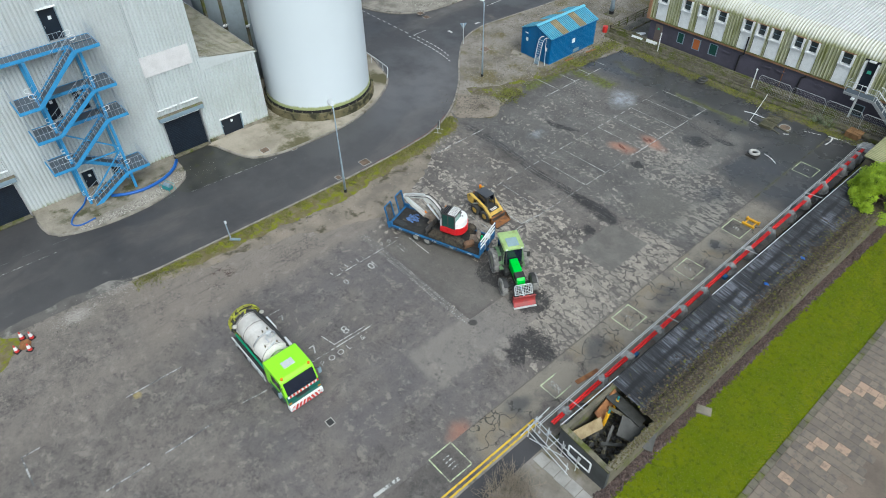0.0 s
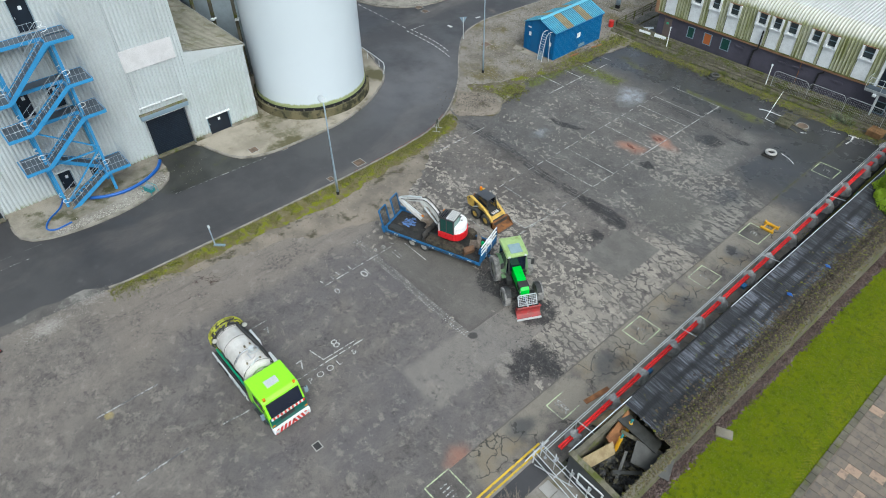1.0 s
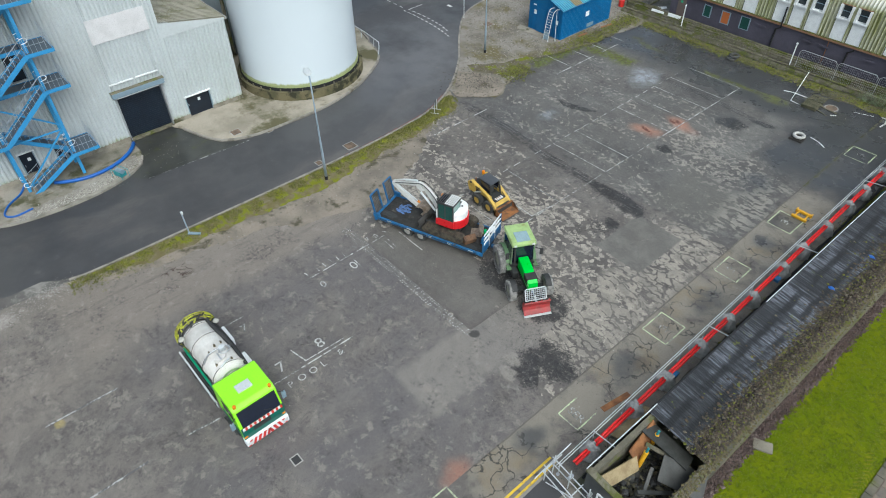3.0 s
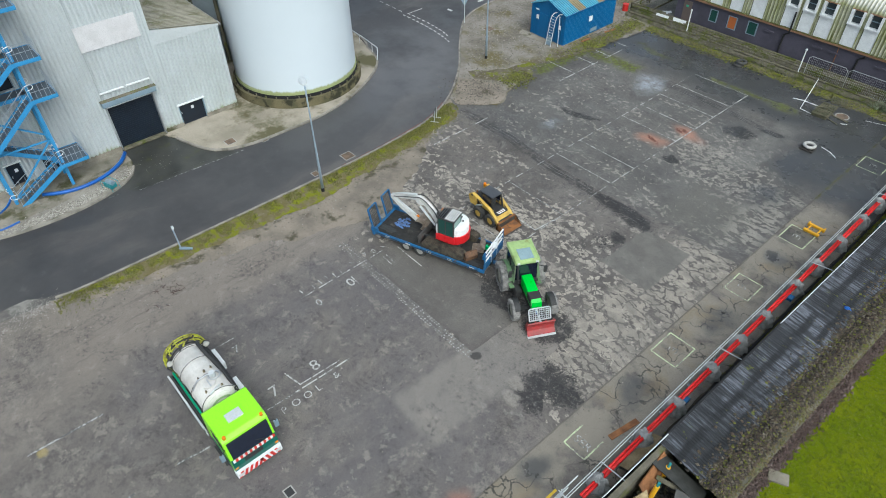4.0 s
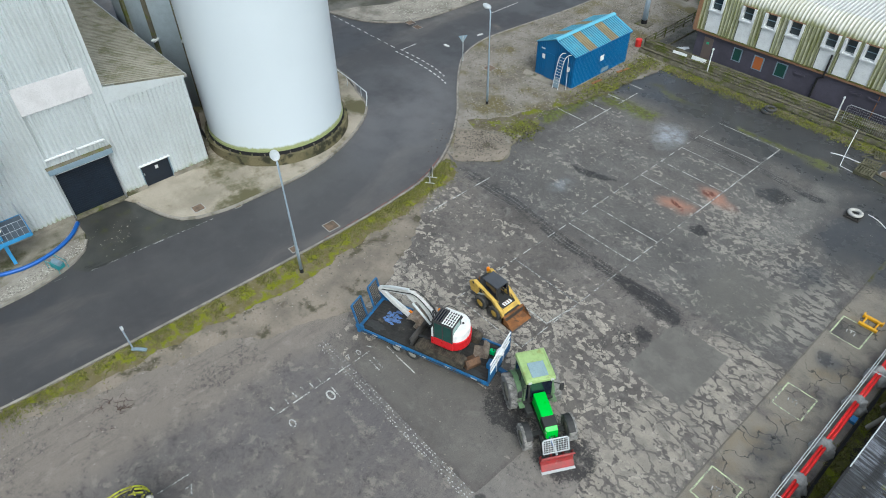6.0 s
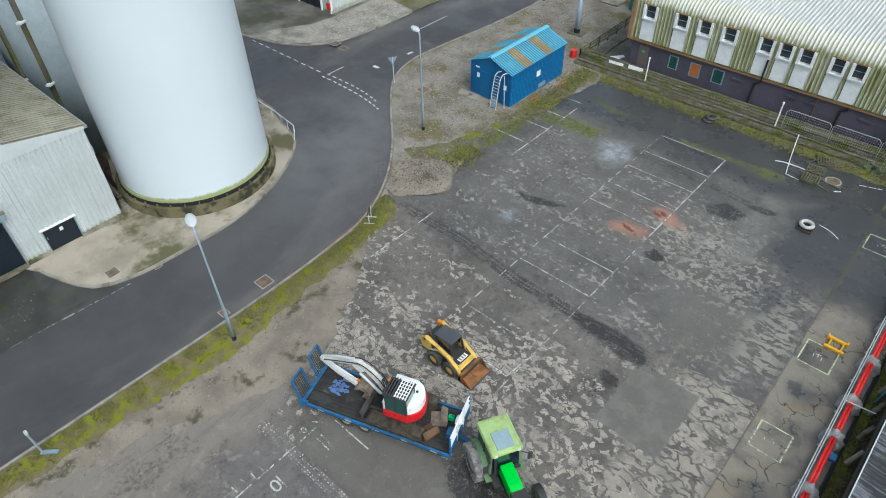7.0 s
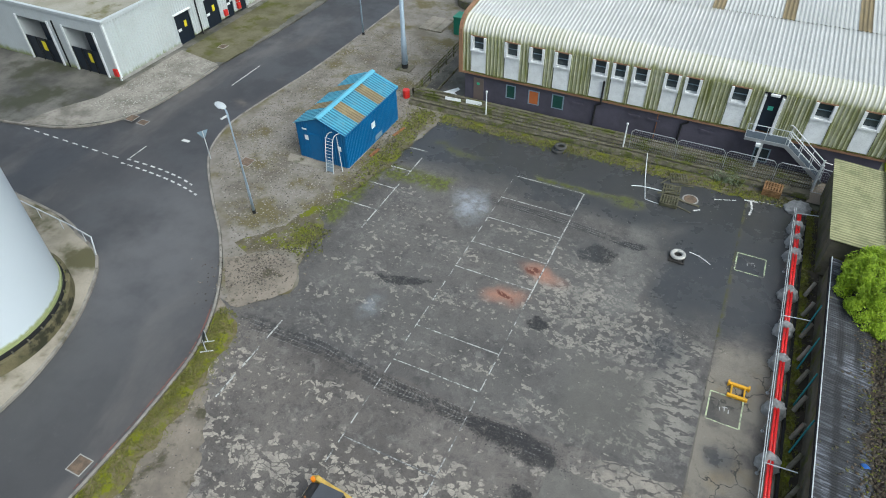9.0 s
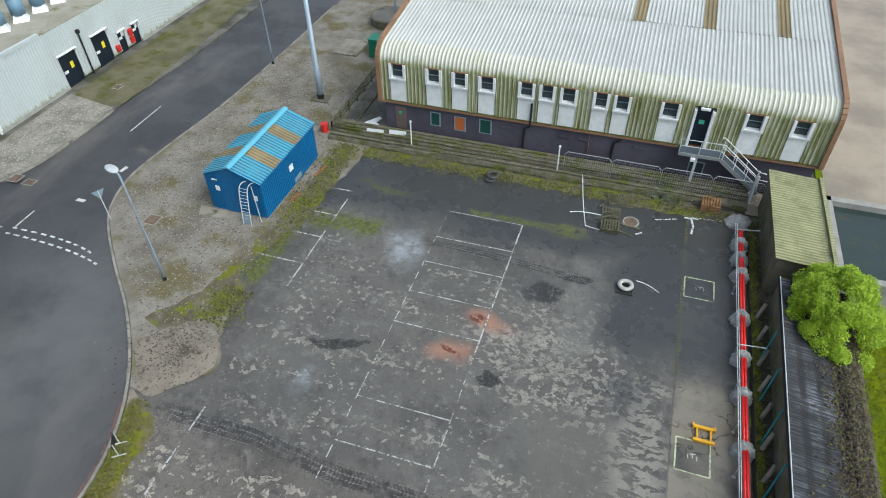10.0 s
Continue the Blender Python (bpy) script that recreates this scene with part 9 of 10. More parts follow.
# ---- by the blue shed ----
t = thing("ladder", "galvanised ladder with curved top against the blue shed", "ladder", (-42.9, 51.0, 0.05))
for x in (-0.3, 0.3):
    part("stile", tube(smooth_line([(x, -0.05, 0), (x, 0.2, 1.6), (x, 0.45, 2.6), (x + 0.12, 0.7, 2.95), (x + 0.3, 1.0, 2.95)], 5), 0.035), M_STEELPALE, t)
for i in range(10):
    z = 0.5 + i * 0.25
    part("rung", tube([(-0.3, -0.05 + 0.16 * z, z), (0.3, -0.05 + 0.16 * z, z)], 0.02), M_STEELPALE, t)
part("guard_plate", box(-0.3, 0.3, -0.06, -0.02, 0.1, 0.9, 0.01, None, pose(0, 0, 0, -9)), M_STAIRGREY, t, "grey anti-climb plate")
part("prop_leg", tube([(0.75, 0.5, 0), (0.45, 0.75, 2.8)], 0.03), M_STEELPALE, t)
t = mesh_ob("red_drum", disc((0, 0, 0.35), 0.3, 0.7, sides=18), M_REDSIGN)
t.matrix_world = pose(-43.0, 63.2, 0.05)
tagged(t, "red plastic drum behind the blue shed", "drum")
for i, (x, y, L, r) in enumerate(((-41.1, 56.2, 1.6, 95), (-41.2, 54.6, 1.2, 85), (-40.9, 58.0, 1.4, 80))):
    ob = mesh_ob("plank", box(-L / 2, L / 2, -0.12, 0.12, 0.06, 0.12), M_RUST if i else M_TIMBER)
    ob.matrix_world = pose(x, y, 0, 0, 0, r)
    tagged(ob, "old dark plank lying in the moss by the shed", "plank")

# ---- gravel yard west of the office block ----
fence = thing("timber_rail_fence", "mossy timber post-and-rail fence", "fence")
runs = [((-42.3, 63.2), (-42.5, 73.5)), ((-42.3, 63.2), (-38.5, 63.6))]
for a, b in runs:
    A, B = Vector(a), Vector(b)
    n = round((B - A).length / 1.6)
    for i in range(n + 1):
        p = A.lerp(B, i / n)
        part("post", box(p.x - 0.05, p.x + 0.05, p.y - 0.05, p.y + 0.05, 0, 1.1), M_TIMBER, fence)
    for z in (0.45, 0.75, 1.05):
        part("rail", beam((*A, z), (*B, z), 0.06, 0.1), M_TIMBER, fence)
part("kick_board", beam((-41.0, 64.4, 0.1), (-41.2, 73.5, 0.1), 0.1, 0.25), M_TIMBER, fence)
sheet("sunken_slab", [(-42.2, 63.7), (-38.6, 64.0), (-38.6, 73.5), (-42.3, 73.5)], 0.065, M_OLDYARD, label="stained concrete strip beside the office block", category="concrete")
for x, y, r in ((-38.65, 63.35, 4), (-36.85, 63.65, 3)):
    t = thing("white_board", "low white board standing against the timber bank", "board", (x, y, 0.45), r, "white boards")
    part("panel", box(-0.7, 0.7, -0.03, 0.03, 0.0, 0.42, 0.01, None, pose(0, 0, 0, -14)), M_WHITE, t)
    for k in (-0.5, 0.5):
        part("leg", beam((k, 0.03, 0.02), (k, 0.2, 0.36), 0.05, 0.04), M_TIMBER, t)
for i, (x, y, r) in enumerate(((-40.0, 64.4, 20), (-39.2, 64.9, -35), (-39.7, 65.6, 60))):
    t = mesh_ob("scrap_sheet", box(-0.8, 0.8, -0.3, 0.3, 0.07, 0.12), M_WHITE)
    t.matrix_world = pose(x, y, 0, 8 * i, 4, r)
    tagged(t, "broken white sheet thrown down by the fence", "scrap", "scrap sheets")
t = thing("cabinet", "dark green steel cabinet by the office block", "cabinet", (-43.6, 77.0, 0.04))
part("body", box(-1.0, 0.9, -0.7, 0.7, 0, 1.75, 0.03), plain("cabinet_green", (0.015, 0.16, 0.10), 0.5), t)
part("lid", box(-1.05, 0.95, -0.75, 0.75, 1.75, 1.85, 0.02), plain("cabinet_green_top", (0.03, 0.22, 0.14), 0.5), t)
t = thing("cover_slab", "mossy concrete chamber cover slabs", "slab", (-47.1, 77.6, 0.05))
for k in range(3):
    part("slab", box(-1.25 + k * 0.85, -0.45 + k * 0.85, -1.6, 1.6, 0, 0.16, 0.02), M_APRON, t)
t = thing("round_tank", "low round dark concrete tank", "tank", (-45.5, 84.5, 0.04))
part("wall", disc((0, 0, 0.4), 2.2, 0.8, sides=40), M_OLDWALL, t)
part("lid", disc((0, 0, 0.82), 2.0, 0.06, sides=40), M_OLDYARD, t)

# ---- outside stairs of the office block ----
es = thing("outside_stairs", "galvanised outside stairs up to the office door", "stairs", (0, 0.0, 0))
PZ = 2.92
part("platform", box(-16.0, -13.3, 63.75, 64.72, PZ - 0.12, PZ), M_GRATE, es)
part("edge_beam", beam((-16.0, 63.75, PZ - 0.1), (-13.3, 63.75, PZ - 0.1), 0.08, 0.22), M_STEEL, es)
part("column", beam((-14.75, 63.9, 0.4), (-14.75, 63.9, PZ - 0.2), 0.16, 0.16), M_STEELPALE, es)
part("column", beam((-10.75, 63.4, 0.0), (-10.6, 63.8, 2.4), 0.12, 0.12), M_STEELPALE, es)
for i in range(13):
    k = (i + 0.5) / 13
    part("tread", box(-13.3 + 3.0 * k - 0.13, -13.3 + 3.0 * k + 0.13, 63.82, 64.66, PZ - 2.3 * k - 0.04, PZ - 2.3 * k), M_GRATE, es)
for y in (63.78, 64.68):
    part("stringer", beam((-13.3, y, PZ - 0.1), (-10.3, y, PZ - 2.4), 0.07, 0.26), M_STEEL, es)
    part("handrail", tube([(-13.4, y, PZ + 1.05), (-13.2, y, PZ + 1.05), (-10.4, y, PZ - 1.2), (-9.9, y, PZ - 1.25)], 0.035), M_WHITE, es, "white handrail")
    part("midrail", tube([(-13.3, y, PZ + 0.5), (-10.4, y, PZ - 1.75)], 0.025), M_WHITE, es)
    for k in (0.05, 0.35, 0.65, 0.95):
        part("baluster", tube([(-13.3 + 3 * k, y, PZ - 2.3 * k), (-13.3 + 3 * k, y, PZ - 2.3 * k + 1.05)], 0.025), M_WHITE, es)
for z in (0.55, 1.05):
    part("platform_rail", tube([(-16.0, 64.6, PZ + z), (-16.0, 63.78, PZ + z), (-13.35, 63.78, PZ + z)], 0.03), M_STEELPALE, es)
for x in (-16.0, -14.7, -13.35):
    part("baluster", tube([(x, 63.78, PZ), (x, 63.78, PZ + 1.05)], 0.025), M_STEELPALE, es)
part("lamp", box(-15.15, -14.85, 63.5, 63.75, PZ - 0.45, PZ - 0.25, 0.02), M_WHITE, es)

# ---- mesh fence panels and low lamp posts along the bank ----
for i in range(4):
    x0 = -23.6 + i * 3.42
    f = thing("mesh_fence_panel", "galvanised mesh fence panel with rounded corners", "fence panel", (x0, 63.05, 0.2), -0.6, "mesh fence panels")
    L, Hh = 3.3, 1.75
    part("frame", tube([(0, 0, 0), (0, 0, Hh - 0.2), (0.2, 0, Hh), (L - 0.2, 0, Hh), (L, 0, Hh - 0.2), (L, 0, 0), (0, 0, 0)], 0.03, None, 8), M_STEEL, f)
    bm = bmesh.new()
    for k in range(1, 22):
        beam((k * L / 22, 0, 0.05), (k * L / 22, 0, Hh - 0.03), 0.008, 0.008, bm)
    for k in range(1, 9):
        beam((0, 0, k * Hh / 9), (L, 0, k * Hh / 9), 0.008, 0.008, bm)
    part("mesh", bm, M_STEEL, f)
    part("foot_block", box(-0.35, 0.15, -0.12, 0.12, -0.14, 0.02, 0.02), M_CONC, f)
for x, y in ((-35.4, 62.9), (-24.0, 62.8), (-10.7, 63.0)):
    t = thing("bollard_lamp", "white low lamp post with pale cap", "lamp post", (x, y, 0.2), 0, "low lamp posts")
    part("post", tube([(0, 0, 0), (0, 0, 2.2)], 0.05, None, 10), M_WHITE, t)
    part("cap", blob((0, 0, 2.2), (0.1, 0.1, 0.14), 1, 2, 0.05), M_STEELPALE, t)


# ---- pallets and loose things on the wet tarmac ----
def pallet(x, y, rz, m, label, n=1, z=0.0):
    t = thing("pallet", label, "pallet", (x, y, z), rz, "wooden pallets")
    for k in range(n):
        b = k * 0.145
        for yy in (-0.5, 0.0, 0.5):
            part("bearer", box(-0.6, 0.6, yy - 0.05, yy + 0.05, b + 0.02, b + 0.1), m, t)
        for i in range(7):
            xx = -0.6 + i * 0.185
            part("slat", box(xx, xx + 0.1, -0.55, 0.55, b + 0.1, b + 0.125), m, t)
        for i in (0, 3, 6):
            xx = -0.6 + i * 0.185
            part("slat", box(xx, xx + 0.1, -0.55, 0.55, b, b + 0.02), m, t)
    return t


M_MOSSWOOD = mat("mossy_wood", (0.135, 0.125, 0.085), (0.06, 0.062, 0.035), 0.9, scale=2, fine=14, vary=1.0)
M_PALLET = mat("brown_pallet_wood", (0.30, 0.17, 0.08), (0.17, 0.10, 0.05), 0.85, scale=2, fine=14, vary=1.0)
pallet(-19.4, 61.0, 18, M_MOSSWOOD, "mossy grey wooden pallet on the wet tarmac")
pallet(-19.6, 59.4, 4, M_MOSSWOOD, "mossy green wooden pallet on the wet tarmac")
pallet(-19.5, 57.9, 2, M_MOSSWOOD, "pile of mossy wooden pallets", 2)
pallet(-13.2, 62.0, -4, M_PALLET, "stack of brown wooden pallets by the bank", 4)
pallet(-17.9, 52.4, 0, mat("black_wet_wood", (0.045, 0.04, 0.035), (0.025, 0.022, 0.02), 0.7, scale=2, fine=14, vary=1.0), "dark pallet under a white tyre").scale = (0.8, 0.8, 1.0)
for x, y, z, a, L in ((-19.9, 58.6, 0.30, 35, 0.6), (-18.6, 57.6, 0.03, -20, 0.7), (-20.2, 60.2, 0.14, 62, 0.55), (-18.7, 60.3, 0.03, 10, 0.5), (-19.2, 58.8, 0.16, -48, 0.65), (-17.9, 61.2, 0.03, 75, 0.4)):
    t = mesh_ob("broken_board", box(-L, L, -0.05, 0.05, 0, 0.025), M_MOSSWOOD)
    t.matrix_world = pose(x, y, z, 0, 0, a)
    tagged(t, "broken mossy board lying among the pallets", "board", "broken boards")
t = mesh_ob("plank", box(-0.9, 0.9, -0.08, 0.08, 0.0, 0.05), M_TIMBER)
t.matrix_world = pose(-18.4, 58.4, 0.02, 0, 0, -8)
tagged(t, "pale broken plank beside the pallets", "plank")


def tyre(x, y, z, m, label, rim=None):
    t = thing("tyre", label, "tyre", (x, y, z))
    bm = bmesh.new()
    R_, r_ = 0.36, 0.13
    n, k = 32, 12
    vs = [[bm.verts.new(((R_ + r_ * math.cos(b)) * math.cos(a), (R_ + r_ * math.cos(b)) * math.sin(a), r_ * 0.9 + r_ * 0.9 * math.sin(b))) for b in (2 * math.pi * j / k for j in range(k))] for a in (2 * math.pi * i / n for i in range(n))]
    for i in range(n):
        for j in range(k):
            bm.faces.new((vs[i][j], vs[(i + 1) % n][j], vs[(i + 1) % n][(j + 1) % k], vs[i][(j + 1) % k]))
    bmesh.ops.recalc_face_normals(bm, faces=bm.faces)
    part("carcass", bm, m, t, "", True)
    if rim:
        part("rim", disc((0, 0, 0.1), 0.3, 0.12, sides=20), rim, t)
    return t


tyre(-17.9, 52.55, 0.13, plain("chalky_white_rubber", (0.42, 0.41, 0.385), 0.7), "white-painted old tyre lying on a pallet")
tyre(-28.5, 60.8, 0.0, M_TYRE, "dark old tyre with a rusty rim by the bank", M_STAIRGREY)
tyre(-28.35, 60.9, 0.26, M_TYRE, "dark old tyre lying on another tyre")
for pts, r in (([(-22.1, 62.6, 0.5), (-21.6, 60, 0.08), (-21.1, 57.7, 0.03)], 0.03), ([(-22.3, 58.75, 0.03), (-21.5, 58.95, 0.06), (-20.2, 59.0, 0.04)], 0.035), ([(-21.1, 57.6, 0.03), (-19.9, 57.4, 0.03)], 0.025), ([(-17.3, 53.35, 0.02), (-16.6, 53.15, 0.03), (-15.9, 52.7, 0.02)], 0.03)):
    ob = mesh_ob("barrier_tape", tube(smooth_line(pts, 5), r, None, 6), M_WHITE)
    tagged(ob, "strip of white plastic tape on the tarmac", "tape", "white tape strips")
P_SPILL = worn_paint("spilled_white_paint", (0.62, 0.62, 0.6), (0.06, 0.06, 0.06), 0.45)
mark("paint_spill", dashes((-16.7, 59.6), (-15.3, 60.1), 0.5, 0.1), 0.08, P_SPILL, "broken line of spilled white paint")
mark("paint_spill", dashes((-14.4, 60.6), (-12.0, 60.7), 0.4, 0.15), 0.06, P_SPILL, "broken line of spilled white paint")
mark("paint_spill", [((-14.8, 60.4), (-13.9, 60.5)), ((-14.35, 60.4), (-14.2, 59.6)), ((-14.2, 59.6), (-14.3, 58.8)), ((-17.8, 57.7), (-17.4, 58.0))], 0.13, P_SPILL, "splash of spilled white paint")
t = thing("steel_frame", "yellow H-shaped steel frame lying on the path", "frame", (-13.15, 43.5, 0))
M_YEL = plain("construction_yellow", (0.72, 0.38, 0.015), 0.45)
for y in (-0.38, 0.38):
    part("side_member", box(-0.5, 0.5, y - 0.08, y + 0.08, 0.04, 0.2, 0.02), M_YEL, t)
for x in (-0.32, 0.32):
    part("cross_member", tube([(x, -0.36, 0.12), (x, 0.36, 0.12)], 0.05), M_YEL, t)
for x in (-0.5, 0.5):
    part("plate", box(x - 0.04, x + 0.04, 0.28, 0.5, 0.0, 0.26), M_YEL, t)
for i, (x, y) in enumerate(((-39.9, -3.4), (-39.5, -2.9), (-38.9, -4.0), (-38.5, -3.3))):
    t = thing("traffic_cone", "small red and white traffic cone on the dirt", "cone", (x, y, 0.01), 15 * i, "traffic cones")
    part("base", box(-0.2, 0.2, -0.2, 0.2, 0, 0.05, 0.01), M_BLACK, t)
    part("body", disc((0, 0, 0.35), 0.15, 0.6, sides=16, r2=0.03), M_REDSIGN, t)
    part("sleeve", disc((0, 0, 0.36), 0.125, 0.26, sides=16, r2=0.075), M_WHITE, t)
t = mesh_ob("rubble_patch", blob((0, 0, 0), (0.5, 0.35, 0.15), 4, 3, 0.5, 2.5), M_RUST)
t.matrix_world = pose(-39.2, -3.4, 0)
tagged(t, "rusty brown rubble between the cones", "rubble")
sheet("moss_corner", worn([(-40.9, -8), (-37.6, -6.5), (-38.6, -4.2), (-40.2, -3.6), (-41.0, -4.5)], 0.2, 5, 21), 0.035, M_MOSS, label="mossy grass at the kerb's end", category="moss")

# ---- broken end of the outbuilding ----
t = mesh_ob("rubble_floor", box(LX0 + 0.2, LX1 - 0.1, LY0, RY0 + 0.6, 0.02, 0.1), M_LEAFLITTER)
tagged(t, "dark wet rubble floor inside the ruined end", "rubble", "", "structure")
rng = random.Random(11)
M_DARKBITS = mat("dark_wet_debris", (0.05, 0.05, 0.045), (0.025, 0.025, 0.022), 0.5, scale=2, fine=12, vary=1.0, bump=0.5)
M_TARP = mat("olive_tarpaulin", (0.17, 0.165, 0.085), (0.10, 0.10, 0.05), 0.7, scale=1.5, fine=9, vary=1.0)
M_BOARD = mat("wet_plywood", (0.36, 0.29, 0.17), (0.24, 0.18, 0.10), 0.8, scale=1.5, fine=10, vary=1.0)
for i, (x, y, z, L, w, rx, ry, rz, m, lab) in enumerate(((-9.6, 18.6, 1.3, 2.4, 0.7, 55, 8, 80, M_BOARD, "wet plywood board leaning in the ruin"), (-9.75, 20.6, 1.6, 2.0, 0.8, 60, -8, 95, M_RUST, "rusty sheet leaning in the ruin"), (-8.6, 20.9, 1.4, 2.2, 0.2, 20, 12, 20, M_TIMBER, "broken roof timber in the ruin"), (-7.9, 19.4, 1.0, 2.6, 0.18, 10, 25, 60, M_DARKBITS, "broken roof timber in the ruin"), (-8.4, 18.9, 0.9, 2.4, 0.16, 15, -20, 110, M_DARKBITS, "charred roof timber in the ruin"), (-9.0, 21.2, 1.7, 2.6, 0.9, -12, 14, 5, M_DARKBITS, "fallen black roof sheet in the ruin"), (-7.6, 20.6, 1.2, 2.2, 1.2, 20, 20, 30, M_DARKBITS, "fallen black roof sheet in the ruin"))):
    ob = mesh_ob("broken_board", box(-L / 2, L / 2, -w / 2, w / 2, -0.03, 0.03), m)
    ob.matrix_world = pose(x, y, z, rx, ry, rz)
    tagged(ob, lab, "board")
for i in range(16):
    s = rng.uniform(0.25, 0.6)
    ob = mesh_ob("rubble_lump", blob((0, 0, 0), (s, s * 0.8, s * 0.6), i, 2, 0.5, 2.0), rng.choice((M_DARKBITS, M_TARP, M_DARKBITS, M_OLDWALL)))
    ob.matrix_world = pose(rng.uniform(LX0 + 0.6, LX1 - 0.5), rng.uniform(LY0 + 0.4, RY0), rng.uniform(0.1, 0.45), 0, 0, rng.uniform(0, 360))
    tagged(ob, "lump of wet rubble and sacking in the ruin", "rubble", "ruin rubble")
for x, y, m in ((-9.35, 19.9, M_YEL), (-9.55, 21.0, M_YEL)):
    t = thing("hydraulic_ram", "yellow steel ram standing in the ruin", "ram", (x, y, 0.8), 30)
    part("barrel", tube([(0, 0, 0), (0.12, 0.1, 1.1)], 0.11, None, 12), m, t)
    part("rod", tube([(0.12, 0.1, 1.1), (0.16, 0.14, 1.35)], 0.06, None, 10), M_TEAL, t)
ob = mesh_ob("brown_board", box(-1.3, 1.3, -0.28, 0.28, 0, 0.04), M_BOARD)
ob.matrix_world = pose(-11.05, 21.9, 0.25, -28, 0, 88)
tagged(ob, "orange-brown board lying by the barrier", "board")
ob = mesh_ob("brown_board", box(-0.9, 0.9, -0.15, 0.15, 0, 0.04), M_RUST)
ob.matrix_world = pose(-12.4, 22.4, 0.02, 0, 0, 80)
tagged(ob, "orange-brown board lying on the path", "board")
for x, y, m in ((-8.0, 40.2, hose_m), (-8.4, 35.9, hose_m)):
    ob = mesh_ob("scrap", blob((0, 0, 0), (0.2, 0.12, 0.08), 2, 2, 0.4), m)
    ob.matrix_world = pose(x, y, LZ0 + (LZ1 - LZ0) * (x - LX0) / (LX1 - LX0) + 0.13)
    tagged(ob, "small scrap of plastic lying on the roof", "scrap")
for x, y in ((-11.2, 25.6), (-11.1, 36.0)):
    ob = mesh_ob("blue_clip", box(-0.14, 0.14, -0.2, 0.2, 0.55, 0.75, 0.02), M_TRAILBLUE)
    ob.matrix_world = pose(x, y, 0)
    tagged(ob, "small dark blue bag on the barrier", "bag")

# moss and leaf clumps on the low roof, one mass
def roof_place(rng):
    x = LX1 + 0.1 - abs(rng.gauss(0, 0.7)) if rng.random() < 0.6 else rng.uniform(LX1 - 1.0, LX1 + 0.15)
    y = rng.uniform(RY0 - 0.2, LY1 - 2)
    lift = 0.22 * max(0.0, min(1.0, (x - LX1 + 0.85) / 0.4))
    return x + (SKEW_YARD + (SKEW - SKEW_YARD) * (x - LX0) / (LX1 - LX0)) * (y - LY0), y, LZ0 + (LZ1 - LZ0) * (x - LX0) / (LX1 - LX0) + 0.07 + lift


M_CLUMP = island_mat("roof_moss_clumps", [(0.07, 0.05, 0.034), (0.028, 0.024, 0.02), (0.085, 0.062, 0.04), (0.05, 0.042, 0.02), (0.10, 0.105, 0.012), (0.03, 0.025, 0.02), (0.06, 0.048, 0.03), (0.11, 0.095, 0.07)])
scatter("moss_clumps", 9500, roof_place, (0.03, 0.11), M_CLUMP, "moss clumps and dead leaves on the black roof", "moss", 21)
scatter("wall_top_moss", 6000, lambda r: (lambda y: (LX1 + 0.14 + SKEW * (y - LY0) + r.gauss(0, 0.11), y, LZ1 + 0.22))(r.uniform(LY0, LY1)), (0.03, 0.10), island_mat("wall_top_growth", [(0.10, 0.08, 0.038), (0.06, 0.048, 0.026), (0.12, 0.098, 0.045), (0.08, 0.08, 0.016)]), "brown and green moss along the wall top", "moss", 22)
scatter("leaf_litter", 3800, lambda r: (lambda y: (-6.82 + 0.024 * (y - 17) + r.gauss(0, 0.16), y, 0.03))(r.uniform(16.5, 54)), (0.05, 0.15), island_mat("leaf_litter_bits", [(0.10, 0.07, 0.065), (0.05, 0.038, 0.035), (0.16, 0.12, 0.11), (0.075, 0.055, 0.05)]), "purple-brown litter at the wall's foot", "leaf litter", 23)
M_STONES = island_mat("loose_stones", [(0.21, 0.19, 0.16), (0.12, 0.106, 0.09), (0.29, 0.265, 0.23), (0.16, 0.142, 0.115), (0.07, 0.062, 0.052)])


def shed_gravel(rng):
    while True:
        x, y = rng.uniform(-53.6, -40.4), rng.uniform(42, 74)
        if x > -53.2 + max(0, (50 - y)) * 1.05:
            return x, y, 0.05


scatter("gravel_stones", 13000, shed_gravel, (0.03, 0.085), M_STONES, "loose grey-brown stones on the gravel ground", "gravel", 24)
scatter("gravel_stones", 2600, lambda r: (-39.8 + abs(r.gauss(0, 2.2)), r.uniform(-8, 37), 0.008), (0.02, 0.06), M_STONES, "loose stones on the trodden dirt", "gravel", 25)
scatter("grit", 2500, lambda r: (r.uniform(-38, -12.5), r.uniform(6, 60), 0.003), (0.015, 0.045), M_STONES, "grit and small stones lying on the tarmac", "grit", 26)
scatter("ash_lumps", 2200, lambda r: (lambda c: (c[0] + r.gauss(0, c[2]), c[1] + r.gauss(0, c[3]), 0.003))(r.choice(((-16.4, 21.7, 1.3, 0.9), (-19.8, 24.6, 1.3, 1.0), (-22.3, 24.8, 1.2, 0.5), (-22.0, 35.9, 1.8, 0.45), (-21.6, 32.6, 0.5, 0.4), (-27, 36.1, 3.0, 0.25)))), (0.015, 0.04), island_mat("black_ash", [(0.03, 0.03, 0.031), (0.018, 0.018, 0.019), (0.06, 0.06, 0.06)]), "black ash and cinders on the tarmac", "ash", 27)

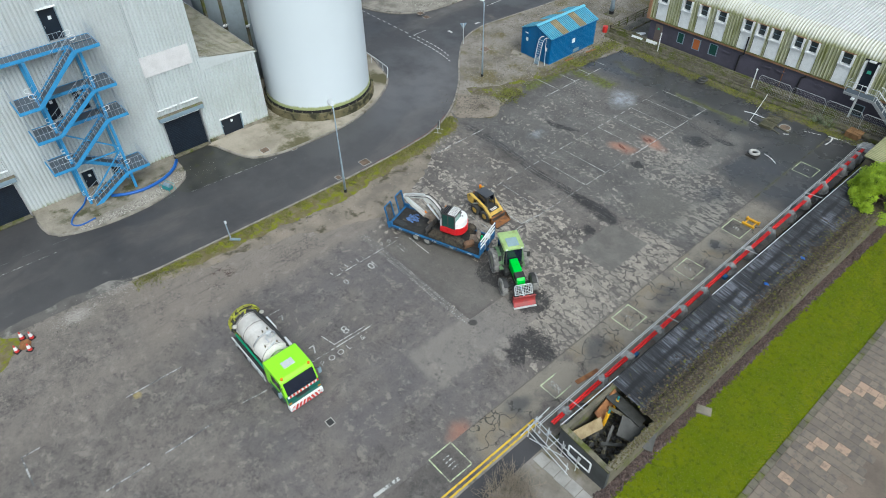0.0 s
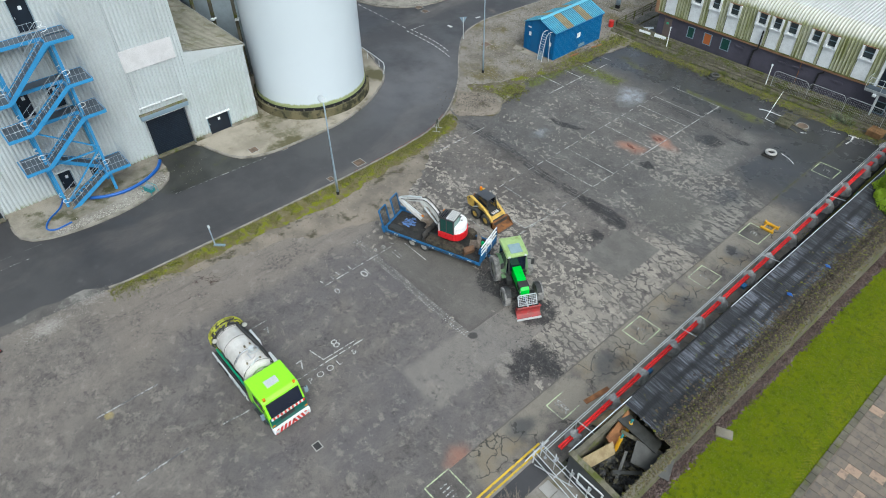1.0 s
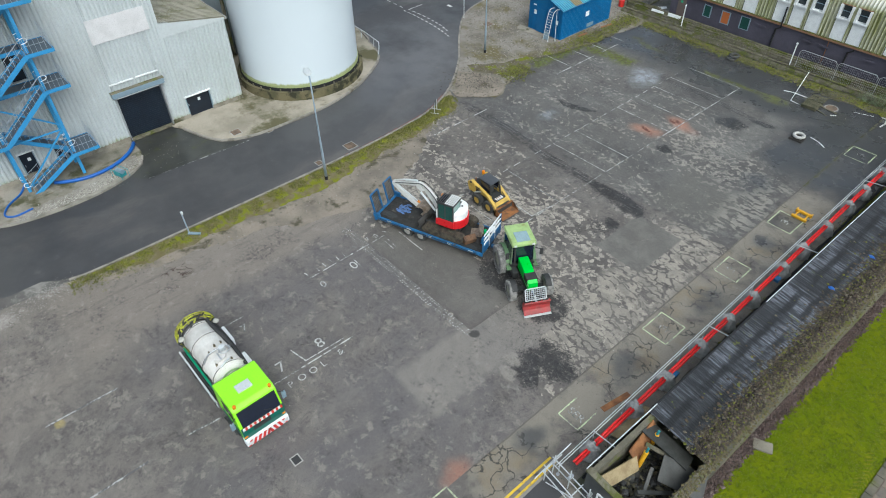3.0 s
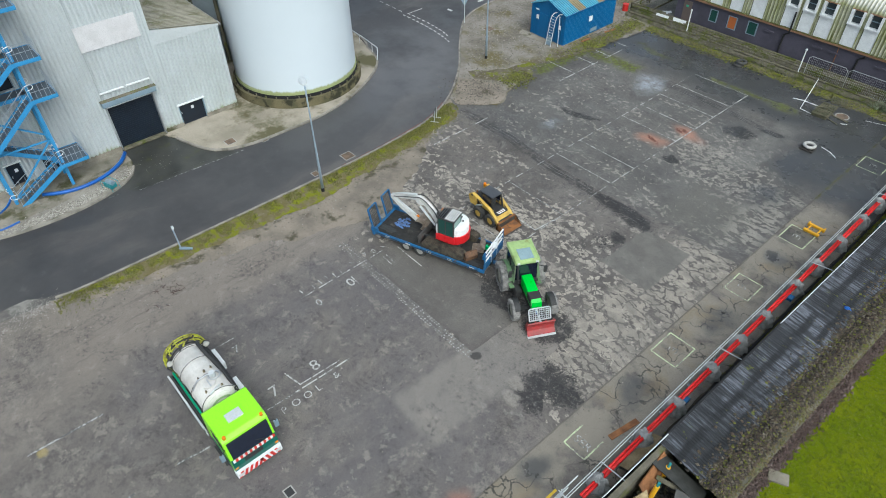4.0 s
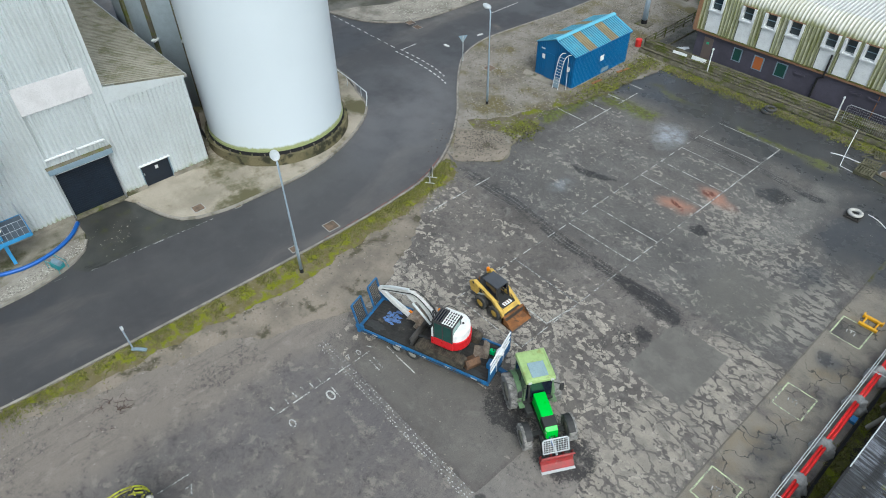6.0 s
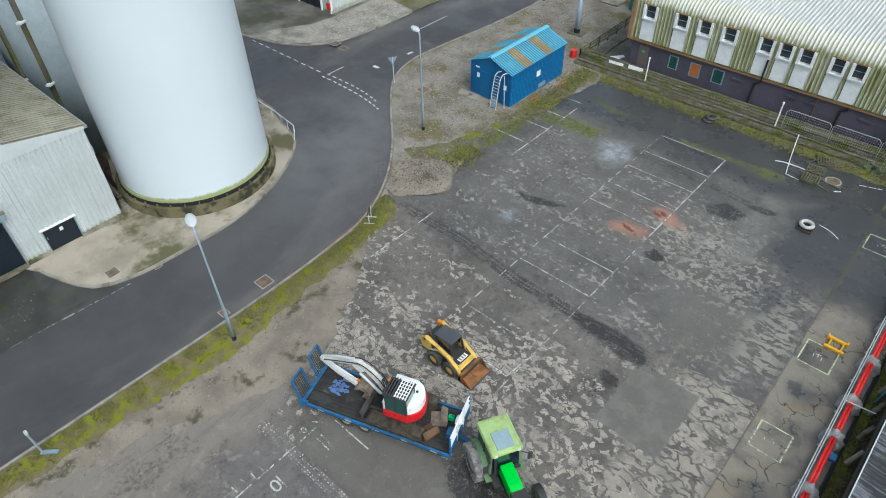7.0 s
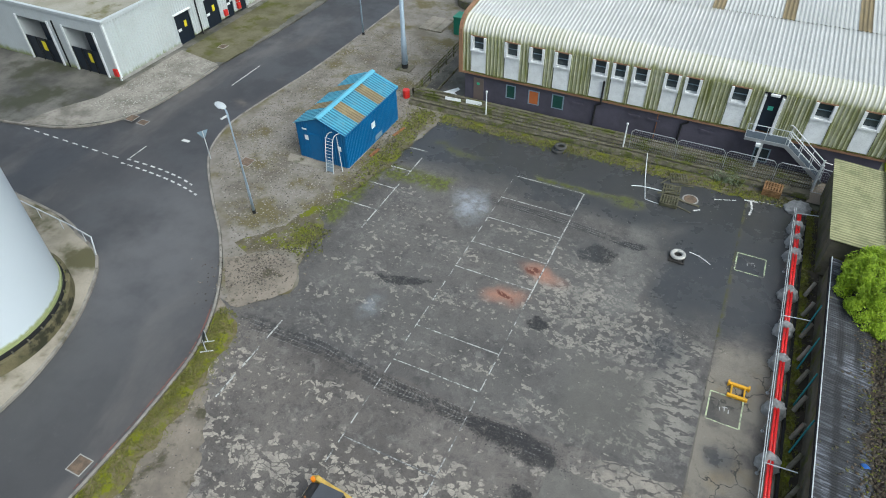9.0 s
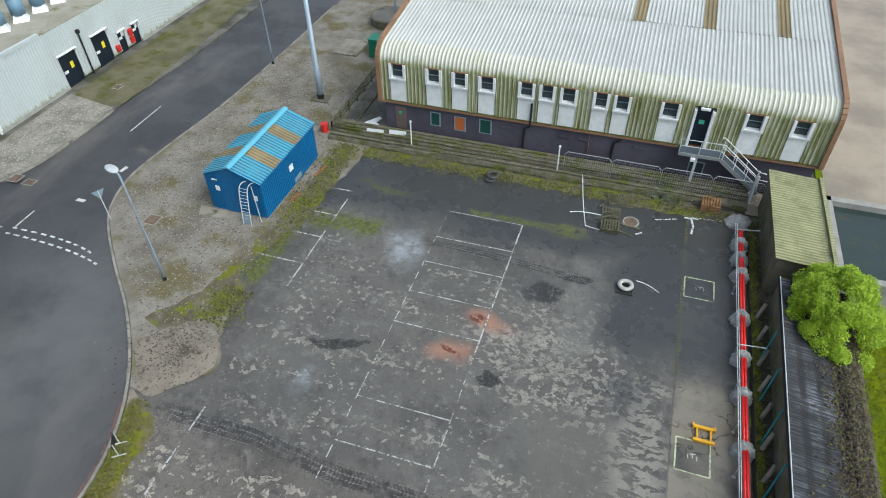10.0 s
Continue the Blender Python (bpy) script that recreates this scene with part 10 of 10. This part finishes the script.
# ---- plants ----
def leaf_mass(centres, n_leaf, size, seed):
    """Many small leaf blades scattered in uneven clumps."""
    rng = random.Random(seed)
    V, Fc = [], []
    for _ in range(n_leaf):
        cx, cy, cz, r = rng.choice(centres)
        d = Vector((rng.gauss(0, 1), rng.gauss(0, 1), rng.gauss(0, 0.8))).normalized() * r * rng.uniform(0.55, 1.05)
        p = Vector((cx, cy, cz)) + d
        q = Euler((rng.uniform(-0.9, 0.9), rng.uniform(-0.9, 0.9), rng.uniform(0, 6.28))).to_matrix()
        s = size * rng.uniform(0.6, 1.4)
        k = len(V)
        V += [tuple(p + q @ Vector(v)) for v in ((-s, 0, 0), (0, -s * 0.45, 0.1 * s), (s, 0, 0), (0, s * 0.45, 0.1 * s))]
        Fc.append((k, k + 1, k + 2, k + 3))
    me = bpy.data.meshes.new("leaves")
    me.from_pydata(V, [], Fc)
    return me


def leaf_material(name, a, b):
    n = Net(name)
    f = n.geo.outputs["Random Per Island"]
    n.set("Base Color", n.mix(n.mix(a, b, f), tuple(c * 0.65 for c in a), n.step(n.noise(1.3), 0.5, 0.75))).set("Roughness", 0.6)
    n.set("Subsurface Weight", 0.0)
    return n.m


M_LEAF = leaf_material("spring_green_leaves", (0.22, 0.35, 0.006), (0.33, 0.45, 0.012))
rng = random.Random(31)
tree = thing("tree", "bushy light-green tree leaning over the black roof", "tree")
trunk = bmesh.new()
cents = []
for i in range(64):
    a, r = rng.uniform(0, 6.28), rng.uniform(0, 1) ** 0.5
    x, y = -7.2 + 2.2 * r * math.cos(a), 51.7 + 3.2 * r * math.sin(a)
    z = 2.0 + 2.2 * (1 - r * r) + rng.uniform(-0.25, 0.35)
    cents.append((x, y, z, rng.uniform(0.3, 0.65)))
for i in range(0, 64, 5):
    x, y, z, r = cents[i]
    tube([(-6.0, 51.4, 0), (-6.3 + 0.2 * (x + 7), 51.4 + 0.2 * (y - 51), 1.4), ((x - 6.2) / 2, (y + 51.3) / 2, 2.1 + (z - 2) * 0.4), (x, y, z)], [0.12, 0.1, 0.06, 0.02], trunk, 7)
part("trunk", trunk, mat("bark", (0.13, 0.10, 0.08), rough=0.9), tree)
me = leaf_mass(cents, 60000, 0.058, 5)
me.materials.append(M_LEAF)
cr = new("crown", me)
cr.parent = tree
bush = thing("shrub", "small green shrub at the basin's edge", "shrub", (-4.9, 53.0, 0))
me = leaf_mass([(rng.uniform(-0.7, 0.7), rng.uniform(-1.2, 1.2), rng.uniform(0.3, 0.9), 0.45) for i in range(9)], 1800, 0.1, 6)
me.materials.append(M_LEAF)
cr = new("foliage", me)
cr.parent = bush
part("stem", tube([(0, 0, 0), (0.05, 0.1, 0.7)], 0.05), M_TIMBER, bush)

# bare twiggy shrub by the path
sh = thing("bare_shrub", "bare grey-brown twiggy shrub by the path", "shrub", (-10.2, 13.2, 0))
rng = random.Random(41)
bm = bmesh.new()
for i in range(260):
    a, lean = rng.uniform(0, 6.28), rng.uniform(0.1, 1.15)
    b0 = Vector((rng.uniform(-0.9, 1.1), rng.uniform(-1.4, 1.0), 0))
    L = rng.uniform(0.7, 1.6)
    d = Vector((math.cos(a) * math.sin(lean), math.sin(a) * math.sin(lean), math.cos(lean)))
    m1 = b0 + d * L * 0.5 + Vector((0, 0, 0.1))
    e = b0 + d * L + Vector((rng.uniform(-0.15, 0.15), rng.uniform(-0.15, 0.15), 0))
    tube([b0, m1, e], [0.014, 0.011, 0.005], bm, 4, False)
    for k in range(3):
        p = m1.lerp(e, k / 3)
        tube([p, p + Vector((rng.uniform(-0.3, 0.3), rng.uniform(-0.3, 0.3), rng.uniform(0.05, 0.3)))], [0.008, 0.004], bm, 4, False)
M_TWIG = mat("brown_twigs", (0.075, 0.05, 0.04), (0.05, 0.035, 0.03), 0.9)
part("brush", bm, mat("grey_twigs", (0.27, 0.23, 0.18), (0.17, 0.14, 0.11), 0.9), sh)
# spiky weed at the bank
wd = thing("weed", "grey-green spiky weed by the timber bank", "weed", (-16.2, 62.1, 0.05))
bm = bmesh.new()
for i in range(170):
    a, lean, L = rng.uniform(0, 6.28), rng.uniform(0.2, 1.25), rng.uniform(0.4, 1.1)
    x, y = rng.uniform(-1.0, 1.0), rng.uniform(-0.4, 0.5)
    d = Vector((math.cos(a) * math.sin(lean), math.sin(a) * math.sin(lean), math.cos(lean)))
    s = Vector((-math.sin(a), math.cos(a), 0)) * 0.03
    b0 = Vector((x, y, 0))
    vs = [bm.verts.new(v) for v in (b0 - s, b0 + s, b0 + d * L)]
    bm.faces.new(vs)
part("foliage", bm, leaf_material("grey_green_blades", (0.13, 0.17, 0.09), (0.20, 0.23, 0.14)), wd)


def tufts(name, area, n, size, seed, material, label):
    """Short blades standing in clumps over an area given by a function of a random source."""
    rng = random.Random(seed)
    V, Fc = [], []
    for _ in range(n):
        x, y, z = area(rng)
        for k in range(rng.randint(3, 6)):
            a, lean, L = rng.uniform(0, 6.28), rng.uniform(0.1, 1.1), size * rng.uniform(0.5, 1.4)
            d = Vector((math.cos(a) * math.sin(lean), math.sin(a) * math.sin(lean), math.cos(lean))) * L
            s = Vector((-math.sin(a), math.cos(a), 0)) * size * 0.28
            b0 = Vector((x + rng.gauss(0, size * 0.5), y + rng.gauss(0, size * 0.5), z))
            i = len(V)
            V += [tuple(b0 - s), tuple(b0 + s), tuple(b0 + d)]
            Fc.append((i, i + 1, i + 2))
    me = bpy.data.meshes.new(name)
    me.from_pydata(V, [], Fc)
    me.materials.append(material)
    return tagged(new(name, me), label, "grass", "", "stuff")


M_TUFT = leaf_material("moss_green_blades", (0.10, 0.11, 0.016), (0.165, 0.155, 0.03))
kx = [p for p in east if 4 < p[1] < 36.3]


def on_verge(rng):
    p = rng.choice(kx)
    return p[0] + 0.2 + abs(rng.gauss(0, 0.65)), p[1] + rng.uniform(-0.6, 0.6), 0.03


tufts("grass_tufts", on_verge, 4200, 0.09, 51, M_TUFT, "ragged grass tufts on the mossy verge")
tufts("grass_tufts", lambda r: (r.uniform(-42, -11), 61.3 + r.gauss(0, 0.35), 0.03), 900, 0.12, 52, M_TUFT, "weeds along the foot of the timber bank")
tufts("grass_tufts", lambda r: (-40.3 + r.gauss(0, 0.55), r.choice((r.uniform(50.5, 62), r.uniform(53, 62), r.uniform(43, 45.5))), 0.06), 600, 0.13, 53, M_TUFT, "weeds along the yard's gravel edge")
tufts("grass_tufts", lambda r: (-10.5 + r.gauss(0, 0.2), r.uniform(22, 61), 0.02), 1200, 0.12, 54, M_TUFT, "weeds between barrier and wall")
tufts("ledge_moss", lambda r: (r.uniform(BX0 + 0.3, BX1 - 0.3), BY + 0.45 + r.uniform(-0.06, 0.06), 2.85), 1500, 0.09, 57, M_TUFT, "moss and weeds growing on the wall ledge")
M_VERGE = island_mat("yellow_green_moss", [(0.10, 0.12, 0.01), (0.145, 0.16, 0.012), (0.06, 0.06, 0.018), (0.07, 0.06, 0.035), (0.045, 0.04, 0.03)])
scatter("moss_clumps", 1700, lambda r: (r.uniform(-40, -11), 61.2 + r.gauss(0, 0.32), 0.01), (0.03, 0.13), M_VERGE, "yellow-green moss clumps at the bank's foot", "moss", 28)
scatter("moss_clumps", 1100, lambda r: (-40.3 + r.gauss(0, 0.6), r.choice((r.uniform(50.5, 62), r.uniform(53, 62), r.uniform(42.5, 45.5))), 0.055), (0.04, 0.13), M_VERGE, "yellow-green moss clumps on the yard's edge", "moss", 29)
scatter("bank_debris", 1500, lambda r: (lambda k: (r.uniform(-38, -12), 62.0 + k * 1.6, 0.15 + k * 0.5))(r.random()), (0.03, 0.10), island_mat("bank_bits", [(0.09, 0.08, 0.06), (0.05, 0.045, 0.035), (0.11, 0.12, 0.02), (0.17, 0.16, 0.14)]), "stones, twigs and moss on the timber bank", "debris", 30)
M_LAWN = leaf_material("lawn_blades", (0.105, 0.145, 0.002), (0.145, 0.17, 0.003))
tufts("lawn_blades", lambda r: (r.uniform(-6.5, -1.8), r.uniform(16, 52), 0.01), 14000, 0.06, 55, M_LAWN, "bright short grass blades of the lawn")
M_DEADLEAF = leaf_material("dead_leaves", (0.15, 0.10, 0.085), (0.08, 0.055, 0.05))
tufts("dead_leaves", lambda r: (lambda y: (-6.75 + 0.024 * (y - 17) + r.gauss(0, 0.15), y, 0.03))(r.uniform(16.5, 54)), 2600, 0.12, 56, M_DEADLEAF, "purple-brown dead leaves along the wall's foot")

# ---- pieces by the lawn ----
n = Net("paving_slab_stone")
c = n.mix((0.19, 0.155, 0.122), (0.125, 0.105, 0.085), n.random())
c = n.mix(c, (0.34, 0.24, 0.17), n.step(n.random(), 0.92, 0.94))
n.set("Base Color", n.mix(c, (0.08, 0.075, 0.07), n.mul(n.step(n.noise(3, 5), 0.45, 0.7), 0.6))).set("Roughness", 0.8)
n.bump(n.noise(25), 0.2, 0.01)
M_SLAB = n.m
paving = bpy.data.objects["pavement_brick"]
rng = random.Random(61)
base = {}
row = 0
y = 18.5
while y < 42 and row < 44:
    x = -1.55 + 0.004 * (y - 24)
    h = 0.58
    k = 0
    while x < 1.9 and k < 6:
        w = (0.42, 0.58, 0.72)[rng.randrange(3)]
        key = round(w, 2)
        if key not in base:
            me = bpy.data.meshes.new("paving_slab")
            b = box(0, w - 0.02, 0, h - 0.02, 0, 0.03, 0.006)
            b.to_mesh(me)
            b.free()
            me.materials.append(M_SLAB)
            base[key] = me
        o = new("paving_slab", base[key])
        o.parent = paving
        o.matrix_world = pose(x, y, 0.0, rng.uniform(-0.5, 0.5), rng.uniform(-0.5, 0.5), rng.uniform(-0.6, 0.6))
        x += w
        k += 1
    y += h
    row += 1
kb = thing("kerb_lawn", "dark mossy stone edging between lawn and paving", "kerb", kind="structure")
for i in range(64):
    y = 17 + i * 0.62
    part("edging_stone", box(-1.95 + 0.006 * (y - 24), -1.6 + 0.006 * (y - 24), y + 0.01, y + 0.6, -0.02, 0.07, 0.01), M_OLDWALL, kb)
for i in range(5):
    ob = mesh_ob("stepping_slab", box(-0.36, 0.36, -0.36, 0.36, 0, 0.05, 0.01), M_CONC)
    ob.matrix_world = pose(-10.45 + i * 0.76, 16.0 + 0.03 * (i % 2), 0.004, 0, 0, rng.uniform(-3, 3))
    tagged(ob, "square grey concrete paving slab in the gravel", "slab", "stepping slabs")
sheet("pavement_dark", [(-12.1, -40), (-12.05, 17.0), (-10.95, 16.9), (-10.9, -40)], 0.009, M_ROAD, label="strip of dark asphalt along the yellow lines", category="asphalt")
ob = mesh_ob("concrete_slab", box(-0.45, 0.45, -0.3, 0.3, 0, 0.1, 0.015), M_APRON)
ob.matrix_world = pose(-6.15, 25.6, 0.01, 0, 0, 25)
tagged(ob, "weathered concrete slab lying at the lawn's edge", "slab")
edge = thing("edging", "grey kerb edging beside the yellow lines", "kerb", kind="structure")
for i in range(30):
    y = -10 + i * 0.92
    if y < 16.6:
        part("edging_stone", box(-12.18, -12.05, y, y + 0.9, 0.0, 0.06), M_KERB, edge)

# pipes between annex and tank
for i, (pts, r, m, lab) in enumerate((([(-55, 24.2, 0.4), (-58, 24.3, 0.5), (-62, 24.6, 0.5), (-68, 24.6, 0.6)], 0.2, M_OLDWALL, "mossy brown pipe behind the annex"), ([(-57, 24.0, 0.3), (-57.2, 23.9, 3.2), (-60, 23.9, 3.4)], 0.12, M_STEEL, "grey pipe rising behind the annex"), ([(-60, 24.8, 0.2), (-60.2, 25.2, 1.4), (-61.5, 25.4, 1.5)], 0.1, M_WHITE, "pale pipe by the second tank"), ([(-55.2, 23.8, 0.2), (-56.5, 24.6, 0.25), (-58.5, 24.9, 0.3)], 0.14, M_BLACK, "black pipe on the ground"))):
    ob = mesh_ob("pipe", tube(smooth_line(pts, 4), r, None, 10), m)
    tagged(ob, lab, "pipe")

# fallen twigs on the tarmac and pale grit where the yard meets the road
rng = random.Random(71)
tw = thing("fallen_twigs", "scattered dark brown twigs lying on the tarmac", "twigs", (-36.4, 9.7, 0.01))
for i in range(26):
    x, y, a, L = rng.gauss(0, 0.45), rng.gauss(0, 0.5), rng.uniform(0, 6.28), rng.uniform(0.15, 0.6)
    part("twig", tube([(x, y, 0.01), (x + L * 0.5 * math.cos(a), y + L * 0.5 * math.sin(a), 0.04), (x + L * math.cos(a + 0.4), y + L * math.sin(a + 0.4), 0.01)], [0.016, 0.013, 0.008], None, 5), M_TWIG, tw)
scatter("pale_grit", 1500, lambda r: (lambda c: (c[0] + r.gauss(0, c[2]), c[1] + r.gauss(0, c[3]), 0.003))(r.choice(((-40.2, 3.3, 0.3, 0.7), (-39.4, 0.0, 0.35, 0.7), (-39.9, 1.8, 0.6, 2.0)))), (0.012, 0.035), island_mat("pale_grit", [(0.34, 0.325, 0.30), (0.25, 0.24, 0.22), (0.42, 0.40, 0.37)]), "pale grit lying where yard and road meet", "grit", 72)

M_PALESTONES = island_mat("pale_stones", [(0.34, 0.32, 0.28), (0.22, 0.205, 0.18), (0.42, 0.40, 0.36), (0.13, 0.12, 0.10)])
scatter("gravel_stones", 1600, lambda r: (lambda k: (-48.3 - 0.5 * abs(r.gauss(0, 1)) - 0.16 * max(0, k - 8) ** 1.35, k, 0.045))(r.uniform(3.6, 13.0)), (0.03, 0.07), M_PALESTONES, "pale loose gravel along the apron's kerb", "gravel", 73)
scatter("gravel_stones", 1800, lambda r: (r.uniform(-67.3, -62.6), r.uniform(50.5, 61.5), 0.05), (0.03, 0.08), M_PALESTONES, "pale loose gravel beside the workshop", "gravel", 74)
scatter("white_specks", 60, lambda r: (r.gauss(-50.2, 0.9), r.gauss(15.2, 0.9), -0.072), (0.02, 0.05), M_PALESTONES, "pale specks on the wet asphalt", "grit", 75)
scatter("dirt_clods", 1500, lambda r: (r.gauss(-41.4, 1.2), r.gauss(40.4, 1.4), 0.062), (0.02, 0.08), island_mat("dirt_clods", [(0.15, 0.125, 0.10), (0.08, 0.068, 0.055), (0.22, 0.19, 0.155), (0.05, 0.045, 0.035)]), "clods and small rubble on the bare dirt", "dirt", 76)
scatter("ruin_debris", 900, lambda r: (lambda x: (x, r.uniform(LY0 + 0.2, RY0 + 0.3), 0.1 + abs(r.gauss(0, 0.28)) + 0.25 * (x - LX0) / 3))(r.uniform(LX0 + 0.3, LX1 - 0.2)), (0.05, 0.22), island_mat("ruin_debris_bits", [(0.03, 0.03, 0.028), (0.018, 0.018, 0.018), (0.07, 0.062, 0.04), (0.045, 0.045, 0.045), (0.10, 0.09, 0.055)]), "dark wet rubble, slates and rags in the ruin", "rubble", 77)
